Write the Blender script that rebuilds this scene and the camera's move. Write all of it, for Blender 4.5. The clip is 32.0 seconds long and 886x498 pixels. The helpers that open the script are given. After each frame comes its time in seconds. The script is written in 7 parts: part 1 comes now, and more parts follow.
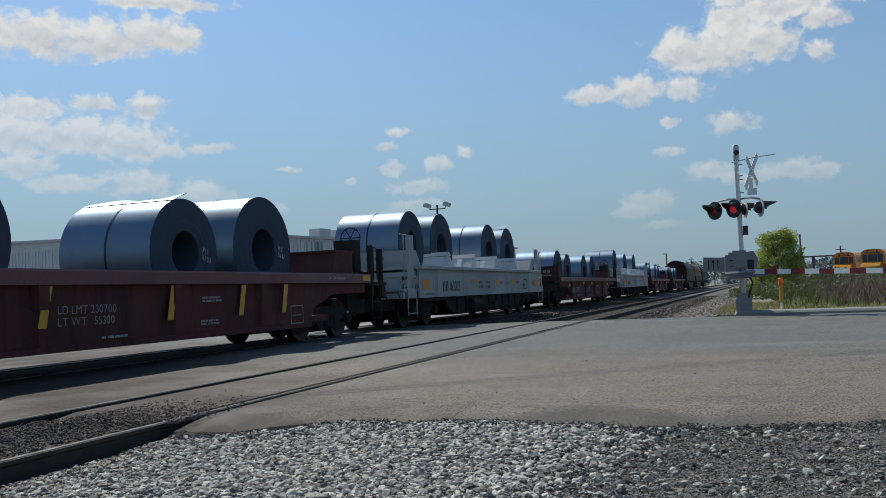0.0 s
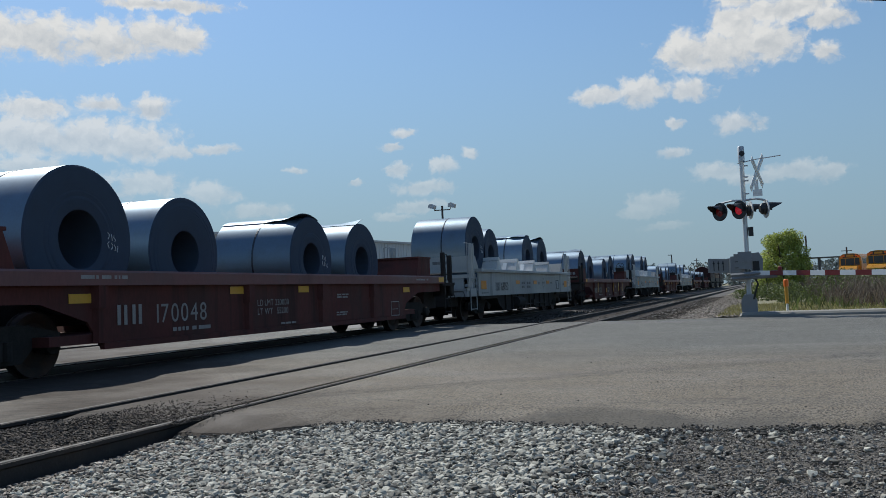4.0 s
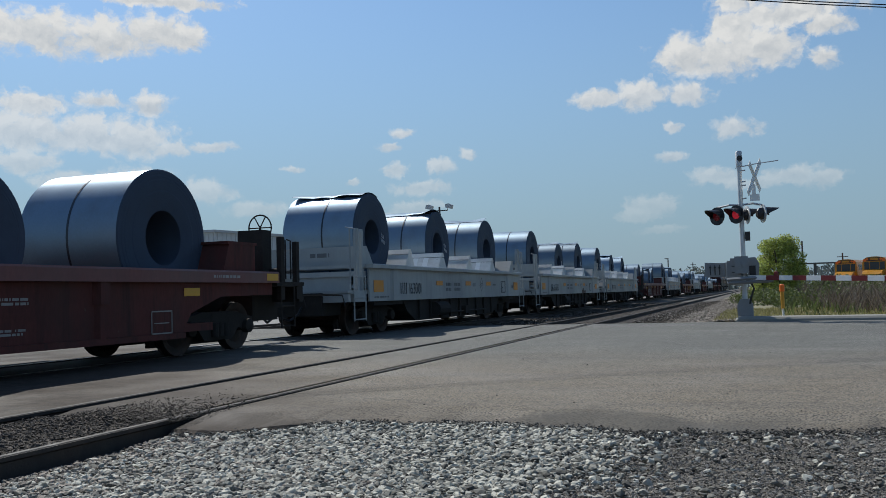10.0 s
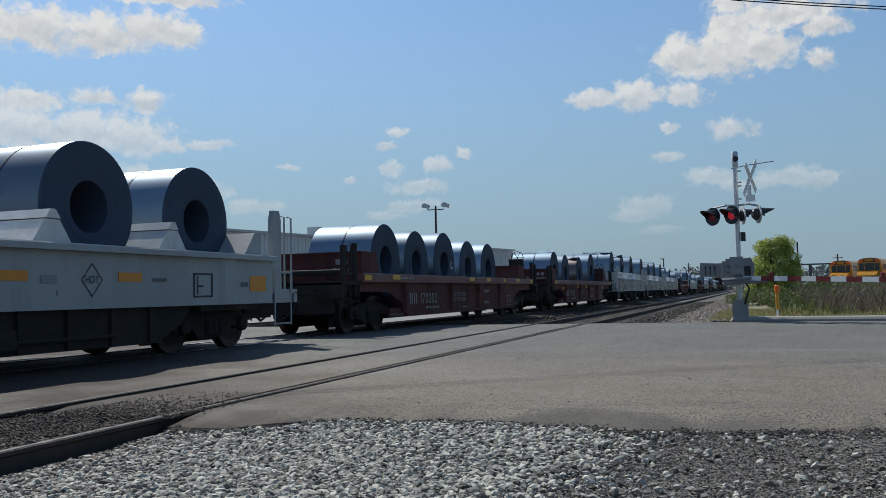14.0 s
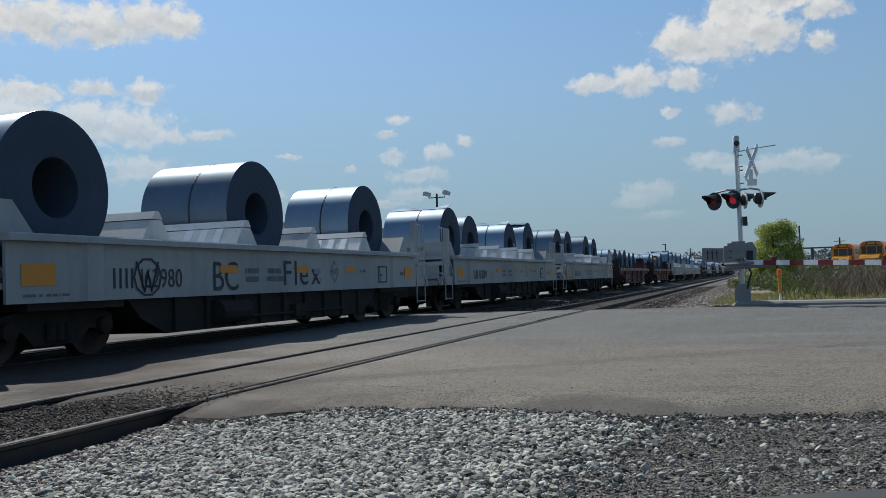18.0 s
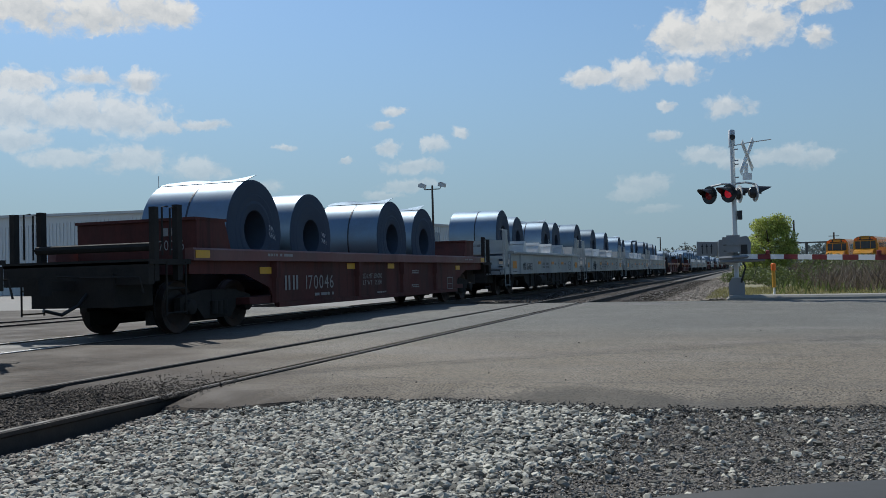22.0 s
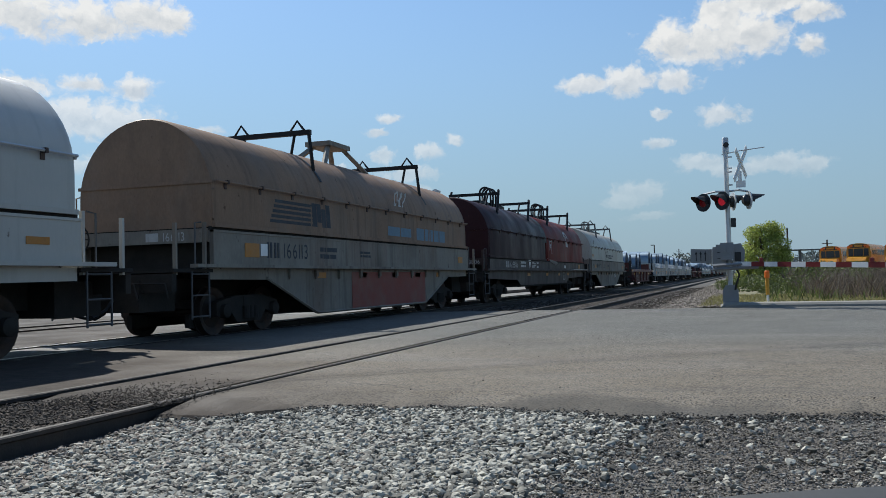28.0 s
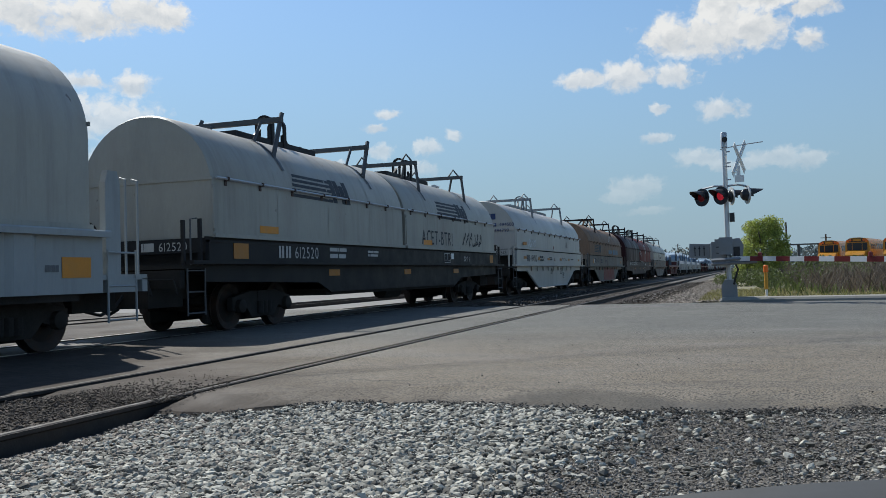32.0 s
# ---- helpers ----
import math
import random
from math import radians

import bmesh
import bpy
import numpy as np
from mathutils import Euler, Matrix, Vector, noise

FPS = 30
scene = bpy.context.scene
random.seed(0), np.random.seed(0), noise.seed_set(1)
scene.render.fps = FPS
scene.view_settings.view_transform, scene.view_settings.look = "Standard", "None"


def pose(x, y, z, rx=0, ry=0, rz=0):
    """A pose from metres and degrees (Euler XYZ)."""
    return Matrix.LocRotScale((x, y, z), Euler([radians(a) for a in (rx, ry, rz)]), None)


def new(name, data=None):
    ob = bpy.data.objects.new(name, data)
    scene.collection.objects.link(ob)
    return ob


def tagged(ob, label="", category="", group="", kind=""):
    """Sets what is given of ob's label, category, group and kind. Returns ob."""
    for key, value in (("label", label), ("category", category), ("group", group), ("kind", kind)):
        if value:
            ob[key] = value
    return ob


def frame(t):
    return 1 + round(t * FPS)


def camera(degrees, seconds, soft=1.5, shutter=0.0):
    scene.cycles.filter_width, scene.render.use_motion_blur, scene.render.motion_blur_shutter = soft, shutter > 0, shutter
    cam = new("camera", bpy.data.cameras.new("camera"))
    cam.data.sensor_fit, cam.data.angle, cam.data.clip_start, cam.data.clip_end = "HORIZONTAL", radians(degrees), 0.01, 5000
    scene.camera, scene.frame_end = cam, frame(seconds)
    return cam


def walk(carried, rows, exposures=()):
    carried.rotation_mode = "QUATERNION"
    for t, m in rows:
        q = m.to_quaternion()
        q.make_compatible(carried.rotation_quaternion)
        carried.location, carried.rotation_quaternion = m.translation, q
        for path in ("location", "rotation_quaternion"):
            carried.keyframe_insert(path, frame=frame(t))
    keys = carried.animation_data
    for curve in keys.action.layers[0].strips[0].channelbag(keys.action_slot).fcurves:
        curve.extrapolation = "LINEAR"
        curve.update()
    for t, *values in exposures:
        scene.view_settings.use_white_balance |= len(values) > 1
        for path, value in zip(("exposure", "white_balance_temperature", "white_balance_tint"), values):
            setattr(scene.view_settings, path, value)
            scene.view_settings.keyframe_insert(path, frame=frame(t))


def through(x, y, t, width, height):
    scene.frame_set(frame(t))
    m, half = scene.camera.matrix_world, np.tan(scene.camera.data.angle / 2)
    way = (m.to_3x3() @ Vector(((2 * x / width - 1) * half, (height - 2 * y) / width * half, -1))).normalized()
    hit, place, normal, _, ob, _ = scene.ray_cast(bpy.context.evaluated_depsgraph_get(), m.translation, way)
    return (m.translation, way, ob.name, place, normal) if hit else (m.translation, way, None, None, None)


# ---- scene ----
# camera: seconds, place, pitch, yaw and lean in degrees
PATH = [
    (0, -0.001, 0.008, 0.903, 2.869, 19.532, -2.366), (0.5, 0.000, 0.002, 0.905, 2.792, 19.681, -2.303), (1, 0.001, -0.004, 0.908, 2.789, 19.778, -2.246),
    (1.5, -0.001, 0.003, 0.907, 2.750, 19.820, -2.157), (2, -0.000, 0.001, 0.906, 2.651, 19.824, -2.074), (2.5, -0.000, -0.000, 0.905, 2.620, 19.822, -2.083),
    (3, 0.000, -0.002, 0.906, 2.726, 19.817, -2.223), (3.5, 0.008, 0.001, 0.906, 2.865, 19.828, -2.294), (5.5, 0.002, -0.005, 0.906, 3.036, 19.915, -2.309),
    (6, 0.000, -0.001, 0.904, 3.074, 19.909, -2.249), (6.5, -0.001, -0.009, 0.905, 2.978, 19.907, -2.135), (7, 0.000, -0.013, 0.904, 2.847, 19.859, -2.158),
    (7.5, -0.001, -0.009, 0.905, 2.801, 19.661, -2.229), (8, -0.002, 0.002, 0.905, 2.904, 19.357, -2.149), (8.5, 0.001, -0.003, 0.903, 2.991, 19.178, -2.044),
    (9, 0.000, 0.003, 0.901, 2.992, 19.282, -1.865), (9.5, -0.002, 0.002, 0.902, 2.992, 19.512, -1.696), (10, -0.001, -0.009, 0.902, 2.990, 19.639, -1.588),
    (10.5, 0.000, -0.013, 0.901, 3.013, 19.654, -1.499), (11, -0.001, -0.010, 0.900, 3.041, 19.629, -1.469), (11.5, -0.000, -0.002, 0.901, 3.107, 19.628, -1.510),
    (12, -0.001, -0.005, 0.905, 3.160, 19.621, -1.526), (12.5, -0.002, -0.004, 0.901, 3.164, 19.594, -1.457), (13, -0.000, -0.001, 0.900, 3.109, 19.549, -1.355),
    (13.5, 0.000, -0.001, 0.900, 3.062, 19.459, -1.304), (14, 0.001, -0.006, 0.900, 2.912, 19.374, -1.277), (14.5, -0.002, -0.000, 0.898, 2.546, 19.338, -1.216),
    (16.5, -0.001, 0.000, 0.900, 2.031, 19.506, -1.423), (17, -0.000, 0.004, 0.899, 2.059, 19.528, -1.626), (17.5, -0.002, 0.000, 0.900, 2.094, 19.524, -1.795),
    (18, -0.001, 0.001, 0.901, 2.126, 19.508, -1.926), (18.5, -0.003, 0.005, 0.900, 2.001, 19.435, -1.880), (19, -0.002, 0.005, 0.900, 1.730, 19.368, -1.718),
    (19.5, -0.001, 0.001, 0.899, 1.551, 19.319, -1.648), (20, 0.001, 0.003, 0.898, 1.570, 19.264, -1.723), (20.5, 0.002, -0.001, 0.900, 1.635, 19.181, -1.748),
    (21, 0.002, -0.007, 0.899, 1.683, 19.133, -1.669), (21.5, -0.001, -0.002, 0.897, 1.646, 19.150, -1.552), (22, -0.001, 0.007, 0.896, 1.592, 19.203, -1.514),
    (22.5, -0.000, 0.004, 0.897, 1.601, 19.224, -1.547), (23, 0.000, 0.003, 0.899, 1.689, 19.170, -1.636), (23.5, -0.001, 0.006, 0.900, 1.804, 19.104, -1.723),
    (24, -0.003, 0.010, 0.901, 1.833, 19.065, -1.762), (24.5, -0.003, 0.011, 0.901, 1.790, 19.052, -1.741), (25, -0.001, 0.008, 0.900, 1.780, 19.015, -1.710),
    (25.5, -0.001, -0.001, 0.897, 1.858, 18.968, -1.726), (27.5, 0.000, 0.001, 0.893, 2.022, 18.769, -1.362), (28, -0.002, 0.004, 0.896, 2.050, 18.823, -1.482),
    (28.5, 0.003, -0.002, 0.896, 2.093, 18.893, -1.647), (29, 0.001, -0.002, 0.897, 2.011, 18.917, -1.688), (29.5, 0.001, 0.002, 0.896, 1.856, 18.934, -1.756),
    (30, 0.001, 0.007, 0.897, 1.723, 18.960, -1.770), (30.5, -0.001, 0.006, 0.896, 1.677, 18.973, -1.742), (31, -0.003, 0.012, 0.895, 1.700, 18.953, -1.686),
    (31.5, -0.002, 0.011, 0.894, 1.743, 18.868, -1.667), (32, 0.003, 0.004, 0.896, 1.763, 18.766, -1.680),
]
cam = camera(53.4, 32.0, soft=0.5, shutter=0.0)
walk(cam, [(t, pose(x, y, z, 90 + pitch, 0, yaw) @ pose(0, 0, 0, 0, 0, lean)) for t, x, y, z, pitch, yaw, lean in PATH],
     exposures=[(0, -0.15), (21, -0.15), (23, -0.1), (25, 0.0), (28, 0.05), (32, 0.03)])

# ---- light ----
SUN_AWAY = Vector((0.74, -0.62, -1.0)).normalized()
SUN_ELEVATION = math.asin(-SUN_AWAY.z)
SUN_AZIMUTH = math.atan2(-SUN_AWAY.x, -SUN_AWAY.y)
sun = new("sun", bpy.data.lights.new("sun", "SUN"))
sun.data.energy, sun.data.angle, sun.data.color = 5.5, radians(0.6), (0.985, 0.965, 0.90)
sun.rotation_euler = SUN_AWAY.to_track_quat("-Z", "Y").to_euler()

# cumulus: bearing and height in degrees, half width, half height
CLOUDS_WEST = [
    (-44.5, 16.0, 4.73, 1.65), (-40.7, 16.0, 3.91, 1.48), (-37.4, 16.5, 3.21, 1.40), (-35.7, 16.3, 1.65, 1.07), (-37.1, 18.3, 4.94, 0.49),
    (-44.8, 11.8, 2.80, 1.07), (-40.9, 12.3, 1.89, 0.58), (-38.0, 12.2, 1.81, 0.82), (-44.8, 10.2, 3.91, 1.65), (-41.7, 10.2, 4.32, 1.56),
    (-39.1, 10.0, 3.91, 1.36), (-36.8, 9.6, 1.98, 0.66), (-34.3, 9.7, 2.06, 0.45), (-45.1, 8.5, 2.55, 0.82), (-38.6, 7.6, 2.80, 1.07),
    (-34.6, 6.8, 2.14, 0.91), (-42.5, 7.4, 2.55, 0.74), (-31.6, 5.8, 2.47, 0.58),
]
CLOUDS_AHEAD = [
    (-22.2, 10.5, 1.07, 0.41), (-23.0, 9.7, 0.91, 0.37), (-22.5, 8.2, 1.07, 0.66), (-19.5, 8.3, 1.23, 0.70), (-17.8, 9.1, 0.66, 0.49),
    (-21.0, 7.0, 2.22, 0.66), (-21.3, 5.8, 2.47, 0.54), (-29.1, 8.3, 0.91, 0.25), (-25.4, 7.4, 0.74, 0.29), (-23.0, 5.1, 1.65, 0.37),
]
CLOUDS_EAST = [
    (-1.2, 14.3, 4.53, 1.73), (-3.6, 14.4, 2.39, 1.40), (1.1, 14.4, 2.39, 1.65), (-0.7, 15.7, 2.14, 1.81), (2.5, 16.2, 4.61, 1.15),
    (-0.6, 17.2, 2.14, 0.91), (4.4, 15.4, 2.14, 0.74), (4.3, 13.5, 1.32, 0.74), (-9.4, 12.2, 1.98, 0.74), (-6.5, 12.2, 2.80, 1.11),
    (-3.8, 12.1, 1.81, 0.91), (-1.0, 9.8, 1.81, 0.82), (-4.7, 10.1, 0.66, 0.45), (-4.9, 8.3, 1.23, 0.41), (-2.3, 6.9, 1.89, 0.70),
    (-0.1, 6.4, 2.47, 0.49), (2.4, 6.7, 2.14, 0.70), (3.9, 6.4, 1.32, 0.70), (-6.2, 5.3, 2.14, 0.91), (-7.1, 4.7, 2.06, 0.54),
    (-5.6, 3.7, 1.98, 0.37),
]


def sky_world():
    world = bpy.data.worlds.new("sky")
    scene.world = world
    world.use_nodes = True
    nt = world.node_tree
    nt.nodes.clear()

    def node(kind, **values):
        n = nt.nodes.new(kind)
        for key, value in values.items():
            n.inputs[key].default_value = value
        return n

    def link(a, b):
        nt.links.new(a, b)

    def maths(op, a, b=None, clamp=False):
        n = nt.nodes.new("ShaderNodeMath")
        n.operation, n.use_clamp = op, clamp
        for i, v in enumerate((a, b)):
            if v is None:
                continue
            if isinstance(v, (int, float)):
                n.inputs[i].default_value = v
            else:
                link(v, n.inputs[i])
        return n.outputs[0]

    sky = nt.nodes.new("ShaderNodeTexSky")
    sky.sky_type, sky.sun_disc = "NISHITA", False
    sky.sun_elevation, sky.sun_rotation = SUN_ELEVATION, SUN_AZIMUTH
    sky.air_density, sky.dust_density, sky.ozone_density = 1.12, 0.3, 3.6
    coord = nt.nodes.new("ShaderNodeTexCoord")
    direction = coord.outputs["Generated"]
    split = nt.nodes.new("ShaderNodeSeparateXYZ")
    link(direction, split.inputs[0])
    bearing = maths("MULTIPLY", maths("ARCTAN2", split.outputs[0], split.outputs[1]), 57.2958)
    height = maths("MULTIPLY", maths("ARCSINE", split.outputs[2]), 57.2958)
    place = nt.nodes.new("ShaderNodeCombineXYZ")
    link(bearing, place.inputs[0])
    link(height, place.inputs[1])
    # ragged outlines: the directions are shifted by turbulence of two sizes
    for scale, reach in ((0.45, 1.3), (1.9, 0.8)):
        churn = node("ShaderNodeTexNoise", Scale=scale, Detail=6.0, Roughness=0.6)
        link(place.outputs[0], churn.inputs["Vector"])
        centred = nt.nodes.new("ShaderNodeVectorMath")
        centred.operation = "SUBTRACT"
        link(churn.outputs["Color"], centred.inputs[0])
        centred.inputs[1].default_value = (0.5, 0.5, 0.5)
        moved = nt.nodes.new("ShaderNodeVectorMath")
        moved.operation = "MULTIPLY_ADD"
        link(centred.outputs[0], moved.inputs[0])
        moved.inputs[1].default_value = (reach, reach * 0.55, 0)
        link(place.outputs[0], moved.inputs[2])
        place = moved
    billow = node("ShaderNodeTexNoise", Scale=0.85, Detail=9.0, Roughness=0.58)
    link(place.outputs[0], billow.inputs["Vector"])
    wisp = node("ShaderNodeTexNoise", Scale=1.5, Detail=8.0, Roughness=0.7)
    link(place.outputs[0], wisp.inputs["Vector"])
    total, crown = None, None
    for b, e, w, h in CLOUDS_WEST + CLOUDS_AHEAD + CLOUDS_EAST:
        off = nt.nodes.new("ShaderNodeVectorMath")
        off.operation = "SUBTRACT"
        link(place.outputs[0], off.inputs[0])
        off.inputs[1].default_value = (b, e, 0)
        size = nt.nodes.new("ShaderNodeVectorMath")
        size.operation = "MULTIPLY"
        link(off.outputs[0], size.inputs[0])
        size.inputs[1].default_value = (0.92 / w, 0.90 / h, 0)
        length = nt.nodes.new("ShaderNodeVectorMath")
        length.operation = "LENGTH"
        link(size.outputs[0], length.inputs[0])
        blob = maths("SUBTRACT", 1.0, length.outputs["Value"])
        total = blob if total is None else maths("MAXIMUM", total, blob)
        # the same cloud a little higher: sunlit tops, greyer bases
        lift = nt.nodes.new("ShaderNodeVectorMath")
        lift.operation = "SUBTRACT"
        link(size.outputs[0], lift.inputs[0])
        lift.inputs[1].default_value = (-0.12, 0.45, 0)
        above = nt.nodes.new("ShaderNodeVectorMath")
        above.operation = "LENGTH"
        link(lift.outputs[0], above.inputs[0])
        higher = maths("SUBTRACT", 1.0, above.outputs["Value"])
        crown = higher if crown is None else maths("MAXIMUM", crown, higher)
    # elsewhere: scattered cumulus over the rest of the sky
    far_noise = node("ShaderNodeTexNoise", Scale=0.11, Detail=4.0, Roughness=0.5)
    link(place.outputs[0], far_noise.inputs["Vector"])
    elsewhere = maths("MULTIPLY", maths("SUBTRACT", far_noise.outputs[0], 0.60), 4.0)
    away = maths("GREATER_THAN", maths("ABSOLUTE", maths("ADD", bearing, 19.5)), 34.0)
    aloft = maths("GREATER_THAN", height, 24.0)
    outside = maths("MAXIMUM", away, aloft)
    total = maths("MAXIMUM", total, maths("SUBTRACT", maths("MULTIPLY", elsewhere, outside), maths("MULTIPLY", maths("SUBTRACT", 1.0, outside), 2.0)))
    shape = maths("ADD", total, maths("MULTIPLY", maths("SUBTRACT", billow.outputs[0], 0.52), 1.7))
    shape = maths("ADD", shape, maths("MULTIPLY", maths("SUBTRACT", wisp.outputs[0], 0.5), 0.35))
    raised = nt.nodes.new("ShaderNodeVectorMath")
    link(place.outputs[0], raised.inputs[0])
    raised.inputs[1].default_value = (0.12, -0.35, 0)
    puff = node("ShaderNodeTexNoise", Scale=0.85, Detail=6.0, Roughness=0.58)
    link(raised.outputs[0], puff.inputs["Vector"])
    lit = maths("MULTIPLY", maths("SUBTRACT", crown, total), 0.55)
    lit = maths("ADD", lit, maths("MULTIPLY", maths("SUBTRACT", billow.outputs[0], puff.outputs[0]), 1.3))
    lit = maths("ADD", lit, 0.80, True)
    cover = nt.nodes.new("ShaderNodeMapRange")
    cover.interpolation_type = "SMOOTHSTEP"
    cover.inputs["From Min"].default_value, cover.inputs["From Max"].default_value = 0.03, 0.58
    link(shape, cover.inputs["Value"])
    tone = nt.nodes.new("ShaderNodeMix")
    tone.data_type = "RGBA"
    tone.inputs[6].default_value, tone.inputs[7].default_value = (4.5, 5.0, 5.5, 1), (8.3, 8.3, 8.1, 1)
    link(lit, tone.inputs[0])
    mix = nt.nodes.new("ShaderNodeMix")
    mix.data_type = "RGBA"
    faint = nt.nodes.new("ShaderNodeMapRange")
    for key, value in (("From Min", 2.5), ("From Max", 14.0), ("To Min", 0.06), ("To Max", 0.95)):
        faint.inputs[key].default_value = value
    link(height, faint.inputs["Value"])
    link(maths("MULTIPLY", cover.outputs[0], faint.outputs[0]), mix.inputs[0])
    haze = nt.nodes.new("ShaderNodeMapRange")
    haze.interpolation_type = "SMOOTHSTEP"
    for key, value in (("From Min", 24.0), ("From Max", -2.0), ("To Min", 0.0), ("To Max", 0.92)):
        haze.inputs[key].default_value = value
    link(height, haze.inputs["Value"])
    veil = nt.nodes.new("ShaderNodeMix")
    veil.data_type = "RGBA"
    link(haze.outputs[0], veil.inputs[0])
    clear = nt.nodes.new("ShaderNodeVectorMath")
    clear.operation = "MULTIPLY"
    link(sky.outputs[0], clear.inputs[0])
    clear.inputs[1].default_value = (1.04, 1.16, 1.22)
    link(clear.outputs[0], veil.inputs[6])
    veil.inputs[7].default_value = (2.40, 3.62, 4.72, 1)
    link(veil.outputs[2], mix.inputs[6])
    link(tone.outputs[2], mix.inputs[7])
    back = node("ShaderNodeBackground", Strength=0.1)
    link(mix.outputs[2], back.inputs[0])
    out = nt.nodes.new("ShaderNodeOutputWorld")
    link(back.outputs[0], out.inputs[0])


sky_world()

# ---- materials ----
def surface(name, colour, rough=0.6, metal=0.0, vary=0.25, grain=6.0, fine=60.0, bump=0.15, stain=None, stain_amount=0.5,
            stain_scale=1.2, streak=1.0, emit=None, gloss_vary=0.15):
    """A painted, worn or weathered surface: two scales of tone, stains with a shape of their own, fine relief."""
    m = bpy.data.materials.new(name)
    m.use_nodes = True
    nt = m.node_tree
    bsdf = nt.nodes["Principled BSDF"]
    coord = nt.nodes.new("ShaderNodeTexCoord")
    mapping = nt.nodes.new("ShaderNodeMapping")
    mapping.inputs["Scale"].default_value = (1, 1, streak)
    nt.links.new(coord.outputs["Object"], mapping.inputs[0])

    def noise_node(scale, detail, rough_):
        n = nt.nodes.new("ShaderNodeTexNoise")
        n.inputs["Scale"].default_value, n.inputs["Detail"].default_value, n.inputs["Roughness"].default_value = scale, detail, rough_
        nt.links.new(mapping.outputs[0], n.inputs["Vector"])
        return n

    broad, small = noise_node(grain, 5, 0.6), noise_node(fine, 3, 0.6)
    blend = nt.nodes.new("ShaderNodeMath")
    blend.operation = "MULTIPLY_ADD"
    nt.links.new(broad.outputs[0], blend.inputs[0])
    blend.inputs[1].default_value = 0.6
    half = nt.nodes.new("ShaderNodeMath")
    half.operation, half.inputs[1].default_value = "MULTIPLY", 0.4
    nt.links.new(small.outputs[0], half.inputs[0])
    nt.links.new(half.outputs[0], blend.inputs[2])
    ramp = nt.nodes.new("ShaderNodeMapRange")
    ramp.inputs["From Min"].default_value, ramp.inputs["From Max"].default_value = 0.3, 0.7
    ramp.inputs["To Min"].default_value, ramp.inputs["To Max"].default_value = 1 - vary, 1 + vary
    nt.links.new(blend.outputs[0], ramp.inputs["Value"])
    tint = nt.nodes.new("ShaderNodeVectorMath")
    tint.operation = "SCALE"
    tint.inputs[0].default_value = colour
    nt.links.new(ramp.outputs[0], tint.inputs["Scale"])
    last = tint.outputs[0]
    if stain:
        spots = noise_node(stain_scale, 8, 0.65)
        cut = nt.nodes.new("ShaderNodeMapRange")
        cut.inputs["From Min"].default_value, cut.inputs["From Max"].default_value = 0.5, 0.68
        cut.inputs["To Max"].default_value = stain_amount
        nt.links.new(spots.outputs[0], cut.inputs["Value"])
        mix = nt.nodes.new("ShaderNodeMix")
        mix.data_type = "RGBA"
        nt.links.new(cut.outputs[0], mix.inputs[0])
        nt.links.new(last, mix.inputs[6])
        mix.inputs[7].default_value = (*stain, 1)
        last = mix.outputs[2]
    nt.links.new(last, bsdf.inputs["Base Color"])
    rr = nt.nodes.new("ShaderNodeMapRange")
    rr.inputs["From Min"].default_value, rr.inputs["From Max"].default_value = 0.3, 0.7
    rr.inputs["To Min"].default_value, rr.inputs["To Max"].default_value = max(0.02, rough - gloss_vary), min(1, rough + gloss_vary)
    nt.links.new(broad.outputs[0], rr.inputs["Value"])
    nt.links.new(rr.outputs[0], bsdf.inputs["Roughness"])
    bsdf.inputs["Metallic"].default_value = metal
    if bump:
        relief = nt.nodes.new("ShaderNodeBump")
        relief.inputs["Strength"].default_value, relief.inputs["Distance"].default_value = bump, 0.02
        nt.links.new(blend.outputs[0], relief.inputs["Height"])
        nt.links.new(relief.outputs[0], bsdf.inputs["Normal"])
    if emit:
        bsdf.inputs["Emission Color"].default_value = (*emit[:3], 1)
        bsdf.inputs["Emission Strength"].default_value = emit[3]
    return m


RUST, GRIME = (0.16, 0.07, 0.035), (0.05, 0.045, 0.04)
ASPHALT = surface("asphalt", (0.1287, 0.1296, 0.1188), 0.9, vary=0.14, grain=0.9, fine=55, bump=0.5, stain=(0.185, 0.183, 0.163), stain_amount=0.6, stain_scale=0.35)


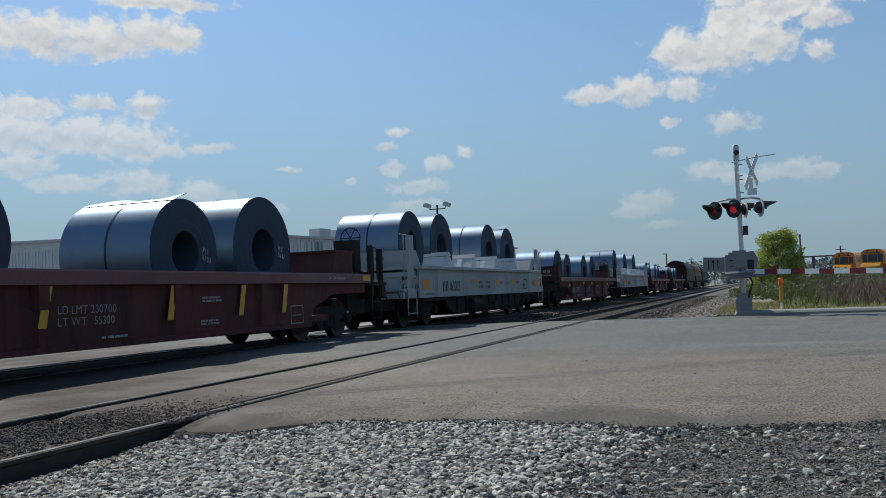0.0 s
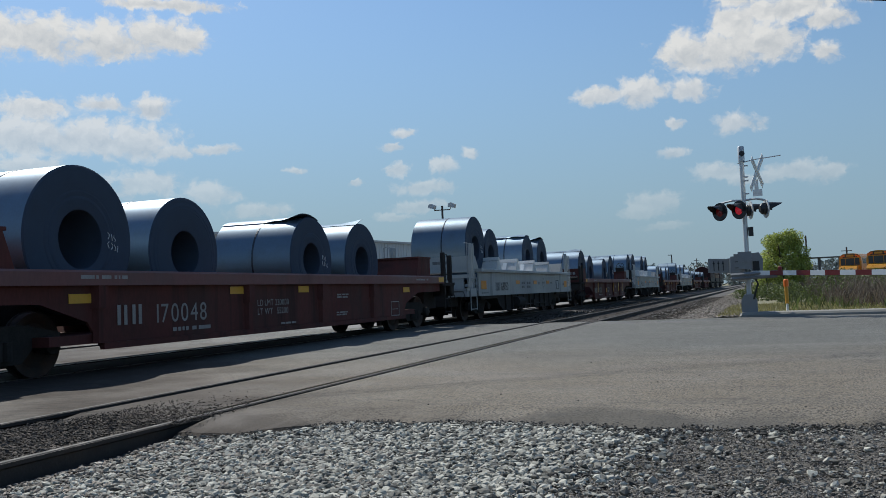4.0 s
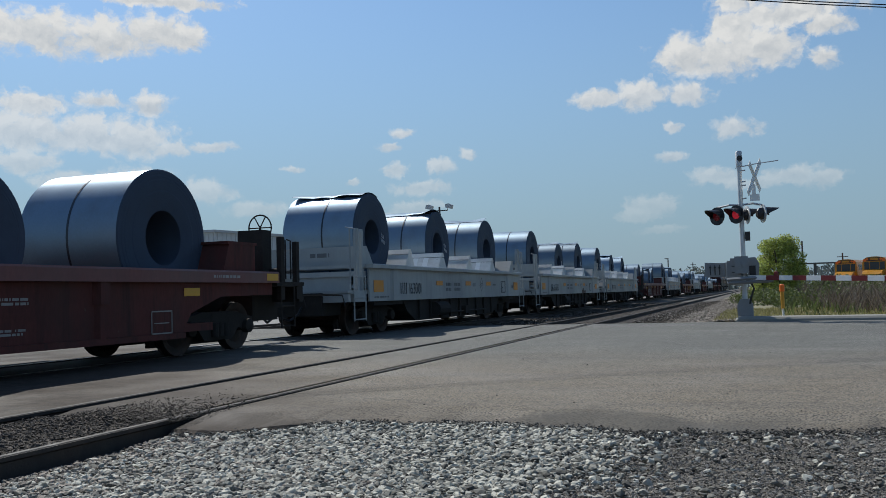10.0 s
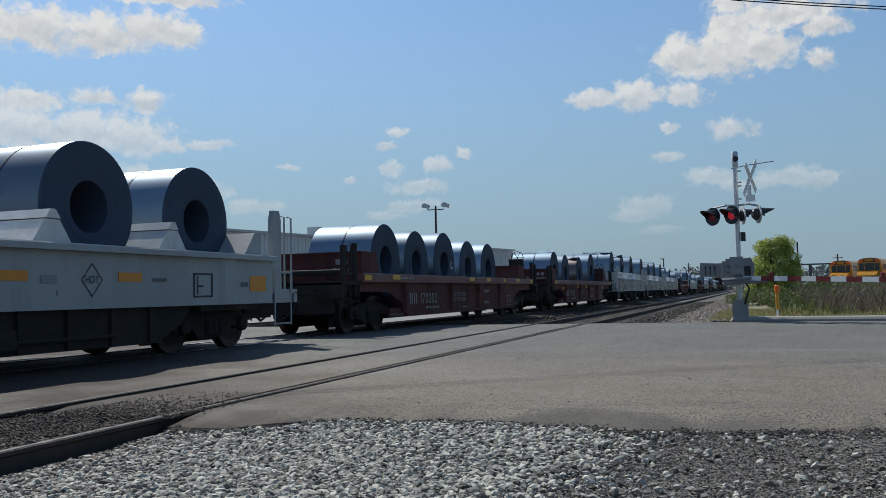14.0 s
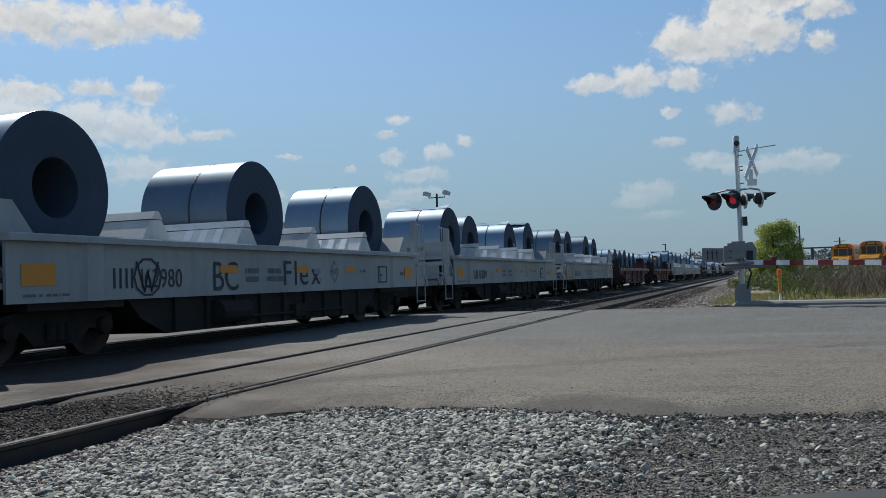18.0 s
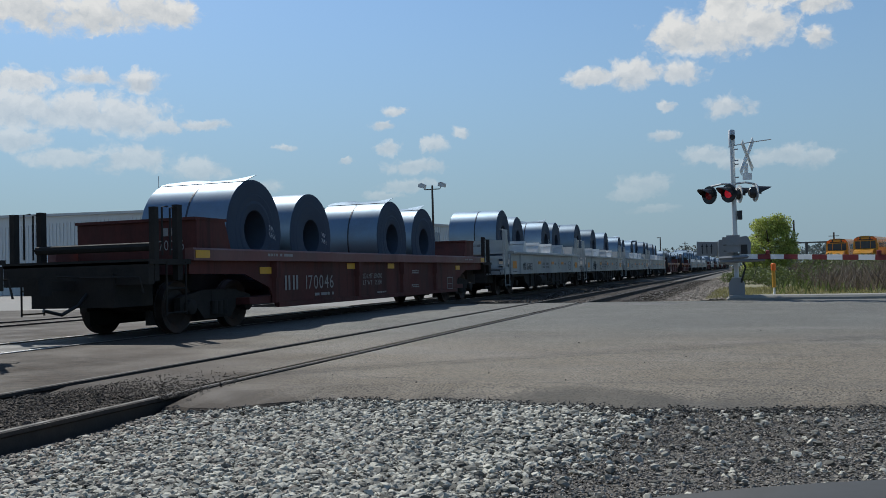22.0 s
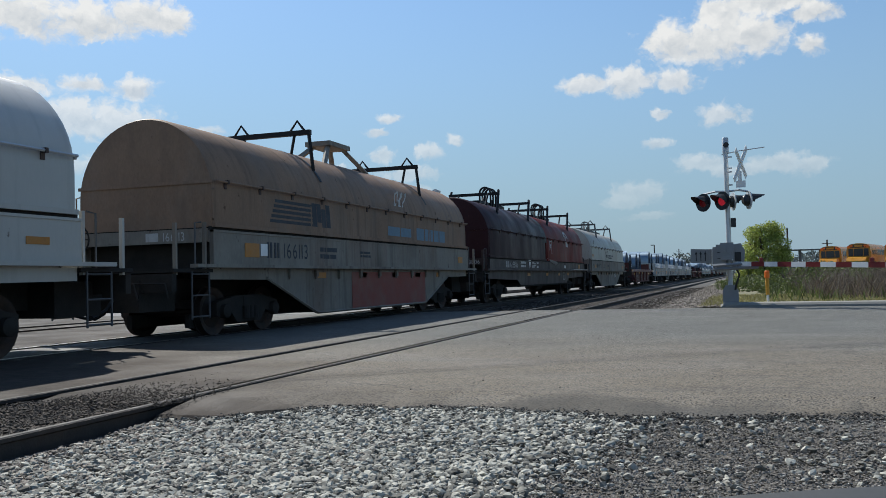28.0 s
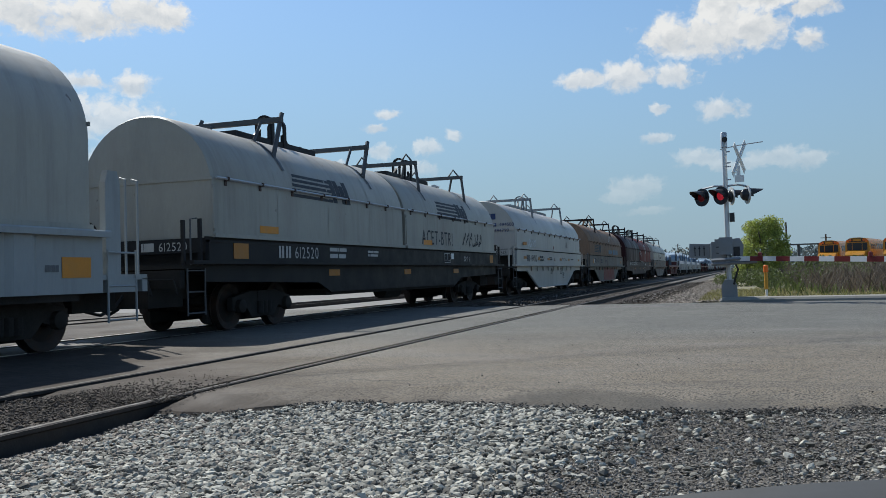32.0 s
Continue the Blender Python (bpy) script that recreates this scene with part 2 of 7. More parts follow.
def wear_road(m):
    """Browner, coarser wearing course near the shoulder, oil streaks, fine cracks and chippings."""
    nt = m.node_tree
    bsdf = nt.nodes["Principled BSDF"]
    base = bsdf.inputs["Base Color"].links[0].from_socket
    coord = nt.nodes.new("ShaderNodeTexCoord")
    split = nt.nodes.new("ShaderNodeSeparateXYZ")
    nt.links.new(coord.outputs["Object"], split.inputs[0])

    def tex(kind, scale, stretch=(1, 1, 1), **extra):
        mapping = nt.nodes.new("ShaderNodeMapping")
        mapping.inputs["Scale"].default_value = stretch
        nt.links.new(coord.outputs["Object"], mapping.inputs[0])
        n = nt.nodes.new(kind)
        n.inputs["Scale"].default_value = scale
        for key, value in extra.items():
            n.inputs[key].default_value = value
        nt.links.new(mapping.outputs[0], n.inputs["Vector"])
        return n

    def ramp(value, a, b, lo=0.0, hi=1.0):
        r = nt.nodes.new("ShaderNodeMapRange")
        for key, v in (("From Min", a), ("From Max", b), ("To Min", lo), ("To Max", hi)):
            r.inputs[key].default_value = v
        nt.links.new(value, r.inputs["Value"])
        return r.outputs[0]

    def blend(fac, a, colour):
        n = nt.nodes.new("ShaderNodeMix")
        n.data_type = "RGBA"
        nt.links.new(fac, n.inputs[0])
        nt.links.new(a, n.inputs[6])
        n.inputs[7].default_value = (*colour, 1)
        return n.outputs[2]

    wander = tex("ShaderNodeTexNoise", 0.5, Detail=6.0)
    edge = nt.nodes.new("ShaderNodeMath")
    edge.operation = "MULTIPLY_ADD"
    nt.links.new(wander.outputs[0], edge.inputs[0])
    edge.inputs[1].default_value = 5.0
    nt.links.new(split.outputs[1], edge.inputs[2])
    course = blend(ramp(edge.outputs[0], 17.0, 12.0, 0.0, 0.9), base, (0.190, 0.157, 0.116))
    streaks = tex("ShaderNodeTexNoise", 1.0, (0.10, 1.3, 1), Detail=6.0, Roughness=0.65)
    course = blend(ramp(streaks.outputs[0], 0.52, 0.68, 0.0, 0.5), course, (0.095, 0.088, 0.080))
    pale = tex("ShaderNodeTexNoise", 0.7, (0.16, 1.0, 1), Detail=5.0)
    course = blend(ramp(pale.outputs[0], 0.55, 0.7, 0.0, 0.45), course, (0.235, 0.222, 0.205))
    grit = tex("ShaderNodeTexVoronoi", 62.0)
    course = blend(ramp(grit.outputs["Distance"], 0.36, 0.12, 0.0, 0.9), course, (0.33, 0.315, 0.275))
    pits = tex("ShaderNodeTexNoise", 60.0, Detail=3.0)
    course = blend(ramp(pits.outputs[0], 0.50, 0.60, 0.0, 0.95), course, (0.040, 0.038, 0.033))
    cracks = tex("ShaderNodeTexVoronoi", 0.55, (0.35, 1.2, 1))
    cracks.feature = "DISTANCE_TO_EDGE"
    bend = tex("ShaderNodeTexNoise", 2.5, Detail=5.0)
    shift = nt.nodes.new("ShaderNodeVectorMath")
    shift.operation = "MULTIPLY_ADD"
    nt.links.new(bend.outputs["Color"], shift.inputs[0])
    shift.inputs[1].default_value = (0.7, 0.7, 0.0)
    nt.links.new(cracks.inputs["Vector"].links[0].from_socket, shift.inputs[2])
    nt.links.new(shift.outputs[0], cracks.inputs["Vector"])
    course = blend(ramp(cracks.outputs["Distance"], 0.010, 0.003, 0.0, 0.4), course, (0.045, 0.04, 0.036))
    shoulder = blend(ramp(edge.outputs[0], 9.25, 8.75, 0.0, 0.7), course, (0.058, 0.055, 0.048))
    # brown cinder dirt round the siding, run on under the train to deepen shade
    spread = nt.nodes.new("ShaderNodeMath")
    spread.operation = "MULTIPLY_ADD"
    nt.links.new(split.outputs[0], spread.inputs[0])
    spread.inputs[1].default_value = 1.1
    nt.links.new(edge.outputs[0], spread.inputs[2])
    fleck = tex("ShaderNodeTexNoise", 9.0, (0.6, 1.4, 1), Detail=8.0, Roughness=0.7)
    shoulder = blend(ramp(spread.outputs[0], 7.1, 4.0, 0.0, 0.94), shoulder, (0.050, 0.037, 0.028))
    patchy = nt.nodes.new("ShaderNodeMath")
    patchy.operation = "MULTIPLY"
    nt.links.new(ramp(spread.outputs[0], 4.2, 1.6, 0.0, 0.95), patchy.inputs[0])
    nt.links.new(ramp(fleck.outputs[0], 0.42, 0.58), patchy.inputs[1])
    shoulder = blend(patchy.outputs[0], shoulder, (0.024, 0.018, 0.014))
    dusty = nt.nodes.new("ShaderNodeVectorMath")
    dusty.operation = "SCALE"
    dusty.inputs["Scale"].default_value = 0.87
    nt.links.new(shoulder, dusty.inputs[0])
    nt.links.new(dusty.outputs[0], bsdf.inputs["Base Color"])


wear_road(ASPHALT)
ASPHALT.node_tree.nodes["Principled BSDF"].inputs["Specular IOR Level"].default_value = 0.3
GRAVEL_BED = surface("gravel bed", (0.1054, 0.09672, 0.084), 0.95, vary=0.4, grain=14, fine=90, bump=1.0, stain=(0.09, 0.08, 0.07), stain_amount=0.7, stain_scale=2)
DIRT = surface("cinder dirt", (0.0459, 0.0336, 0.0253), 0.95, vary=0.45, grain=12, fine=80, bump=1.0, stain=(0.07, 0.055, 0.045), stain_scale=3)
# bed stone darkened so that its colour carries the train's shade
SHADED_BALLAST = surface("ballast", (0.06975, 0.0621, 0.0531), 0.95, vary=0.45, grain=9, fine=40, bump=1.0, stain=(0.10, 0.078, 0.06), stain_scale=0.8)
SOIL = surface("field soil", (0.161, 0.1495, 0.0825), 0.95, vary=0.4, grain=0.6, fine=8, bump=0.6, stain=(0.19, 0.17, 0.11), stain_amount=0.8, stain_scale=0.25)
YARD = surface("pale yard stone", (0.162, 0.1575, 0.1485), 0.95, vary=0.25, grain=1.5, fine=30, bump=0.6, stain=(0.22, 0.2, 0.18), stain_scale=0.5)
CONCRETE = surface("concrete", (0.252, 0.243, 0.216), 0.9, vary=0.15, grain=3, fine=50, bump=0.4, stain=(0.28, 0.27, 0.25), stain_scale=1.5)
RAIL_STEEL = surface("rail side", (0.03, 0.026, 0.024), 0.75, 0.2, vary=0.3, grain=8, fine=60, bump=0.3, stain=(0.07, 0.045, 0.03), stain_amount=0.4)
RAIL_TOP = surface("polished rail head", (0.36, 0.35, 0.34), 0.35, 0.9, vary=0.15, grain=10, fine=60, bump=0.05)
TIE = surface("tie wood", (0.08, 0.065, 0.055), 0.95, vary=0.4, grain=6, fine=50, bump=0.6)
GREY_PAINT = surface("light grey car paint", (0.303, 0.328, 0.333), 0.5, vary=0.07, grain=1.0, fine=20, bump=0.05, stain=(0.18, 0.18, 0.175), stain_amount=0.4, stain_scale=0.9, streak=0.35)
WHITE_PAINT = surface("white bunk paint", (0.67, 0.66, 0.63), 0.6, vary=0.07, grain=2, fine=30, bump=0.05, stain=(0.42, 0.36, 0.30), stain_amount=0.35, stain_scale=1.8)
CHORD_PAINT = surface("lighter oxide red paint", (0.16, 0.062, 0.055), 0.6, vary=0.2, grain=1.5, fine=25, bump=0.06, stain=(0.09, 0.05, 0.045), stain_amount=0.5, streak=0.4)
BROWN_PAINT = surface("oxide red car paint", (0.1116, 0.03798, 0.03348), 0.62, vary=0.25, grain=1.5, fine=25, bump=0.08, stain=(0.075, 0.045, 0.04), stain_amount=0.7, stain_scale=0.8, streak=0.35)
# soot black, also the painted shade of hood gaps and end recesses
UNDER = surface("sooty underframe and gap shade", (0.034, 0.032, 0.030), 0.85, vary=0.35, grain=4, fine=40, bump=0.2, stain=(0.06, 0.05, 0.042))
FADED_DARK = surface("faded dark stencil paint", (0.13, 0.135, 0.14), 0.7, vary=0.2)
BLACK_PAINT = surface("black car paint", (0.026, 0.026, 0.028), 0.5, vary=0.25, grain=2, fine=30, bump=0.05, stain=(0.03, 0.028, 0.026), stain_amount=0.4)
WHEEL = surface("wheel steel", (0.035, 0.0275, 0.024), 0.7, 0.4, vary=0.3, grain=6, fine=50, bump=0.1, stain=RUST, stain_amount=0.4)
TREAD = surface("bright wheel tread", (0.45, 0.44, 0.43), 0.3, 0.9, vary=0.1)
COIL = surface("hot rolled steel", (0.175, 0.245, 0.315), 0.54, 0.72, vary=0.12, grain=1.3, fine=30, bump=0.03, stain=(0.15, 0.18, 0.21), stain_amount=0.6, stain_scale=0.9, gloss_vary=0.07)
# lapped end faces: the coil's steel, darkened and blued as if in shade
SHADED_COIL_END = surface("coil end laps toned for shade", (0.052, 0.072, 0.105), 0.7, 0.0, vary=0.2, grain=3, fine=120, bump=0.2)
COIL_RUSTY = surface("rust tinted coil steel", (0.25, 0.22, 0.21), 0.45, 0.85, vary=0.2, grain=1.6, fine=30, bump=0.03, stain=(0.2, 0.1, 0.06), stain_amount=0.5)
STRAP = surface("steel strapping", (0.05, 0.055, 0.065), 0.4, 0.8, vary=0.1)
CHALK = surface("chalk marking", (0.62, 0.66, 0.70), 0.9, vary=0.2, fine=120)
LETTER_DARK = surface("dark stencil paint", (0.035, 0.04, 0.05), 0.7, vary=0.15)
FADED_WHITE = surface("worn white stencil paint", (0.27, 0.26, 0.25), 0.75, vary=0.3, fine=90)
LETTER_WHITE = surface("white stencil paint", (0.4464, 0.4464, 0.432), 0.7, vary=0.15)
ORANGE = surface("orange reflector", (0.62, 0.24, 0.02), 0.5, vary=0.1, fine=50)
AMBER = surface("faded orange reflector", (0.40, 0.16, 0.02), 0.5, vary=0.15, fine=50)
YELLOW = surface("yellow reflector", (0.62, 0.33, 0.03), 0.5, vary=0.1, fine=50)
HOOD_GREY = surface("grey hood paint", (0.345, 0.332, 0.288), 0.5, vary=0.08, grain=0.9, fine=25, bump=0.06, stain=(0.27, 0.24, 0.21), stain_amount=0.5, stain_scale=0.9, streak=0.3)
HOOD_CREAM = surface("pale grey hood paint", (0.4271, 0.4263, 0.3716), 0.5, vary=0.08, grain=0.9, fine=25, bump=0.06, stain=(0.32, 0.25, 0.19), stain_amount=0.6, stain_scale=0.8, streak=0.3)
HOOD_WHITE = surface("off-white hood paint", (0.425, 0.4144, 0.3825), 0.45, vary=0.06, grain=0.9, fine=25, bump=0.05, stain=(0.42, 0.38, 0.33), stain_amount=0.35, stain_scale=0.9, streak=0.3)
HOOD_BROWN = surface("rusting hood paint", (0.262, 0.172, 0.118), 0.65, vary=0.2, grain=1.2, fine=30, bump=0.1, stain=(0.28, 0.24, 0.20), stain_amount=0.45, stain_scale=0.7, streak=0.5)
HOOD_RED = surface("faded red hood paint", (0.165, 0.0264, 0.02112), 0.55, vary=0.18, grain=1.2, fine=25, bump=0.06, stain=(0.13, 0.05, 0.045), stain_amount=0.5, stain_scale=1.0, streak=0.4)
HOOD_MAROON = surface("dark maroon hood paint", (0.0413, 0.0165, 0.0193), 0.5, vary=0.2, grain=1.2, fine=25, bump=0.06, stain=(0.04, 0.03, 0.035), stain_amount=0.6, streak=0.4)
WEATHERED = surface("weathered body paint", (0.225, 0.205, 0.17), 0.7, vary=0.2, grain=1.2, fine=30, bump=0.1, stain=(0.17, 0.11, 0.08), stain_amount=0.7, stain_scale=0.8, streak=0.3)
STACK_STEEL = surface("weathered dark steel", (0.085, 0.09, 0.095), 0.6, 0.2, vary=0.2, grain=5, fine=50, bump=0.08, stain=(0.07, 0.045, 0.03), stain_amount=0.5)
RUSTY = surface("rusted clip steel", (0.075, 0.05, 0.04), 0.8, vary=0.35, grain=12, fine=60, bump=0.2)
PRIMER = surface("red primer patch", (0.234, 0.0585, 0.0429), 0.7, vary=0.25, grain=1.5, fine=30, bump=0.08, stain=(0.2, 0.13, 0.1))
GALVANISED = surface("galvanised steel", (0.45, 0.468, 0.486), 0.5, 0.5, vary=0.12, grain=5, fine=50, bump=0.05)
UNDERGREY = surface("dull grey steel", (0.24, 0.25, 0.26), 0.6, 0.3, vary=0.15, grain=5, fine=50, bump=0.05)
ALUMINIUM = surface("silver mast paint", (0.558, 0.576, 0.585), 0.45, 0.3, vary=0.08, grain=4, fine=40, bump=0.04, stain=(0.4, 0.38, 0.35), stain_amount=0.3)
SIGNAL_BLACK = surface("black lamp housing", (0.018, 0.018, 0.02), 0.5, vary=0.15)
SIGN_WHITE = surface("white sign sheeting", (0.78, 0.78, 0.76), 0.5, vary=0.06)
GATE_RED = surface("red gate sheeting", (0.176, 0.0144, 0.0144), 0.45, vary=0.1)
RED_LENS = surface("unlit red lens", (0.10, 0.008, 0.008), 0.2, vary=0.05)
RED_LIT = surface("lit red lens", (0.5, 0.02, 0.03), 0.2, vary=0.05, emit=(1.0, 0.04, 0.08, 0.2))
RED_DIM = surface("dimmed red lens", (0.10, 0.008, 0.010), 0.2, vary=0.05, emit=(1.0, 0.04, 0.06, 0.02))
CABLE = surface("black cable", (0.012, 0.012, 0.012), 0.5, vary=0.1)
SIDING = surface("white metal siding", (0.522, 0.54, 0.54), 0.5, vary=0.05, grain=0.6, fine=12, bump=0.03, stain=(0.42, 0.41, 0.4), stain_amount=0.3, streak=0.2)
ROOF = surface("grey metal roof", (0.42, 0.43, 0.43), 0.5, vary=0.08, grain=0.5, fine=10)
BUS_YELLOW = surface("school bus yellow", (0.52, 0.23, 0.018), 0.35, vary=0.06, grain=1.5, fine=20, bump=0.02)
GLASS_DARK = surface("dark window glass", (0.03, 0.035, 0.04), 0.08, vary=0.05, bump=0)
BARK = surface("bark", (0.09, 0.07, 0.055), 0.9, vary=0.3, grain=8, fine=50, bump=0.8)
POLE_WOOD = surface("creosoted pole", (0.06, 0.05, 0.045), 0.9, vary=0.3, grain=4, fine=40, bump=0.4)
MARK_ORANGE = surface("orange marker post", (0.85, 0.17, 0.015), 0.5, vary=0.08)
MARK_WHITE = surface("white marker tube", (0.75, 0.73, 0.7), 0.5, vary=0.08)
MARK_YELLOW = surface("amber marker tube", (0.55, 0.28, 0.03), 0.5, vary=0.08)


def roll_grain(m):
    """Rolled steel: fine grain round the coil spreads its shine across it, tone and gloss differ from coil to coil."""
    nt = m.node_tree
    bsdf = nt.nodes["Principled BSDF"]
    tangent = nt.nodes.new("ShaderNodeTangent")
    tangent.direction_type, tangent.axis = "RADIAL", "X"
    nt.links.new(tangent.outputs[0], bsdf.inputs["Tangent"])
    bsdf.inputs["Anisotropic"].default_value, bsdf.inputs["Anisotropic Rotation"].default_value = 0.5, 0.25
    info = nt.nodes.new("ShaderNodeObjectInfo")
    tone = nt.nodes.new("ShaderNodeMapRange")
    tone.inputs["To Min"].default_value, tone.inputs["To Max"].default_value = 0.7, 1.3
    nt.links.new(info.outputs["Random"], tone.inputs["Value"])
    base = bsdf.inputs["Base Color"].links[0].from_socket
    scaled = nt.nodes.new("ShaderNodeVectorMath")
    scaled.operation = "SCALE"
    nt.links.new(base, scaled.inputs[0])
    nt.links.new(tone.outputs[0], scaled.inputs["Scale"])
    nt.links.new(scaled.outputs[0], bsdf.inputs["Base Color"])


def weather(m, streak, amount, chip=(0.06, 0.03, 0.02), chips=0.8, cut=0.66):
    """Run-down streaks and small chips through to rust."""
    nt = m.node_tree
    bsdf = nt.nodes["Principled BSDF"]
    coord = nt.nodes.new("ShaderNodeTexCoord")
    last = bsdf.inputs["Base Color"].links[0].from_socket
    for scale, stretch, lo, hi, strength, colour in ((1.0, (1.0, 4.5, 0.28), 0.50, 0.70, amount, streak), (5.5, (1.0, 1.0, 0.6), cut, cut + 0.05, chips, chip),
                                                     (0.6, (1.0, 1.0, 1.6), 0.45, 0.75, amount * 0.6, streak)):
        mapping = nt.nodes.new("ShaderNodeMapping")
        mapping.inputs["Scale"].default_value = stretch
        nt.links.new(coord.outputs["Object"], mapping.inputs[0])
        n = nt.nodes.new("ShaderNodeTexNoise")
        n.inputs["Scale"].default_value, n.inputs["Detail"].default_value, n.inputs["Roughness"].default_value = scale, 7.0, 0.62
        nt.links.new(mapping.outputs[0], n.inputs["Vector"])
        r = nt.nodes.new("ShaderNodeMapRange")
        for key, value in (("From Min", lo), ("From Max", hi), ("To Min", 0.0), ("To Max", strength)):
            r.inputs[key].default_value = value
        nt.links.new(n.outputs[0], r.inputs["Value"])
        mix = nt.nodes.new("ShaderNodeMix")
        mix.data_type = "RGBA"
        nt.links.new(r.outputs[0], mix.inputs[0])
        nt.links.new(last, mix.inputs[6])
        mix.inputs[7].default_value = (*colour, 1)
        last = mix.outputs[2]
    nt.links.new(last, bsdf.inputs["Base Color"])


roll_grain(COIL)
roll_grain(COIL_RUSTY)
for dull in (SHADED_COIL_END, UNDER, BLACK_PAINT, HOOD_RED, HOOD_MAROON, BROWN_PAINT, HOOD_BROWN):
    dull.node_tree.nodes["Principled BSDF"].inputs["Specular IOR Level"].default_value = 0.1
weather(GREY_PAINT, (0.13, 0.13, 0.125), 0.3, cut=0.70)
weather(BROWN_PAINT, (0.035, 0.022, 0.02), 0.75, (0.16, 0.12, 0.11), 0.6, 0.69)
weather(HOOD_CREAM, (0.16, 0.12, 0.09), 0.38, cut=0.65)
weather(HOOD_WHITE, (0.22, 0.205, 0.18), 0.3, cut=0.70)
weather(HOOD_GREY, (0.14, 0.135, 0.12), 0.32, cut=0.68)
weather(HOOD_BROWN, (0.08, 0.06, 0.05), 0.5, cut=0.66)
weather(HOOD_RED, (0.055, 0.022, 0.02), 0.75, (0.05, 0.03, 0.03), 0.8, 0.66)
weather(HOOD_MAROON, (0.018, 0.014, 0.016), 0.7, (0.10, 0.05, 0.045), 0.7, 0.67)
weather(WEATHERED, (0.07, 0.05, 0.038), 0.75, cut=0.64)
weather(WHITE_PAINT, (0.40, 0.36, 0.31), 0.4, (0.2, 0.13, 0.09), 0.7, 0.68)
SOOT_MAROON = surface("sooty maroon sill paint", (0.036, 0.020, 0.019), 0.6, vary=0.25, grain=1.5, fine=25, bump=0.06, stain=(0.018, 0.014, 0.014), stain_amount=0.7, streak=0.4)
# asphalt with the shade under the train put into its colour
SHADE_ASPHALT = surface("crossing asphalt darkened as shade", (0.062, 0.060, 0.056), 0.8, vary=0.25, grain=1.5, fine=60, bump=0.5, stain=(0.025, 0.025, 0.025), stain_amount=0.8, stain_scale=0.8)


def leafy(name, colour, spread=0.5, through=0.35, rough=0.6):
    """Leaves: tone differs from leaf to leaf, a little light comes through."""
    m = bpy.data.materials.new(name)
    m.use_nodes = True
    nt = m.node_tree
    bsdf = nt.nodes["Principled BSDF"]
    geo = nt.nodes.new("ShaderNodeNewGeometry")
    rng = nt.nodes.new("ShaderNodeMapRange")
    rng.inputs["To Min"].default_value, rng.inputs["To Max"].default_value = 1 - spread, 1 + spread
    nt.links.new(geo.outputs["Random Per Island"], rng.inputs["Value"])
    tint = nt.nodes.new("ShaderNodeVectorMath")
    tint.operation = "SCALE"
    tint.inputs[0].default_value = colour
    nt.links.new(rng.outputs[0], tint.inputs["Scale"])
    nt.links.new(tint.outputs[0], bsdf.inputs["Base Color"])
    bsdf.inputs["Roughness"].default_value = rough
    trans = nt.nodes.new("ShaderNodeBsdfTranslucent")
    nt.links.new(tint.outputs[0], trans.inputs[0])
    mix = nt.nodes.new("ShaderNodeMixShader")
    mix.inputs[0].default_value = through
    nt.links.new(bsdf.outputs[0], mix.inputs[1])
    nt.links.new(trans.outputs[0], mix.inputs[2])
    nt.links.new(mix.outputs[0], nt.nodes["Material Output"].inputs[0])
    return m


LEAF = leafy("spring leaves", (0.33, 0.38, 0.09))
WEED = leafy("green weeds", (0.085, 0.11, 0.032))
DRY = leafy("dry grass", (0.125, 0.098, 0.072), 0.5)
TURF = leafy("short grass", (0.2375, 0.2185, 0.09025), 0.45)
STALK = leafy("dead stalks", (0.13, 0.105, 0.085), 0.4)
STONE_TAN = leafy("tan ballast stone", (0.2068, 0.176, 0.1452), 0.65, 0.0, 0.92)
# distance haze is mixed into this grey-blue leaf colour
FAR_LEAF = leafy("haze-toned far trees", (0.1, 0.125, 0.125), 0.3)
STONE = leafy("crushed stone", (0.272, 0.263, 0.224), 0.88, 0.0, 0.92)
STONE_DARK = leafy("dark chippings", (0.1785, 0.163, 0.1409), 0.85, 0.0, 0.92)
CINDER = leafy("brown cinders", (0.05, 0.041, 0.033), 0.6, 0.0, 0.92)
CRUMB = leafy("asphalt crumbs", (0.066, 0.0636, 0.0576), 0.6, 0.0, 0.92)
for stone in (STONE, STONE_DARK, STONE_TAN):
    for n in stone.node_tree.nodes:
        if n.type == "MIX_SHADER":
            n.inputs[0].default_value = 0.0
    stone.node_tree.nodes["Principled BSDF"].inputs["Roughness"].default_value = 0.85


# ---- mesh helpers ----
def box(bm, x0, x1, y0, y1, z0, z1):
    vs = [bm.verts.new(p) for p in ((x0, y0, z0), (x1, y0, z0), (x1, y1, z0), (x0, y1, z0), (x0, y0, z1), (x1, y0, z1), (x1, y1, z1), (x0, y1, z1))]
    for f in ((3, 2, 1, 0), (4, 5, 6, 7), (0, 1, 5, 4), (1, 2, 6, 5), (2, 3, 7, 6), (3, 0, 4, 7)):
        bm.faces.new([vs[i] for i in f])
    return vs


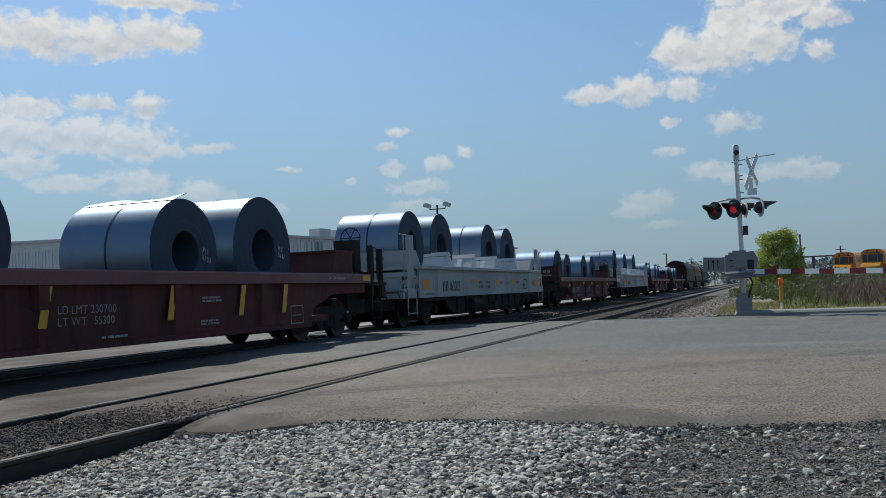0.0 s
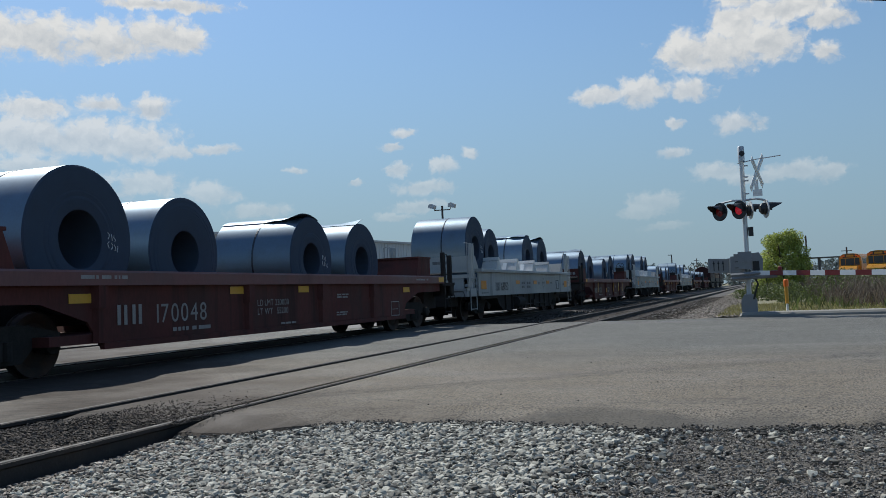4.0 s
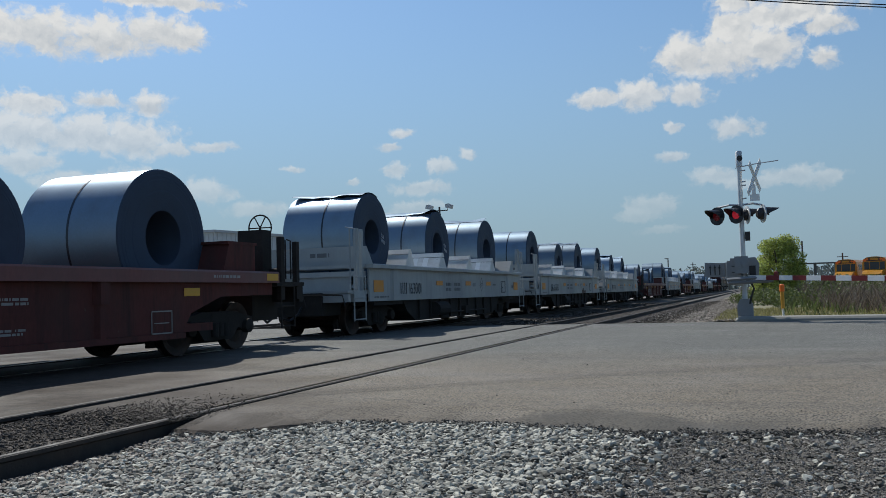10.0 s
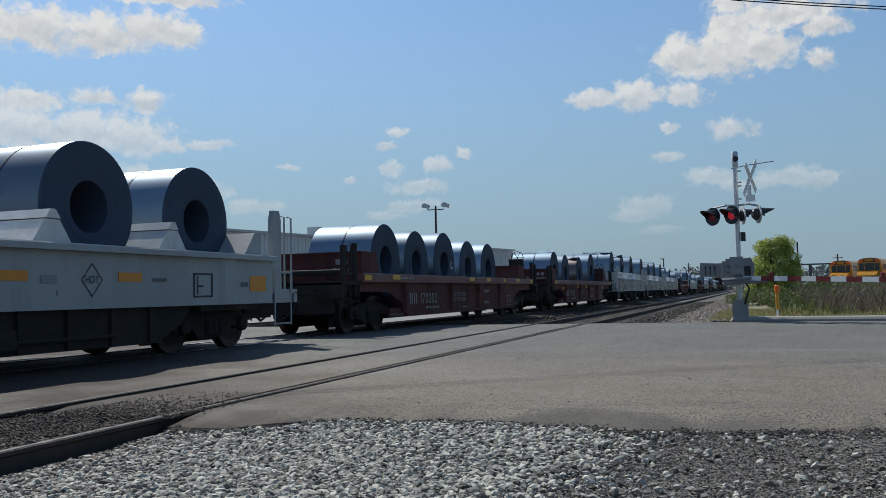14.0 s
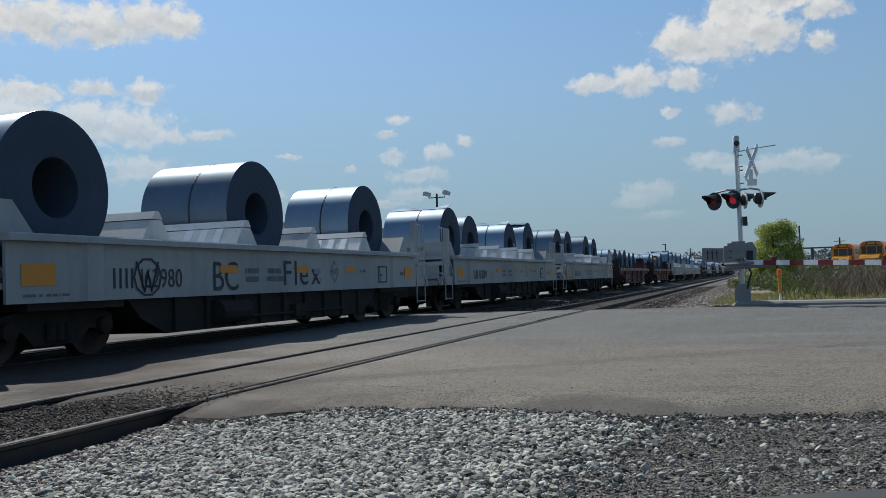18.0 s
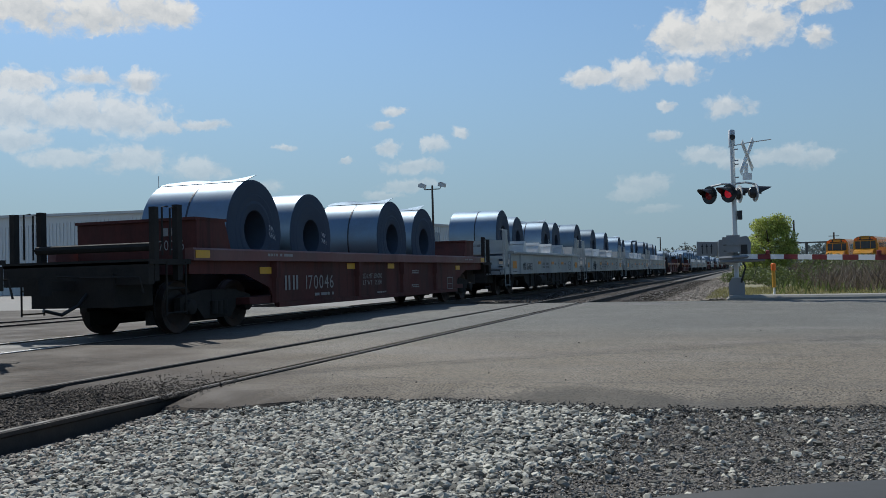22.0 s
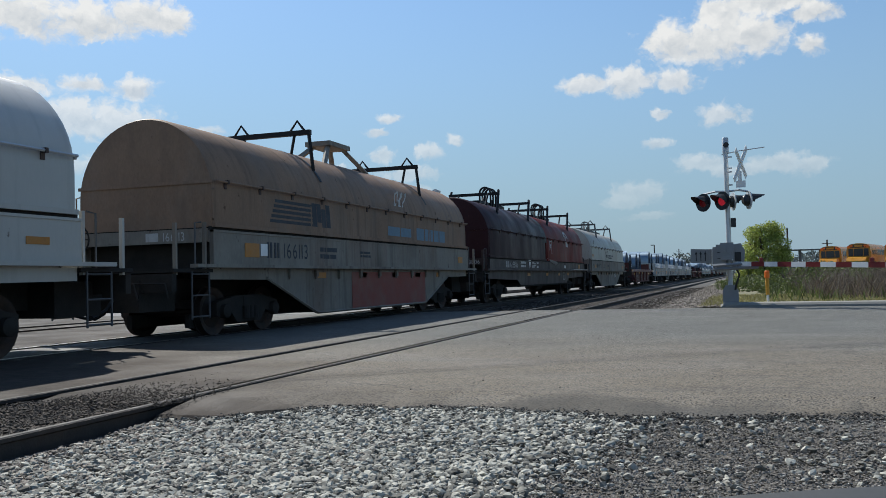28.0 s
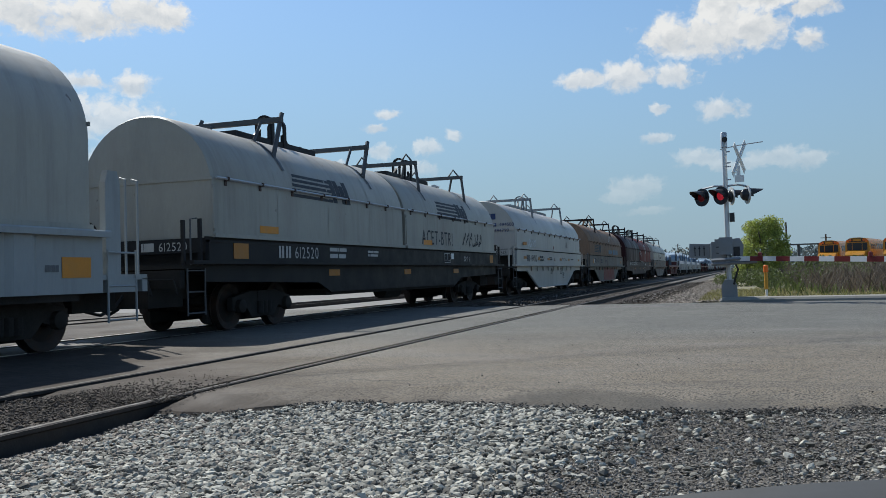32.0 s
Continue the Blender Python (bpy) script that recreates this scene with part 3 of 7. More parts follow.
def prism(bm, outline, axis, a, b):
    """Extrude a closed outline of 2D points along an axis from a to b. Outline runs in the two other axes, in xyz order."""
    def at(p, w):
        return {"x": (w, p[0], p[1]), "y": (p[0], w, p[1]), "z": (p[0], p[1], w)}[axis]
    lo, hi = [bm.verts.new(at(p, a)) for p in outline], [bm.verts.new(at(p, b)) for p in outline]
    bm.faces.new(lo[::-1])
    bm.faces.new(hi)
    n = len(outline)
    for i in range(n):
        bm.faces.new((lo[i], lo[(i + 1) % n], hi[(i + 1) % n], hi[i]))


def rod(bm, points, r, sides=6):
    """A round bar along a line of points."""
    rings = []
    pts = [Vector(p) for p in points]
    for i, p in enumerate(pts):
        d = (pts[min(i + 1, len(pts) - 1)] - pts[max(i - 1, 0)]).normalized()
        side = d.cross(Vector((0, 0, 1)) if abs(d.z) < 0.9 else Vector((1, 0, 0))).normalized()
        up = side.cross(d)
        rings.append([bm.verts.new(p + r * (math.cos(k * math.tau / sides) * side + math.sin(k * math.tau / sides) * up)) for k in range(sides)])
    for a, b in zip(rings, rings[1:]):
        for k in range(sides):
            bm.faces.new((a[k], a[(k + 1) % sides], b[(k + 1) % sides], b[k]))
    bm.faces.new(rings[0][::-1])
    bm.faces.new(rings[-1])


def lathe(bm, profile, axis="x", steps=24, centre=(0, 0, 0)):
    """Turn a closed profile of (radius, along) round an axis through centre."""
    rings = []
    for k in range(steps):
        c, s = math.cos(k * math.tau / steps), math.sin(k * math.tau / steps)
        ring = []
        for r, w in profile:
            p = {"x": (w, r * c, r * s), "y": (r * c, w, r * s), "z": (r * c, r * s, w)}[axis]
            ring.append(bm.verts.new(Vector(centre) + Vector(p)))
        rings.append(ring)
    n = len(profile)
    for a, b in zip(rings, rings[1:] + rings[:1]):
        for i in range(n):
            bm.faces.new((a[i], a[(i + 1) % n], b[(i + 1) % n], b[i]))


def mesh_of(name, bm, *mats, smooth=False):
    bmesh.ops.recalc_face_normals(bm, faces=bm.faces)
    me = bpy.data.meshes.new(name)
    bm.to_mesh(me)
    bm.free()
    for m in mats:
        me.materials.append(m)
    if smooth:
        for p in me.polygons:
            p.use_smooth = True
        me.set_sharp_from_angle(angle=radians(35))
    return me


def thing(name, label, category, group="", at=(0, 0, 0)):
    ob = new(name)
    ob.empty_display_size = 0.2
    ob.location = at
    return tagged(ob, label, category, group)


def part(name, bm, material, parent, label="", smooth=False):
    ob = new(name, mesh_of(name, bm, material, smooth=smooth))
    ob.parent = parent
    if label:
        ob["label"] = label
    return ob


def share(name, me, parent, at=(0, 0, 0), rz=0.0):
    ob = new(name, me)
    ob.parent = parent
    ob.matrix_basis = pose(*at, 0, 0, rz)
    return ob


def solo(name, bm, material, label, category, group="", kind="", at=(0, 0, 0), smooth=False):
    ob = new(name, mesh_of(name, bm, material, smooth=smooth))
    ob.location = at
    return tagged(ob, label, category, group, kind)


# ---- lettering ----
GLYPHS = {}


def load_glyphs(chars):
    curve = bpy.data.curves.new("glyph", "FONT")
    ob = new("glyph", curve)
    for ch in chars:
        curve.body = ch
        bpy.context.view_layer.update()
        me = bpy.data.meshes.new_from_object(ob.evaluated_get(bpy.context.evaluated_depsgraph_get()))
        pts = [v.co.copy() for v in me.vertices]
        xs = [p.x for p in pts]
        GLYPHS[ch] = (pts, [tuple(p.vertices) for p in me.polygons], min(xs), max(xs))
        bpy.data.meshes.remove(me)
    bpy.data.objects.remove(ob)
    bpy.data.curves.remove(curve)


load_glyphs("0123456789ABCDEFGHILMNOPRSTUWlexr.!-&")


def lettering(bm, text, x, y, z, size, facing="x", squeeze=0.8, gap=0.12):
    """Flat letters on the side at x, reading along +y from y (facing 'x'), or on an end at y, reading along +x (facing 'y')."""
    k = size / 0.70
    w = 0.0
    for ch in text:
        if ch == " ":
            w += 0.4 * size
            continue
        pts, faces, lo, hi = GLYPHS[ch]
        vs = []
        for p in pts:
            u, v = w + (p.x - lo) * k * squeeze, p.y * k
            vs.append(bm.verts.new((x, y + u, z + v) if facing == "x" else (x + u, y, z + v)))
        for f in faces:
            try:
                bm.faces.new([vs[i] for i in f])
            except ValueError:
                pass
        w += (hi - lo) * k * squeeze + gap * size
    return w


def bars(bm, x, y, z, width, height, rows=1, breaks=3, facing="x", seed=1):
    """Writing too small to read: short bars of its size."""
    r = random.Random(seed)
    line = height / (1.6 * rows - 0.6)
    for i in range(rows):
        z0 = z + height - line - i * 1.6 * line
        cuts = sorted(r.uniform(0.1, 0.9) for _ in range(breaks - 1))
        ends = [0.0, *cuts, r.uniform(0.85, 1.0)]
        for a, b in zip(ends, ends[1:]):
            if b - a < 0.05:
                continue
            a2, b2 = a * width, (b - 0.03) * width
            if facing == "x":
                vs = [(x, y + a2, z0), (x, y + b2, z0), (x, y + b2, z0 + line), (x, y + a2, z0 + line)]
            else:
                vs = [(x + a2, y, z0), (x + b2, y, z0), (x + b2, y, z0 + line), (x + a2, y, z0 + line)]
            bm.faces.new([bm.verts.new(p) for p in vs])

# ---- setting ----
TRAIN_X, SIDING_X, HALF_GAUGE = -10.1, -5.12, 0.7525
ROAD_NEAR, ROAD_FAR = 6.35, 24.2


def verge_height(x, y):
    """Low bank beside the track, a rise towards the parking area."""
    bank = -0.24 + 0.25 * max(0.0, min(1.0, (x + 3.5) / 2.6))
    rise = max(0.0, min(1.0, (y - 64) / 24)) * max(0.0, min(1.0, (x - 3) / 5))
    return bank + 0.62 * rise * rise * (3 - 2 * rise)


def road_edge(x):
    """Ragged near edge of the asphalt; it reaches nearer round the siding rails."""
    near = max(0.0, min(1.0, (-3.0 - x) / 1.2))
    return ROAD_NEAR - 0.62 * near + 0.25 * noise.noise((x * 0.7, 0, 0)) + 0.10 * noise.noise((x * 2.9, 3, 0)) + 0.05 * noise.noise((x * 9, 1, 2))


def setting():
    # ground: one sheet to the horizon, a shallow dip under the tracks' beds
    n, size = 60, 2400.0
    bm = bmesh.new()
    edges = [math.copysign(abs(u) ** 2.2, u) * size for u in np.linspace(-1, 1, n)]
    grid = [[bm.verts.new((x, y + 20, -0.30)) for y in edges] for x in edges]
    for i in range(n - 1):
        for j in range(n - 1):
            bm.faces.new((grid[i][j], grid[i + 1][j], grid[i + 1][j + 1], grid[i][j + 1]))
    solo("ground", bm, SOIL, "flat dry field soil with thin grass reaching the horizon", "ground", kind="structure")

    # road: slabs between the rails, gaps left open as flangeways
    rails = sorted([TRAIN_X - HALF_GAUGE, TRAIN_X + HALF_GAUGE, SIDING_X - HALF_GAUGE, SIDING_X + HALF_GAUGE])
    cuts = [-260.0]
    for i, r in enumerate(rails):
        inner = 1 if i % 2 == 0 else -1
        lo, hi = (0.07, 0.15) if inner > 0 else (0.15, 0.07)
        cuts += [r - lo, r + hi]
    cuts.append(220.0)
    rnd = random.Random(5)
    road = thing("road", "worn grey asphalt road across the tracks", "road")
    tagged(road, kind="structure")
    for a, b in zip(cuts[0::2], cuts[1::2]):
        bm = bmesh.new()
        xs = [a]
        while xs[-1] < b - 0.35:
            xs.append(xs[-1] + (0.12 if -7 < xs[-1] < 4 else 3.0))
        xs[-1] = b
        near = [road_edge(x) for x in xs]
        rows = [[], [], [], []]
        for x, y in zip(xs, near):
            for k, (yy, z) in enumerate(((y - 0.12, -0.15), (y, -0.075 + 0.02 * noise.noise((x * 3, 0, 5))), (y + 0.5, -0.012), (ROAD_FAR + 0.02 * max(0, x), -0.004))):
                rows[k].append(bm.verts.new((x, yy, z)))
        for r0, r1 in zip(rows, rows[1:]):
            for i in range(len(xs) - 1):
                bm.faces.new((r0[i], r0[i + 1], r1[i + 1], r1[i]))
        for i in (0, len(xs) - 1):
            e = [bm.verts.new((xs[i], rows[k][i].co.y, -0.25)) for k in (1, 3)]
            bm.faces.new((rows[1][i], rows[3][i], e[1], e[0]))
        # the slab between the train rails gets a darker colour standing in for shade
        part("road_slab", bm, SHADE_ASPHALT if TRAIN_X - 1 < a < TRAIN_X else ASPHALT, road)
    bm = bmesh.new()
    seam = [(x, 22.7 + 0.25 * noise.noise((x * 0.3, 2, 2)) - 0.012 * x) for x in np.arange(-4, 40, 0.4)]
    lo, hi = [bm.verts.new((x, y, 0.0)) for x, y in seam], [bm.verts.new((x, y + 0.09, 0.0)) for x, y in seam]
    for i in range(len(seam) - 1):
        bm.faces.new((lo[i], lo[i + 1], hi[i + 1], hi[i]))
    part("tar_seam", bm, SIGNAL_BLACK, road, "black tar seam")

    # rails
    for i, r in enumerate(rails):
        x = lambda d: r + d
        bm = bmesh.new()
        outline = [(x(-0.07), -0.18), (x(0.07), -0.18), (x(0.07), -0.165), (x(0.012), -0.14), (x(0.012), -0.045), (x(0.036), -0.03), (x(0.036), -0.004),
                   (x(-0.036), -0.004), (x(-0.036), -0.03), (x(-0.012), -0.045), (x(-0.012), -0.14), (x(-0.07), -0.165)]
        prism(bm, outline, "y", -70, 900)
        rail = solo("rail", bm, RAIL_STEEL, "rusty brown steel rail with a worn head", "rail", group="rails of the two tracks", kind="structure")
        bm = bmesh.new()
        prism(bm, [(x(-0.030), -0.0035), (x(0.030), -0.0035), (x(0.022), 0.003), (x(-0.022), 0.003)], "y", -70, 900)
        part("rail_head", bm, RAIL_TOP if i < 2 else RAIL_STEEL, rail)

    # ballast beds on both sides of the road
    for x, crown in ((TRAIN_X, -0.14), (SIDING_X, -0.15)):
        for y0, y1 in ((-70.0, ROAD_NEAR - 0.3), (ROAD_FAR, 900.0)):
            bm = bmesh.new()
            prism(bm, [(x - 2.5, -0.29), (x + 2.5, -0.29), (x + 1.45, crown), (x - 1.45, crown)], "y", y0, y1)
            solo("ballast_bed", bm, DIRT if y0 < 0 and x == SIDING_X else SHADED_BALLAST, "crushed stone ballast bed under the track", "ballast", kind="structure")
    # packed cinders between the siding rails, nearly level with their heads
    bm = bmesh.new()
    xs, ys = np.linspace(SIDING_X - 0.69, SIDING_X + 0.69, 24), np.linspace(-4, ROAD_NEAR - 0.35, 90)
    grid = [[bm.verts.new((x, y, -0.05 + 0.022 * noise.noise((x * 2.2, y * 2.2, 7)) + 0.01 * noise.noise((x * 9, y * 9, 2)))) for y in ys] for x in xs]
    for i in range(len(xs) - 1):
        for j in range(len(ys) - 1):
            bm.faces.new((grid[i][j], grid[i + 1][j], grid[i + 1][j + 1], grid[i][j + 1]))
    solo("track_fill", bm, DIRT, "dark brown packed cinders between the rails", "cinders", kind="structure", smooth=True)
    tie_me = None
    for x in (TRAIN_X, SIDING_X):
        for y0, count in (((-2.0, 14), (24.6, 60)) if x == TRAIN_X else ((24.6, 60),)):
            for k in range(count):
                if tie_me is None:
                    bm = bmesh.new()
                    box(bm, -1.3, 1.3, -0.115, 0.115, -0.29, -0.125)
                    tie_me = mesh_of("tie", bm, TIE)
                ob = new("railway_tie", tie_me)
                ob.location = (x + rnd.uniform(-0.03, 0.03), y0 + 0.54 * k, 0)
                tagged(ob, "dark weathered wooden railway tie in ballast", "tie", group="ties", kind="structure")

    # paved yard and a further track beyond the train
    bm = bmesh.new()
    box(bm, -140, -12.8, -60, 200, -0.28, -0.10)
    solo("yard", bm, YARD, "pale crushed stone yard beyond the tracks", "yard", kind="structure")
    for x in (-15.2, -16.7):
        bm = bmesh.new()
        prism(bm, [(x - 0.036, -0.12), (x + 0.036, -0.12), (x + 0.036, 0.03), (x - 0.036, 0.03)], "y", -60, 300)
        solo("rail", bm, RAIL_STEEL, "rusty brown rail in the yard", "rail", group="yard rails", kind="structure")

    # kerb beyond the road
    bm = bmesh.new()
    line = [(-0.62 + 0.02 * i, 24.35 + 0.012 * i * i * 0.2) for i in range(5)] + [(0.4, 24.42), (1.4, 24.25), (3, 24.1), (6, 24.0), (40, 24.0)]
    prof = [(-0.06, -0.2), (-0.02, 0.05), (0.03, 0.10), (0.09, 0.12), (0.34, 0.12), (0.38, -0.2)]
    rings = [[bm.verts.new((x, y + dy, z * min(1, 0.25 + 0.75 * i / 4) if z > 0 else z)) for dy, z in prof] for i, (x, y) in enumerate(line)]
    for a, b in zip(rings, rings[1:]):
        for k in range(len(prof) - 1):
            bm.faces.new((a[k], b[k], b[k + 1], a[k + 1]))
    bm.faces.new(rings[0])
    solo("kerb", bm, CONCRETE, "broken pale concrete kerb along the verge", "kerb", kind="structure")

    # verge behind the kerb, banked up to a car park
    bm = bmesh.new()
    xs = [-3.7, -3.2, -2.6, -2.0, -1.4, -0.8, 0, 1, 2, 4, 6, 9, 14, 22, 40, 90]
    ys = [24.42, 25, 26, 28, 31, 35, 40, 46, 52, 60, 70, 78, 90, 120, 170]
    grid = [[bm.verts.new((x, y, verge_height(x, y))) for y in ys] for x in xs]
    for i in range(len(xs) - 1):
        for j in range(len(ys) - 1):
            bm.faces.new((grid[i][j], grid[i + 1][j], grid[i + 1][j + 1], grid[i][j + 1]))
    solo("verge", bm, SOIL, "grassy verge rising to a parking area", "verge", kind="structure", smooth=True)

    # near gravel patch
    bm = bmesh.new()
    xs, ys = np.linspace(-7, 9, 90), np.linspace(-8, ROAD_NEAR + 0.3, 80)
    grid = [[bm.verts.new((x, y, -0.155 + 0.055 * max(0.0, min(1.0, (y - 5.0) / 1.2)) + 0.03 * noise.noise((x * 0.8, y * 0.8, 0)) - 0.03 * max(0, 4 - y) * 0.4 + 0.012 * noise.noise((x * 6, y * 6, 4)))) for y in ys] for x in xs]
    for i in range(len(xs) - 1):
        for j in range(len(ys) - 1):
            if xs[i] > SIDING_X + 1.0:
                bm.faces.new((grid[i][j], grid[i + 1][j], grid[i + 1][j + 1], grid[i][j + 1]))
    for v in [v for v in bm.verts if not v.link_faces]:
        bm.verts.remove(v)
    solo("gravel_bed", bm, GRAVEL_BED, "compacted grey gravel beside the road", "gravel", kind="structure", smooth=True)


def stones(name, label, mat, count, region, size, seed, z=-0.15, rise=True, small=False):
    """Many crushed stones in one object."""
    r = np.random.default_rng(seed)
    t = (1 + 5 ** 0.5) / 2
    base = np.array([(-1, t, 0), (1, t, 0), (-1, -t, 0), (1, -t, 0), (0, -1, t), (0, 1, t), (0, -1, -t), (0, 1, -t), (t, 0, -1), (t, 0, 1), (-t, 0, -1), (-t, 0, 1)]) / 1.9
    tri = np.array([(0, 11, 5), (0, 5, 1), (0, 1, 7), (0, 7, 10), (0, 10, 11), (1, 5, 9), (5, 11, 4), (11, 10, 2), (10, 7, 6), (7, 1, 8), (3, 9, 4), (3, 4, 2), (3, 2, 6),
                    (3, 6, 8), (3, 8, 9), (4, 9, 5), (2, 4, 11), (6, 2, 10), (8, 6, 7), (9, 8, 1)])
    if small:
        base = np.array([(1, 0, 0), (-1, 0, 0), (0, 1, 0), (0, -1, 0), (0, 0, 1), (0, 0, -1)], float)
        tri = np.array([(0, 2, 4), (2, 1, 4), (1, 3, 4), (3, 0, 4), (2, 0, 5), (1, 2, 5), (3, 1, 5), (0, 3, 5)])
    n = len(base)
    verts, faces = [], []
    k = 0
    while k < count:
        x, y, keep = region(r)
        if not keep:
            continue
        q = base * (1 + 0.35 * r.uniform(-1, 1, (n, 1))) * r.uniform(*size) * np.array([1, r.uniform(0.55, 0.95), r.uniform(0.35, 0.65)])
        a, b = r.uniform(0, math.tau), r.uniform(-0.6, 0.6)
        q = q @ np.array([(math.cos(a), math.sin(a), 0), (-math.sin(a), math.cos(a), 0), (0, 0, 1)]) @ np.array([(1, 0, 0), (0, math.cos(b), math.sin(b)), (0, -math.sin(b), math.cos(b))])
        verts.append(q + (x, y, (verge_height(x, y) if z is None else z + (0.055 * max(0.0, min(1.0, (y - 5.0) / 1.2)) if rise else 0.0)) + r.uniform(-0.004, 0.022)))
        faces.append(tri + n * k)
        k += 1
    me = bpy.data.meshes.new(name)
    me.from_pydata(np.concatenate(verts).tolist(), [], np.concatenate(faces).tolist())
    me.materials.append(mat)
    return tagged(new(name, me), label, "gravel", kind="stuff")


# ---- train parts ----
PARTS = {}


def shared(key, make):
    if key not in PARTS:
        PARTS[key] = make()
    return PARTS[key]


WHEEL_R = 0.44


def wheelset_mesh():
    bm = bmesh.new()
    for s in (-1, 1):
        x = 0.7525 * s
        lathe(bm, [(0.09, x - 0.07 * s), (0.10, x + 0.075 * s), (0.30, x + 0.03 * s), (0.37, x + 0.075 * s), (WHEEL_R, x + 0.075 * s), (WHEEL_R + 0.004, x - 0.045 * s),
                   (WHEEL_R + 0.025, x - 0.05 * s), (WHEEL_R + 0.02, x - 0.075 * s), (0.36, x - 0.07 * s), (0.29, x - 0.01 * s)], "x", 28)
    lathe(bm, [(0.0, -1.02), (0.085, -1.02), (0.085, 1.02), (0.0, 1.02)], "x", 10)
    return mesh_of("wheelset", bm, WHEEL, smooth=True)


def side_frame_mesh():
    bm = bmesh.new()
    prism(bm, [(-1.10, 0.36), (-1.10, 0.60), (-0.80, 0.66), (-0.45, 0.72), (0.45, 0.72), (0.80, 0.66), (1.10, 0.60), (1.10, 0.36), (0.95, 0.34), (0.62, 0.42), (0.42, 0.22),
               (-0.42, 0.22), (-0.62, 0.42), (-0.95, 0.34)], "x", -0.06, 0.06)
    for y in (-0.16, 0.0, 0.16):
        lathe(bm, [(0.0, 0.28), (0.075, 0.28), (0.075, 0.52), (0.0, 0.52)], "z", 10, (0.085, y, 0))
    for y in (-0.88, 0.88):
        lathe(bm, [(0.0, 0.03), (0.13, 0.03), (0.13, 0.15), (0.07, 0.19), (0.0, 0.19)], "x", 12, (0, y, WHEEL_R))
    return mesh_of("side_frame", bm, UNDER, smooth=True)


def bolster_mesh():
    bm = bmesh.new()
    box(bm, -1.05, 1.05, -0.2, 0.2, 0.38, 0.70)
    return mesh_of("truck", bm, UNDER)


def brake_beam_mesh():
    bm = bmesh.new()
    box(bm, -0.80, 0.80, -0.04, 0.04, 0.24, 0.42)
    return mesh_of("brake_beam", bm, UNDER)


def brake_rod_mesh():
    bm = bmesh.new()
    box(bm, -0.05, 0.05, -1.4, 1.4, 0.16, 0.40)
    return mesh_of("brake_rigging", bm, UNDER)


def transom_mesh():
    bm = bmesh.new()
    box(bm, -0.66, 0.66, -1.25, 1.25, 0.50, 0.66)
    return mesh_of("transom", bm, UNDER)


WHEELS = []


def truck(car, y):
    """A two-axle truck under a car: bolster, side frames, wheelsets."""
    t = share("truck", shared("bolster", bolster_mesh), car, (0, y, 0))
    for s in (-1, 1):
        share("side_frame", shared("frame", side_frame_mesh), t, (0.98 * s, 0, 0), 0 if s > 0 else 180)
    share("transom", shared("transom", transom_mesh), t)
    for w in (-1, 1):
        share("brake_beam", shared("beam", brake_beam_mesh), t, (0, 0.48 * w, 0))
        share("brake_rigging", shared("rigging", brake_rod_mesh), t, (0.62 * w, 0, 0))
    for dy in (-0.88, 0.88):
        WHEELS.append((share("wheelset", shared("wheels", wheelset_mesh), t, (0, dy, WHEEL_R)), dy))


def coupler(car, y, way):
    bm = bmesh.new()
    box(bm, -0.07, 0.07, min(y, y + 0.75 * way), max(y, y + 0.75 * way), 0.78, 0.93)
    box(bm, -0.14, 0.14, min(y + 0.6 * way, y + 0.88 * way), max(y + 0.6 * way, y + 0.88 * way), 0.72, 0.99)
    part("coupler", bm, UNDER, car)
    bm = bmesh.new()
    box(bm, -0.8, 0.8, min(y - 0.9 * way, y + 0.05 * way), max(y - 0.9 * way, y + 0.05 * way), 0.5, 1.02)
    part("draft_gear", bm, UNDER, car)
    bm = bmesh.new()
    rod(bm, [(0.28, y, 0.75), (0.30, y + 0.25 * way, 0.55), (0.26, y + 0.55 * way, 0.42), (0.2, y + 0.85 * way, 0.5)], 0.028)
    part("brake_hose", bm, CABLE, car)
    bm = bmesh.new()
    rod(bm, [(0.12, y + 0.5 * way, 1.0), (0.2, y + 0.12 * way, 0.98), (1.35, y + 0.12 * way, 0.96), (1.42, y + 0.12 * way, 0.72)], 0.016, 5)
    part("uncoupling_lever", bm, UNDER, car)


def ladder(car, x, y0, y1, z0, z1, rungs, mat, label=""):
    bm = bmesh.new()
    for y in (y0, y1):
        rod(bm, [(x, y, z0), (x, y, z1)], 0.017, 5)
    for k in range(rungs):
        z = z0 + 0.04 + (z1 - z0 - 0.08) * k / max(1, rungs - 1)
        rod(bm, [(x, y0, z), (x, y1, z)], 0.015, 5)
    return part("ladder", bm, mat, car, label)


def grab_iron(car, points, mat, r=0.016):
    bm = bmesh.new()
    rod(bm, points, r, 5)
    return part("grab_iron", bm, mat, car)


def plate(name, car, x, y0, y1, z0, z1, mat, label="", parent=None):
    """A thin plate on the side of a car."""
    bm = bmesh.new()
    box(bm, min(x, x + 0.006), max(x, x + 0.006), y0, y1, z0, z1)
    return part(name, bm, mat, parent or car, label)


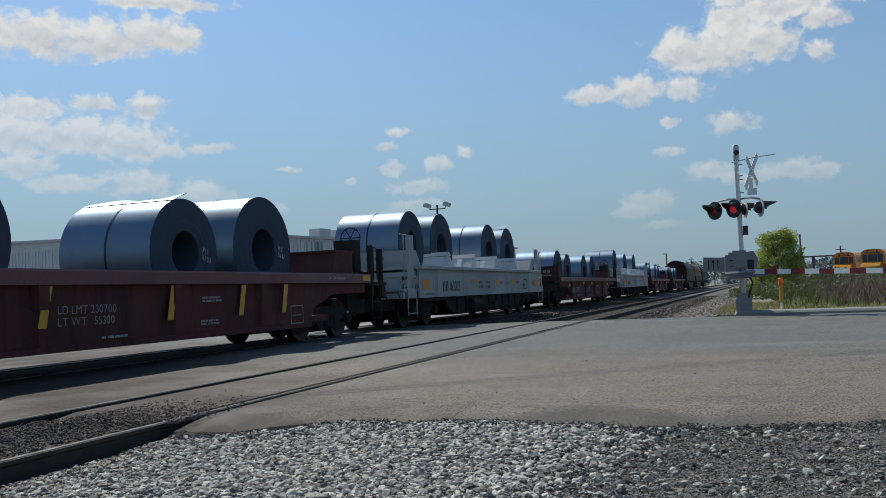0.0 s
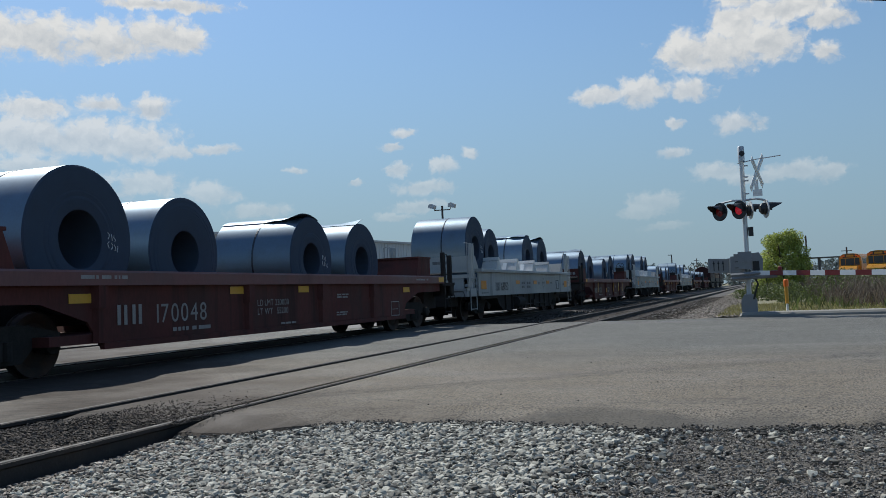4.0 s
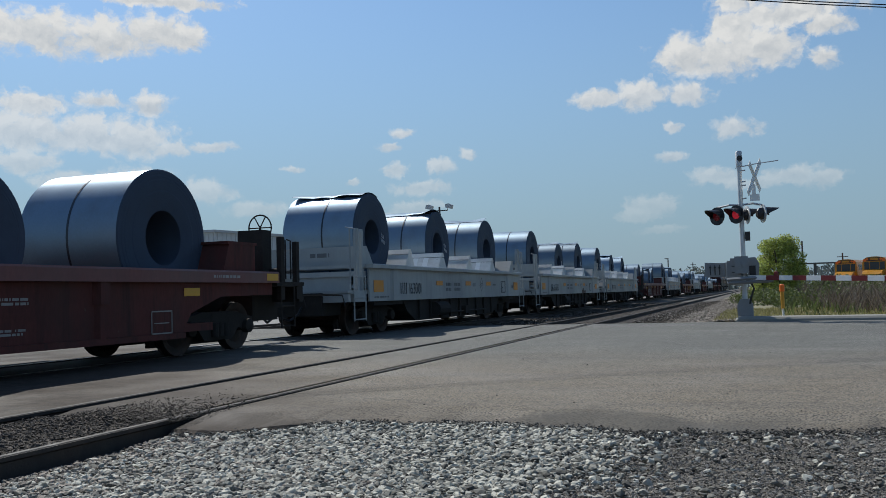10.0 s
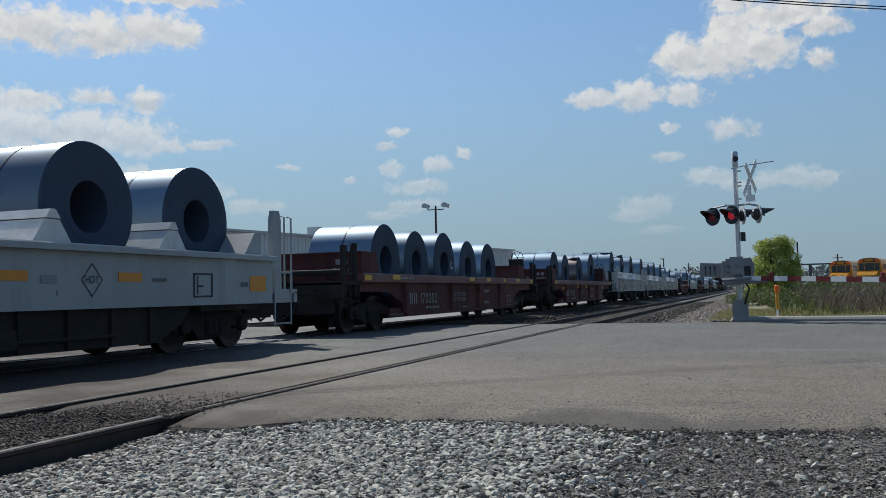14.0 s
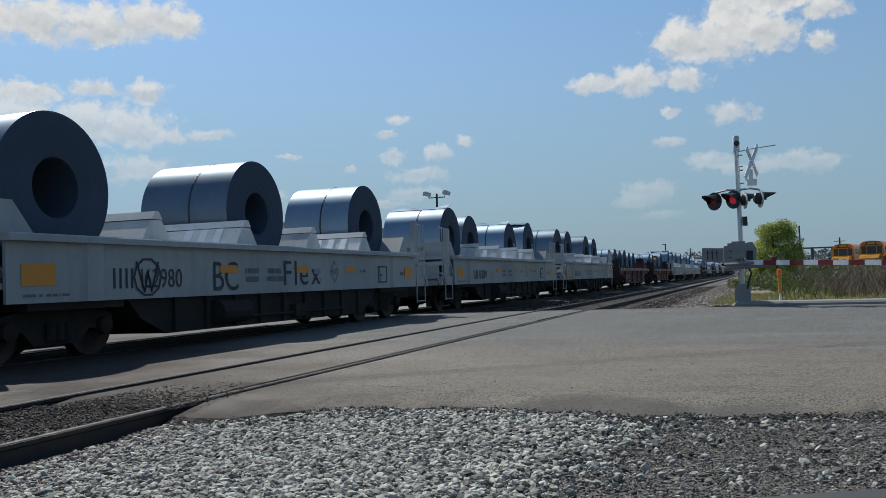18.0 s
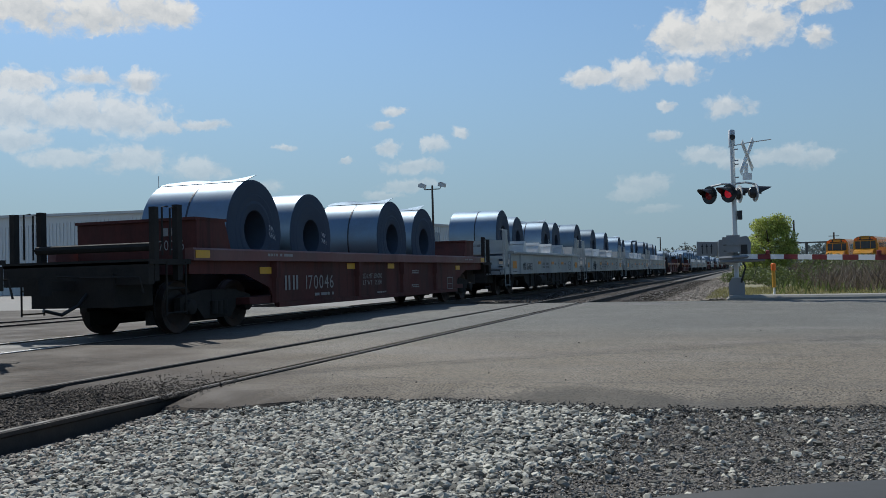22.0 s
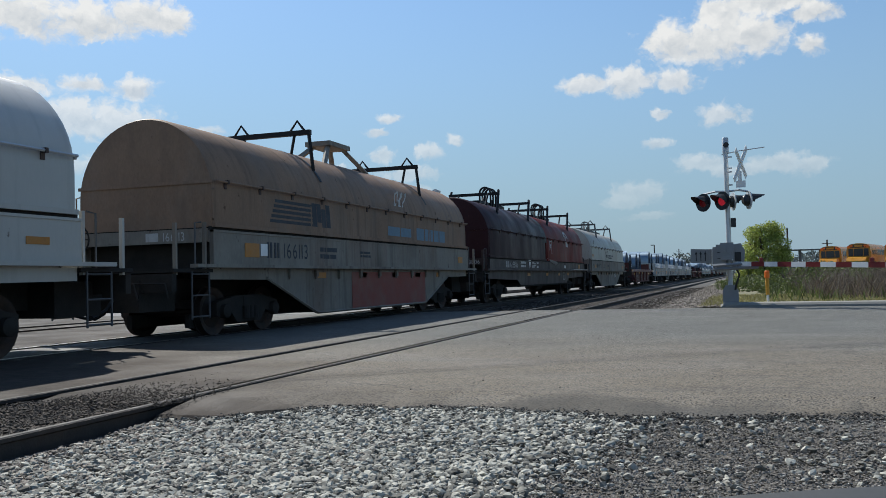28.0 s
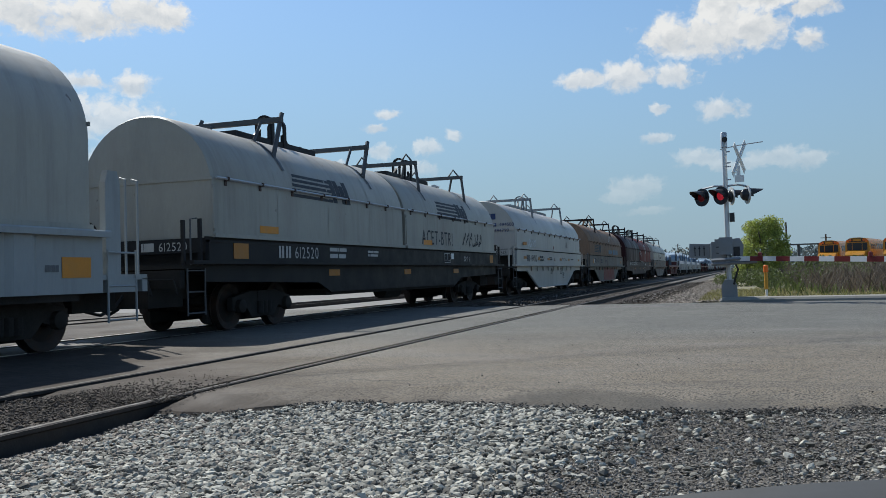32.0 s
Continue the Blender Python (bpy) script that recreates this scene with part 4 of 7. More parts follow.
def brake_wheel(car, x, y, z, facing="y"):
    bm = bmesh.new()
    ring = [(0.26 + 0.016 * math.cos(a), 0.016 * math.sin(a)) for a in np.linspace(0, math.tau, 6, endpoint=False)]
    lathe(bm, ring, facing, 24, (x, y, z))
    for a in np.linspace(0, math.tau, 6, endpoint=False):
        c, s = 0.25 * math.cos(a), 0.25 * math.sin(a)
        rod(bm, [(x, y, z), (x + c, y, z + s) if facing == "y" else (x, y + c, z + s)], 0.013, 5)
    part("brake_wheel", bm, UNDER, car)


def coupled_ends(car, half):
    for way in (-1, 1):
        coupler(car, half * way, way)


def grey_coil_car(number, graffiti="", striped=()):
    """Open coil car, light grey: straight sides, five crosswise troughs between wedge bunks, railed ends."""
    car = thing("coil_car", f"light grey open coil car numbered {number} with white wedge bunks", "coil car", "open coil cars")
    for y in (-5.55, 5.55):
        truck(car, y)
    for s in (1, -1):
        bm = bmesh.new()
        a, b = sorted((1.44 * s, 1.49 * s))
        box(bm, a, b, -6.85, 6.85, 0.80, 1.60)
        a, b = sorted((1.43 * s, 1.475 * s))
        side = part("side", bm, GREY_PAINT, car)
        for y in (-5.35, 5.35):
            bm = bmesh.new()
            prism(bm, [(1.49 * s, y - 0.26), (1.54 * s, y - 0.16), (1.54 * s, y + 0.16), (1.49 * s, y + 0.26)], "z", 0.80, 1.585)
            part("stake", bm, GREY_PAINT, side)
        bm = bmesh.new()
        prism(bm, [(1.36 * s, 1.585), (1.62 * s, 1.585), (1.62 * s, 1.665), (1.60 * s, 1.685), (1.36 * s, 1.685)], "y", -6.9, 6.9)
        part("top_chord", bm, GREY_PAINT, side)
    bm = bmesh.new()
    box(bm, -1.36, 1.36, -6.85, 6.85, 1.12, 1.20)
    part("deck", bm, GREY_PAINT, car)
    bm = bmesh.new()
    box(bm, -0.32, 0.32, -7.9, 7.9, 0.62, 1.0)
    part("centre_sill", bm, UNDER, car)
    bm = bmesh.new()
    prism(bm, [(-4.5, 0.80), (4.5, 0.80), (4.2, 0.5), (3.6, 0.24), (-3.6, 0.24), (-4.2, 0.5)], "x", -1.36, 1.36)
    part("underframe", bm, UNDER, car)
    for y in np.linspace(-3.4, 3.4, 9):
        bm = bmesh.new()
        box(bm, 1.36, 1.42, y - 0.05, y + 0.05, 0.26, 0.80)
        part("cross_bearer", bm, UNDER, car)
    for y in (-5.55, 5.55):
        bm = bmesh.new()
        box(bm, -1.42, 1.42, y - 0.9, y + 0.9, 0.70, 0.80)
        part("body_bolster", bm, UNDER, car)
    bm = bmesh.new()
    lathe(bm, [(0.0, -2.4), (0.2, -2.4), (0.2, -1.5), (0.0, -1.5)], "y", 12, (1.45, 0, 0.52))
    rod(bm, [(1.42, -1.4, 0.4), (1.42, 2.6, 0.4)], 0.03)
    box(bm, 1.32, 1.5, 0.3, 0.7, 0.32, 0.56)
    part("brake_gear", bm, UNDER, car)
    for i, y in enumerate((-3.65, -1.05, 1.55, 4.15)):
        bm = bmesh.new()
        prism(bm, [(y - 0.72, 1.20), (y + 0.72, 1.20), (y + 0.45, 1.58), (y + 0.13, 2.02), (y - 0.13, 2.02), (y - 0.45, 1.58)], "x", -1.25, 1.25)
        bunk = part("bunk", bm, WHITE_PAINT, car)
        bm = bmesh.new()
        prism(bm, [(y - 0.135, 2.035), (y + 0.135, 2.035), (y + 0.045, 2.16), (y - 0.045, 2.16)], "x", -1.265, 1.265)
        part("bunk_cap", bm, WHITE_PAINT, bunk)
        if i in striped:
            bm = bmesh.new()
            for x in (0.05, 0.38, 0.71):
                vs = [(x, y - 0.4505, 1.59), (x + 0.16, y - 0.4505, 1.59), (x + 0.16, y - 0.1365, 2.02), (x, y - 0.1365, 2.02)]
                bm.faces.new([bm.verts.new((px, py - 0.004, pz + 0.003)) for px, py, pz in vs])
            part("stripe", bm, SIGN_WHITE, bunk, "white reflective stripes")
    for s in (-1, 1):
        bm = bmesh.new()
        prism(bm, [(6.78 * s, 1.58), (6.1 * s, 1.58), (6.55 * s, 2.12), (6.78 * s, 2.12)], "x", -1.30, 1.30)
        bulk = part("bulkhead", bm, GREY_PAINT, car)
        bm = bmesh.new()
        if s < 0:
            bars(bm, -0.1, -6.785, 1.88, 0.6, 0.10, breaks=7, facing="y", seed=number)
            part("end_number", bm, FADED_DARK, bulk)
        # end rails, sill and platform
        bm = bmesh.new()
        box(bm, -1.40, 1.40, *sorted((6.86 * s, 6.95 * s)), 1.40, 1.52)
        box(bm, -1.40, 1.40, *sorted((6.86 * s, 6.93 * s)), 1.60, 1.68)
        box(bm, -1.44, 1.44, *sorted((6.86 * s, 7.9 * s)), 0.98, 1.06)
        box(bm, -1.44, 1.44, *sorted((7.78 * s, 7.9 * s)), 0.80, 1.0)
        box(bm, -1.0, 1.0, *sorted((6.84 * s, 6.88 * s)), 1.06, 1.40)
        part("end_frame", bm, GREY_PAINT, car)
        for x in (-1.36, 1.36):
            if s > 0:
                bm = bmesh.new()
                prism(bm, [(7.02, 0.8), (7.34, 0.8), (7.34, 2.40), (7.28, 2.58), (7.08, 2.58), (7.02, 2.40)], "x", x - 0.05, x + 0.05)
                part("post", bm, GREY_PAINT, car)
            else:
                for y in (-7.02, -7.26):
                    bm = bmesh.new()
                    prism(bm, [(y - 0.05, 0.8), (y + 0.05, 0.8), (y + 0.05, 2.42), (y + 0.02, 2.5), (y - 0.02, 2.5), (y - 0.05, 2.42)], "x", x - 0.045, x + 0.045)
                    part("post", bm, GREY_PAINT, car)
            for yy in (7.45, 7.72):
                grab_iron(car, [(x * 1.04, yy * s, 1.0), (x * 1.04, yy * s, 2.48), (x * 0.97, yy * s, 2.5)], GREY_PAINT, 0.02)
            ladder(car, x * 1.07, 7.0 * s, 7.62 * s, 0.36, 1.42, 3, GREY_PAINT)
            bm = bmesh.new()
            box(bm, *sorted((x * 0.92, x * 1.07)), *sorted((7.0 * s, 7.62 * s)), 0.80, 1.0)
            part("step_box", bm, GREY_PAINT, car)
    coupled_ends(car, 7.9)
    # markings on the near side
    x = 1.496
    plate("reflector", car, x, -6.62, -6.05, 1.02, 1.30, ORANGE, "orange reflector patch")
    plate("reflector", car, x, 6.05, 6.60, 1.02, 1.30, ORANGE, "orange reflector patch")
    for y in (-2.3, 0.35, 2.55):
        plate("reflector", car, x, y, y + 0.52, 1.18, 1.31, ORANGE, "small orange reflector strip")
    bm = bmesh.new()
    for y in (-4.95, -4.82, -4.69, -4.57):
        box(bm, x, x + 0.004, y, y + 0.04, 0.96, 1.25)
    lettering(bm, str(number), x + 0.003, -4.34, 0.96, 0.29, squeeze=0.86)
    part("car_number", bm, LETTER_DARK, car)
    bm = bmesh.new()
    bars(bm, x + 0.003, -1.5, 1.02, 0.5, 0.24, 2, 6, seed=number)
    bars(bm, x + 0.003, -0.75, 1.02, 0.6, 0.24, 2, 7, seed=number + 1)
    bars(bm, x + 0.003, 3.3, 1.18, 0.4, 0.06, 1, 5, seed=number + 2)
    bars(bm, x + 0.003, 5.75, 1.10, 0.26, 0.09, 1, 4, seed=number + 3)
    bars(bm, x + 0.003, -6.6, 0.88, 0.9, 0.035, 1, 8, seed=number + 4)
    part("small_writing", bm, FADED_DARK, car)
    bm = bmesh.new()
    for a, b, c, d in ((4.35, 4.39, 0.93, 1.33), (4.85, 4.89, 0.93, 1.33), (4.35, 4.89, 0.93, 0.96), (4.35, 4.89, 1.30, 1.33), (4.45, 4.48, 0.98, 1.28), (4.48, 4.62, 1.1, 1.13)):
        box(bm, x, x + 0.004, a, b, c, d)
    part("inspection_panel", bm, LETTER_DARK, car)
    bm = bmesh.new()
    for k in range(4):
        a0, a1 = k * math.pi / 2, (k + 1) * math.pi / 2
        p = [(2.02 + 0.21 * math.cos(a), 1.20 + 0.24 * math.sin(a)) for a in (a0, a1)]
        q = [(2.02 + 0.19 * math.cos(a), 1.20 + 0.215 * math.sin(a)) for a in (a0, a1)]
        bm.faces.new([bm.verts.new((x + 0.003, *v)) for v in (p[0], p[1], q[1], q[0])])
    lettering(bm, "HOT", x + 0.003, 1.89, 1.15, 0.11, squeeze=0.8)
    part("hot_placard", bm, LETTER_DARK, car, "HOT warning diamond")
    plate("notice", car, x, 1.08, 1.36, 1.15, 1.26, UNDERGREY, "pale notice plate")
    if number == 163033:
        bm = bmesh.new()
        ragged = random.Random(4)
        lower = [(2.2 + 0.1 * k, 0.81) for k in range(11)]
        upper = [(y, 0.90 + ragged.uniform(0.0, 0.22)) for y, _ in reversed(lower)]
        bm.faces.new([bm.verts.new((x + 0.004, *v)) for v in lower + upper])
        part("scorch_mark", bm, RUSTY, car, "dark brown ragged scorch mark")
    if graffiti:
        bm = bmesh.new()
        lettering(bm, graffiti, x + 0.005, -0.15, 0.94, 0.48, squeeze=1.15, gap=0.3)
        lettering(bm, "BC", x + 0.005, -2.5, 0.88, 0.5, squeeze=0.9, gap=0.1)
        for cx in (-4.2,):
            for k in range(10):
                a0, a1 = k * math.tau / 10, (k + 1) * math.tau / 10
                vs = [(cx + r * math.cos(a), 1.12 + 0.9 * r * math.sin(a)) for r, a in ((0.33, a0), (0.33, a1), (0.29, a1), (0.29, a0))]
                bm.faces.new([bm.verts.new((x + 0.005, *v)) for v in vs])
            rod(bm, [(x + 0.003, cx - 0.25, 1.35), (x + 0.003, cx - 0.08, 0.9), (x + 0.003, cx, 1.2), (x + 0.003, cx + 0.08, 0.9), (x + 0.003, cx + 0.25, 1.35)], 0.018, 4)
        part("graffiti", bm, LETTER_DARK, car, "black spray paint tags")
    return car


def brown_coil_car(number, slanted=False, chord=False, load="230000", light="55200", wheel=True):
    """Deep-sided oxide red coil car: flat top chord, fishbelly sides between the trucks, bulkheads and railed ends."""
    car = thing("coil_car", f"oxide red deep-sided coil car numbered {number}", "coil car", "open coil cars")
    for y in (-7.0, 7.0):
        truck(car, y)
    for s in (1, -1):
        bm = bmesh.new()
        a, b = 1.33 * s, 1.37 * s
        prism(bm, [(-8.3, 1.22), (8.3, 1.22), (8.3, 1.0), (6.6, 0.98), (5.75, 0.72), (5.45, 0.33), (-5.45, 0.33), (-5.75, 0.72), (-6.6, 0.98), (-8.3, 1.0)], "x", min(a, b), max(a, b))
        side = part("side", bm, BROWN_PAINT, car)
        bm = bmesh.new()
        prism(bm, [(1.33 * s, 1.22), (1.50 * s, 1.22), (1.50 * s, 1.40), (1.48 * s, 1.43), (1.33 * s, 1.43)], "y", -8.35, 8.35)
        part("top_chord", bm, CHORD_PAINT, side, "lighter red top chord")
        bm = bmesh.new()
        box(bm, *sorted((1.36 * s, 1.44 * s)), -5.5, 5.5, 0.33, 0.42)
        part("bottom_chord", bm, BROWN_PAINT, side)
        for y in (-5.55, -1.75, 1.05, 3.62):
            bm = bmesh.new()
            prism(bm, [(1.37 * s, y - 0.10), (1.37 * s, y + 0.10), (1.44 * s, y + 0.06), (1.44 * s, y - 0.06)], "z", 0.42, 0.9)
            prism(bm, [(1.37 * s, y - 0.14), (1.37 * s, y + 0.14), (1.48 * s, y + 0.09), (1.48 * s, y - 0.09)], "z", 0.9, 1.22)
            part("brace", bm, BROWN_PAINT, side)
    bm = bmesh.new()
    box(bm, -1.33, 1.33, -6.4, 6.4, 0.42, 0.55)
    part("floor", bm, BROWN_PAINT, car)
    bm = bmesh.new()
    box(bm, -0.3, 0.3, -9.4, 9.4, 0.66, 1.0)
    part("centre_sill", bm, UNDER, car)
    for y in (-3.85, -1.35, 1.15, 3.6):
        bm = bmesh.new()
        prism(bm, [(y - 0.5, 0.55), (y + 0.5, 0.55), (y + 0.08, 1.05), (y - 0.08, 1.05)], "x", -1.3, 1.3)
        part("trough_wedge", bm, BROWN_PAINT, car)
    for s in (-1, 1):
        bm = bmesh.new()
        prism(bm, [(7.9 * s, 1.0), (6.7 * s, 1.0), (7.05 * s, 1.92), (7.9 * s, 1.92)], "x", -1.25, 1.25)
        bulk = part("bulkhead", bm, BROWN_PAINT, car)
        bm = bmesh.new()
        box(bm, -1.26, 1.26, *sorted((7.0 * s, 7.95 * s)), 1.92, 1.97)
        part("bulkhead_cap", bm, BROWN_PAINT, bulk)
        if s < 0:
            bm = bmesh.new()
            box(bm, 0.55, 0.68, -7.908, -7.902, 1.66, 1.80)
            box(bm, 0.75, 0.88, -7.908, -7.902, 1.66, 1.80)
            lettering(bm, str(number), 0.45, -7.906, 1.42, 0.17, facing="y", squeeze=0.8)
            part("end_number", bm, FADED_WHITE, bulk)
        bm = bmesh.new()
        box(bm, -1.45, 1.45, *sorted((8.35 * s, 9.4 * s)), 1.16, 1.24)
        box(bm, -1.42, 1.42, *sorted((9.26 * s, 9.4 * s)), 0.85, 1.2)
        rod(bm, [(-1.2, 8.9 * s, 1.45), (1.2, 8.9 * s, 1.45)], 0.07, 8)
        part("end_platform", bm, UNDER, car)
        for x in (-1.38, 1.38):
            for y0, y1, z1 in ((8.55, 8.68, 2.12), (9.15, 9.26, 2.05)):
                bm = bmesh.new()
                box(bm, x - 0.05, x + 0.05, *sorted((y0 * s, y1 * s)), 0.9, z1)
                part("post", bm, UNDER, car)
            for y in (8.8, 9.0):
                grab_iron(car, [(x, y * s, 1.3), (x, y * s, 2.06), (x, (y - 0.14) * s, 2.08)], UNDER)
            ladder(car, x * 1.05, 8.5 * s, 9.0 * s, 0.35, 1.2, 3, UNDER)
        plate("reflector", car, 1.502, *sorted((7.9 * s, 8.3 * s)), 1.26, 1.39, YELLOW, "yellow reflector strip")
    if wheel:
        brake_wheel(car, 0.7, 9.0, 2.35)
        bm = bmesh.new()
        box(bm, 0.42, 0.98, 8.62, 8.95, 1.25, 2.28)
        part("brake_housing", bm, UNDER, car)
    coupled_ends(car, 9.4)
    if slanted:
        for y in (-4.5, -1.72, 0.9, 2.9, 4.4):
            bm = bmesh.new()
            vs = [(1.375, y - 0.12, 0.66), (1.375, y + 0.02, 0.66), (1.375, y + 0.14, 1.20), (1.375, y, 1.20)]
            prism(bm, [(v[1], v[2]) for v in vs], "x", 1.445, 1.452)
            part("reflector", bm, YELLOW, car, "slanted yellow reflector strip")
    elif not chord:
        for y, z in ((-6.1, 0.98), (-2.3, 1.06), (0.1, 1.06), (5.55, 1.0)):
            plate("reflector", car, 1.378, y, y + 0.42, z, z + 0.13, YELLOW, "yellow reflector strip")
    else:
        for y, wide in ((-6.6, 0.5), (-0.2, 0.52), (1.7, 0.5), (5.67, 0.5)):
            plate("reflector", car, 1.502, y, y + wide, 1.29, 1.41, YELLOW, "yellow reflector strip")
        plate("reflector", car, 1.502, 3.85, 4.1, 1.29, 1.41, YELLOW, "torn yellow reflector strip")
    bm = bmesh.new()
    x = 1.378
    lettering(bm, str(number), x, -4.28, 0.65, 0.29, squeeze=1.0, gap=0.22)
    for y in (-5.16, -4.84):
        box(bm, x, x + 0.003, y, y + 0.07, 0.65, 0.94)
        box(bm, x, x + 0.003, y + 0.14, y + 0.21, 0.65, 0.94)
    lettering(bm, "LD LMT " + load, x, -1.42, 0.83, 0.115, squeeze=1.0, gap=0.16)
    lettering(bm, "LT WT   " + light, x, -1.42, 0.67, 0.115, squeeze=1.0, gap=0.16)
    bars(bm, x, 1.8, 0.92, 0.6, 0.09, 2, 6, seed=number)
    bars(bm, x, 1.75, 0.54, 0.6, 0.08, 2, 7, seed=number + 1)
    bars(bm, x, -3.9, 0.50, 1.1, 0.06, 1, 9, seed=number + 3)
    bars(bm, x, -0.6, 0.46, 0.6, 0.035, 1, 6, seed=number + 4)
    bars(bm, 1.502, 6.2, 1.30, 0.9, 0.045, 1, 9, seed=number + 2)
    bars(bm, 1.502, -6.0, 1.31, 1.0, 0.05, 1, 10, seed=number + 5)
    part("car_number", bm, FADED_WHITE, car)
    bm = bmesh.new()
    for a, b, c, d in ((4.73, 4.75, 0.42, 0.78), (5.22, 5.24, 0.42, 0.78), (4.73, 5.24, 0.42, 0.44), (4.73, 5.24, 0.76, 0.78), (4.8, 5.16, 0.58, 0.595)):
        box(bm, x, x + 0.004, a, b, c, d)
    part("inspection_panel", bm, FADED_WHITE, car)
    return car


def hood(car, y0, y1, mat, rail=True, base=1.60, shoulder=2.52, radius=1.42, label=""):
    """A removable steel hood: arched shell with flat ends, a pipe along each flank."""
    bm = bmesh.new()
    arc = [(radius * math.cos(a), shoulder + radius * math.sin(a)) for a in np.linspace(0, math.pi, 25)]
    outline = [(radius, base), *arc, (-radius, base)]
    rings = []
    length = y1 - y0
    for y, k in ((y0, 0.985), (y0 + 0.06, 1.0), (y0 + 0.33 * length, 1.0), (y0 + 0.66 * length, 1.0), (y1 - 0.06, 1.0), (y1, 0.985)):
        rings.append([bm.verts.new((x * k, y, base + (z - base) * (k if k < 1 else 1))) for x, z in outline])
    n = len(outline)
    for a, b in zip(rings, rings[1:]):
        for i in range(n - 1):
            bm.faces.new((a[i], a[i + 1], b[i + 1], b[i]))
    bm.faces.new(rings[0])
    bm.faces.new(rings[-1][::-1])
    shell = part("hood", bm, mat, car, label, smooth=True)
    # weld ribs
    for f in (0.25, 0.5, 0.75):
        bm = bmesh.new()
        y = y0 + f * length
        ring = [(1.004 * x, z if z <= base + 0.01 else shoulder + (z - shoulder) * 1.004) for x, z in outline]
        a = [bm.verts.new((x, y - 0.02, z)) for x, z in ring]
        b = [bm.verts.new((x, y + 0.02, z)) for x, z in ring]
        for i in range(n - 1):
            bm.faces.new((a[i], a[i + 1], b[i + 1], b[i]))
        part("weld_seam", bm, mat, shell, smooth=True)
    bm = bmesh.new()
    for s in (-1, 1):
        box(bm, *sorted(((radius - 0.01) * s, (radius + 0.05) * s)), y0, y1, base, base + 0.07)
    part("skirt", bm, mat, shell)
    if rail:
        bm = bmesh.new()
        for s in (-1, 1):
            rod(bm, [((radius + 0.05) * s, y0 + 0.05, shoulder + 0.22), ((radius + 0.05) * s, y1 - 0.02, shoulder + 0.22)], 0.024, 6)
        part("flank_pipe", bm, GALVANISED if mat in (HOOD_WHITE, HOOD_CREAM, HOOD_GREY) else mat, shell)
        clip = bmesh.new()
        box(clip, radius - 0.06, radius + 0.085, -0.022, 0.022, shoulder + 0.185, shoulder + 0.255)
        box(clip, radius - 0.05, radius + 0.012, -0.035, 0.035, shoulder + 0.10, shoulder + 0.19)
        clip_me = mesh_of("pipe_clip", clip, RUSTY)
        for k, y in enumerate(np.arange(y0 + 0.4, y1, 1.25)):
            share("pipe_clip", clip_me, shell, (0, y + 0.06 * math.sin(5 * k), 0))
    # lap line and stiffener across the end
    for y, d in ((y0, -1), (y1, 1)):
        bm = bmesh.new()
        box(bm, -radius, radius, *sorted((y, y + 0.025 * d)), shoulder + 0.18, shoulder + 0.24)
        part("end_strap", bm, mat, shell)
    for x in (-radius - 0.03, radius + 0.03):
        grab_iron(shell, [(x * 0.97, y0 + 0.05, base + 0.12), (x, y0 - 0.04, base + 0.15), (x, y0 - 0.04, shoulder + 0.05), (x * 0.97, y0 + 0.05, shoulder + 0.08)], mat)
    return shell


def lift_loops(shell, y, z, mat, count=2, size=0.42, gap=0.52, twisted=False, beam=(0.0, 0.0), tall=0.70):
    """Lifting bails of bent plate on a long ridge beam, with sloped gussets."""
    if beam[1] > beam[0]:
        bm = bmesh.new()
        prism(bm, [(-0.2, z - 0.06), (0.2, z - 0.06), (0.2, z + 0.13), (-0.2, z + 0.13)], "y", *beam)
        part("ridge_beam", bm, mat, shell)
    for k in range(count):
        yy = y + (k - (count - 1) / 2) * gap
        lean = 0.05 * (k - 0.5) if twisted else 0.0
        bm = bmesh.new()
        half = size * 0.5
        pts = [(-half, z)] + [(-half * math.cos(a), z + tall - half + half * math.sin(a)) for a in np.linspace(0, math.pi, 13)] + [(half, z)]
        rings = [[bm.verts.new((u * k, yy + dy + lean * (v - z), z + (v - z) * (1 if k == 1 else 0.93))) for u, v in pts] for k in (1, 0.8) for dy in (-0.055, 0.055)]
        for a, b in ((0, 1), (3, 2), (2, 0), (1, 3)):
            for i in range(len(pts) - 1):
                bm.faces.new((rings[a][i], rings[a][i + 1], rings[b][i + 1], rings[b][i]))
        part("lift_loop", bm, mat, shell)
    for w in (-1, 1):
        bm = bmesh.new()
        e = y + w * (0.5 * (count - 1) * gap + 0.5 * size)
        prism(bm, [(e, z + 0.05), (e, z + 0.36), (e + 0.5 * w, z + 0.05)], "x", -0.03, 0.03)
        part("gusset", bm, mat, shell)


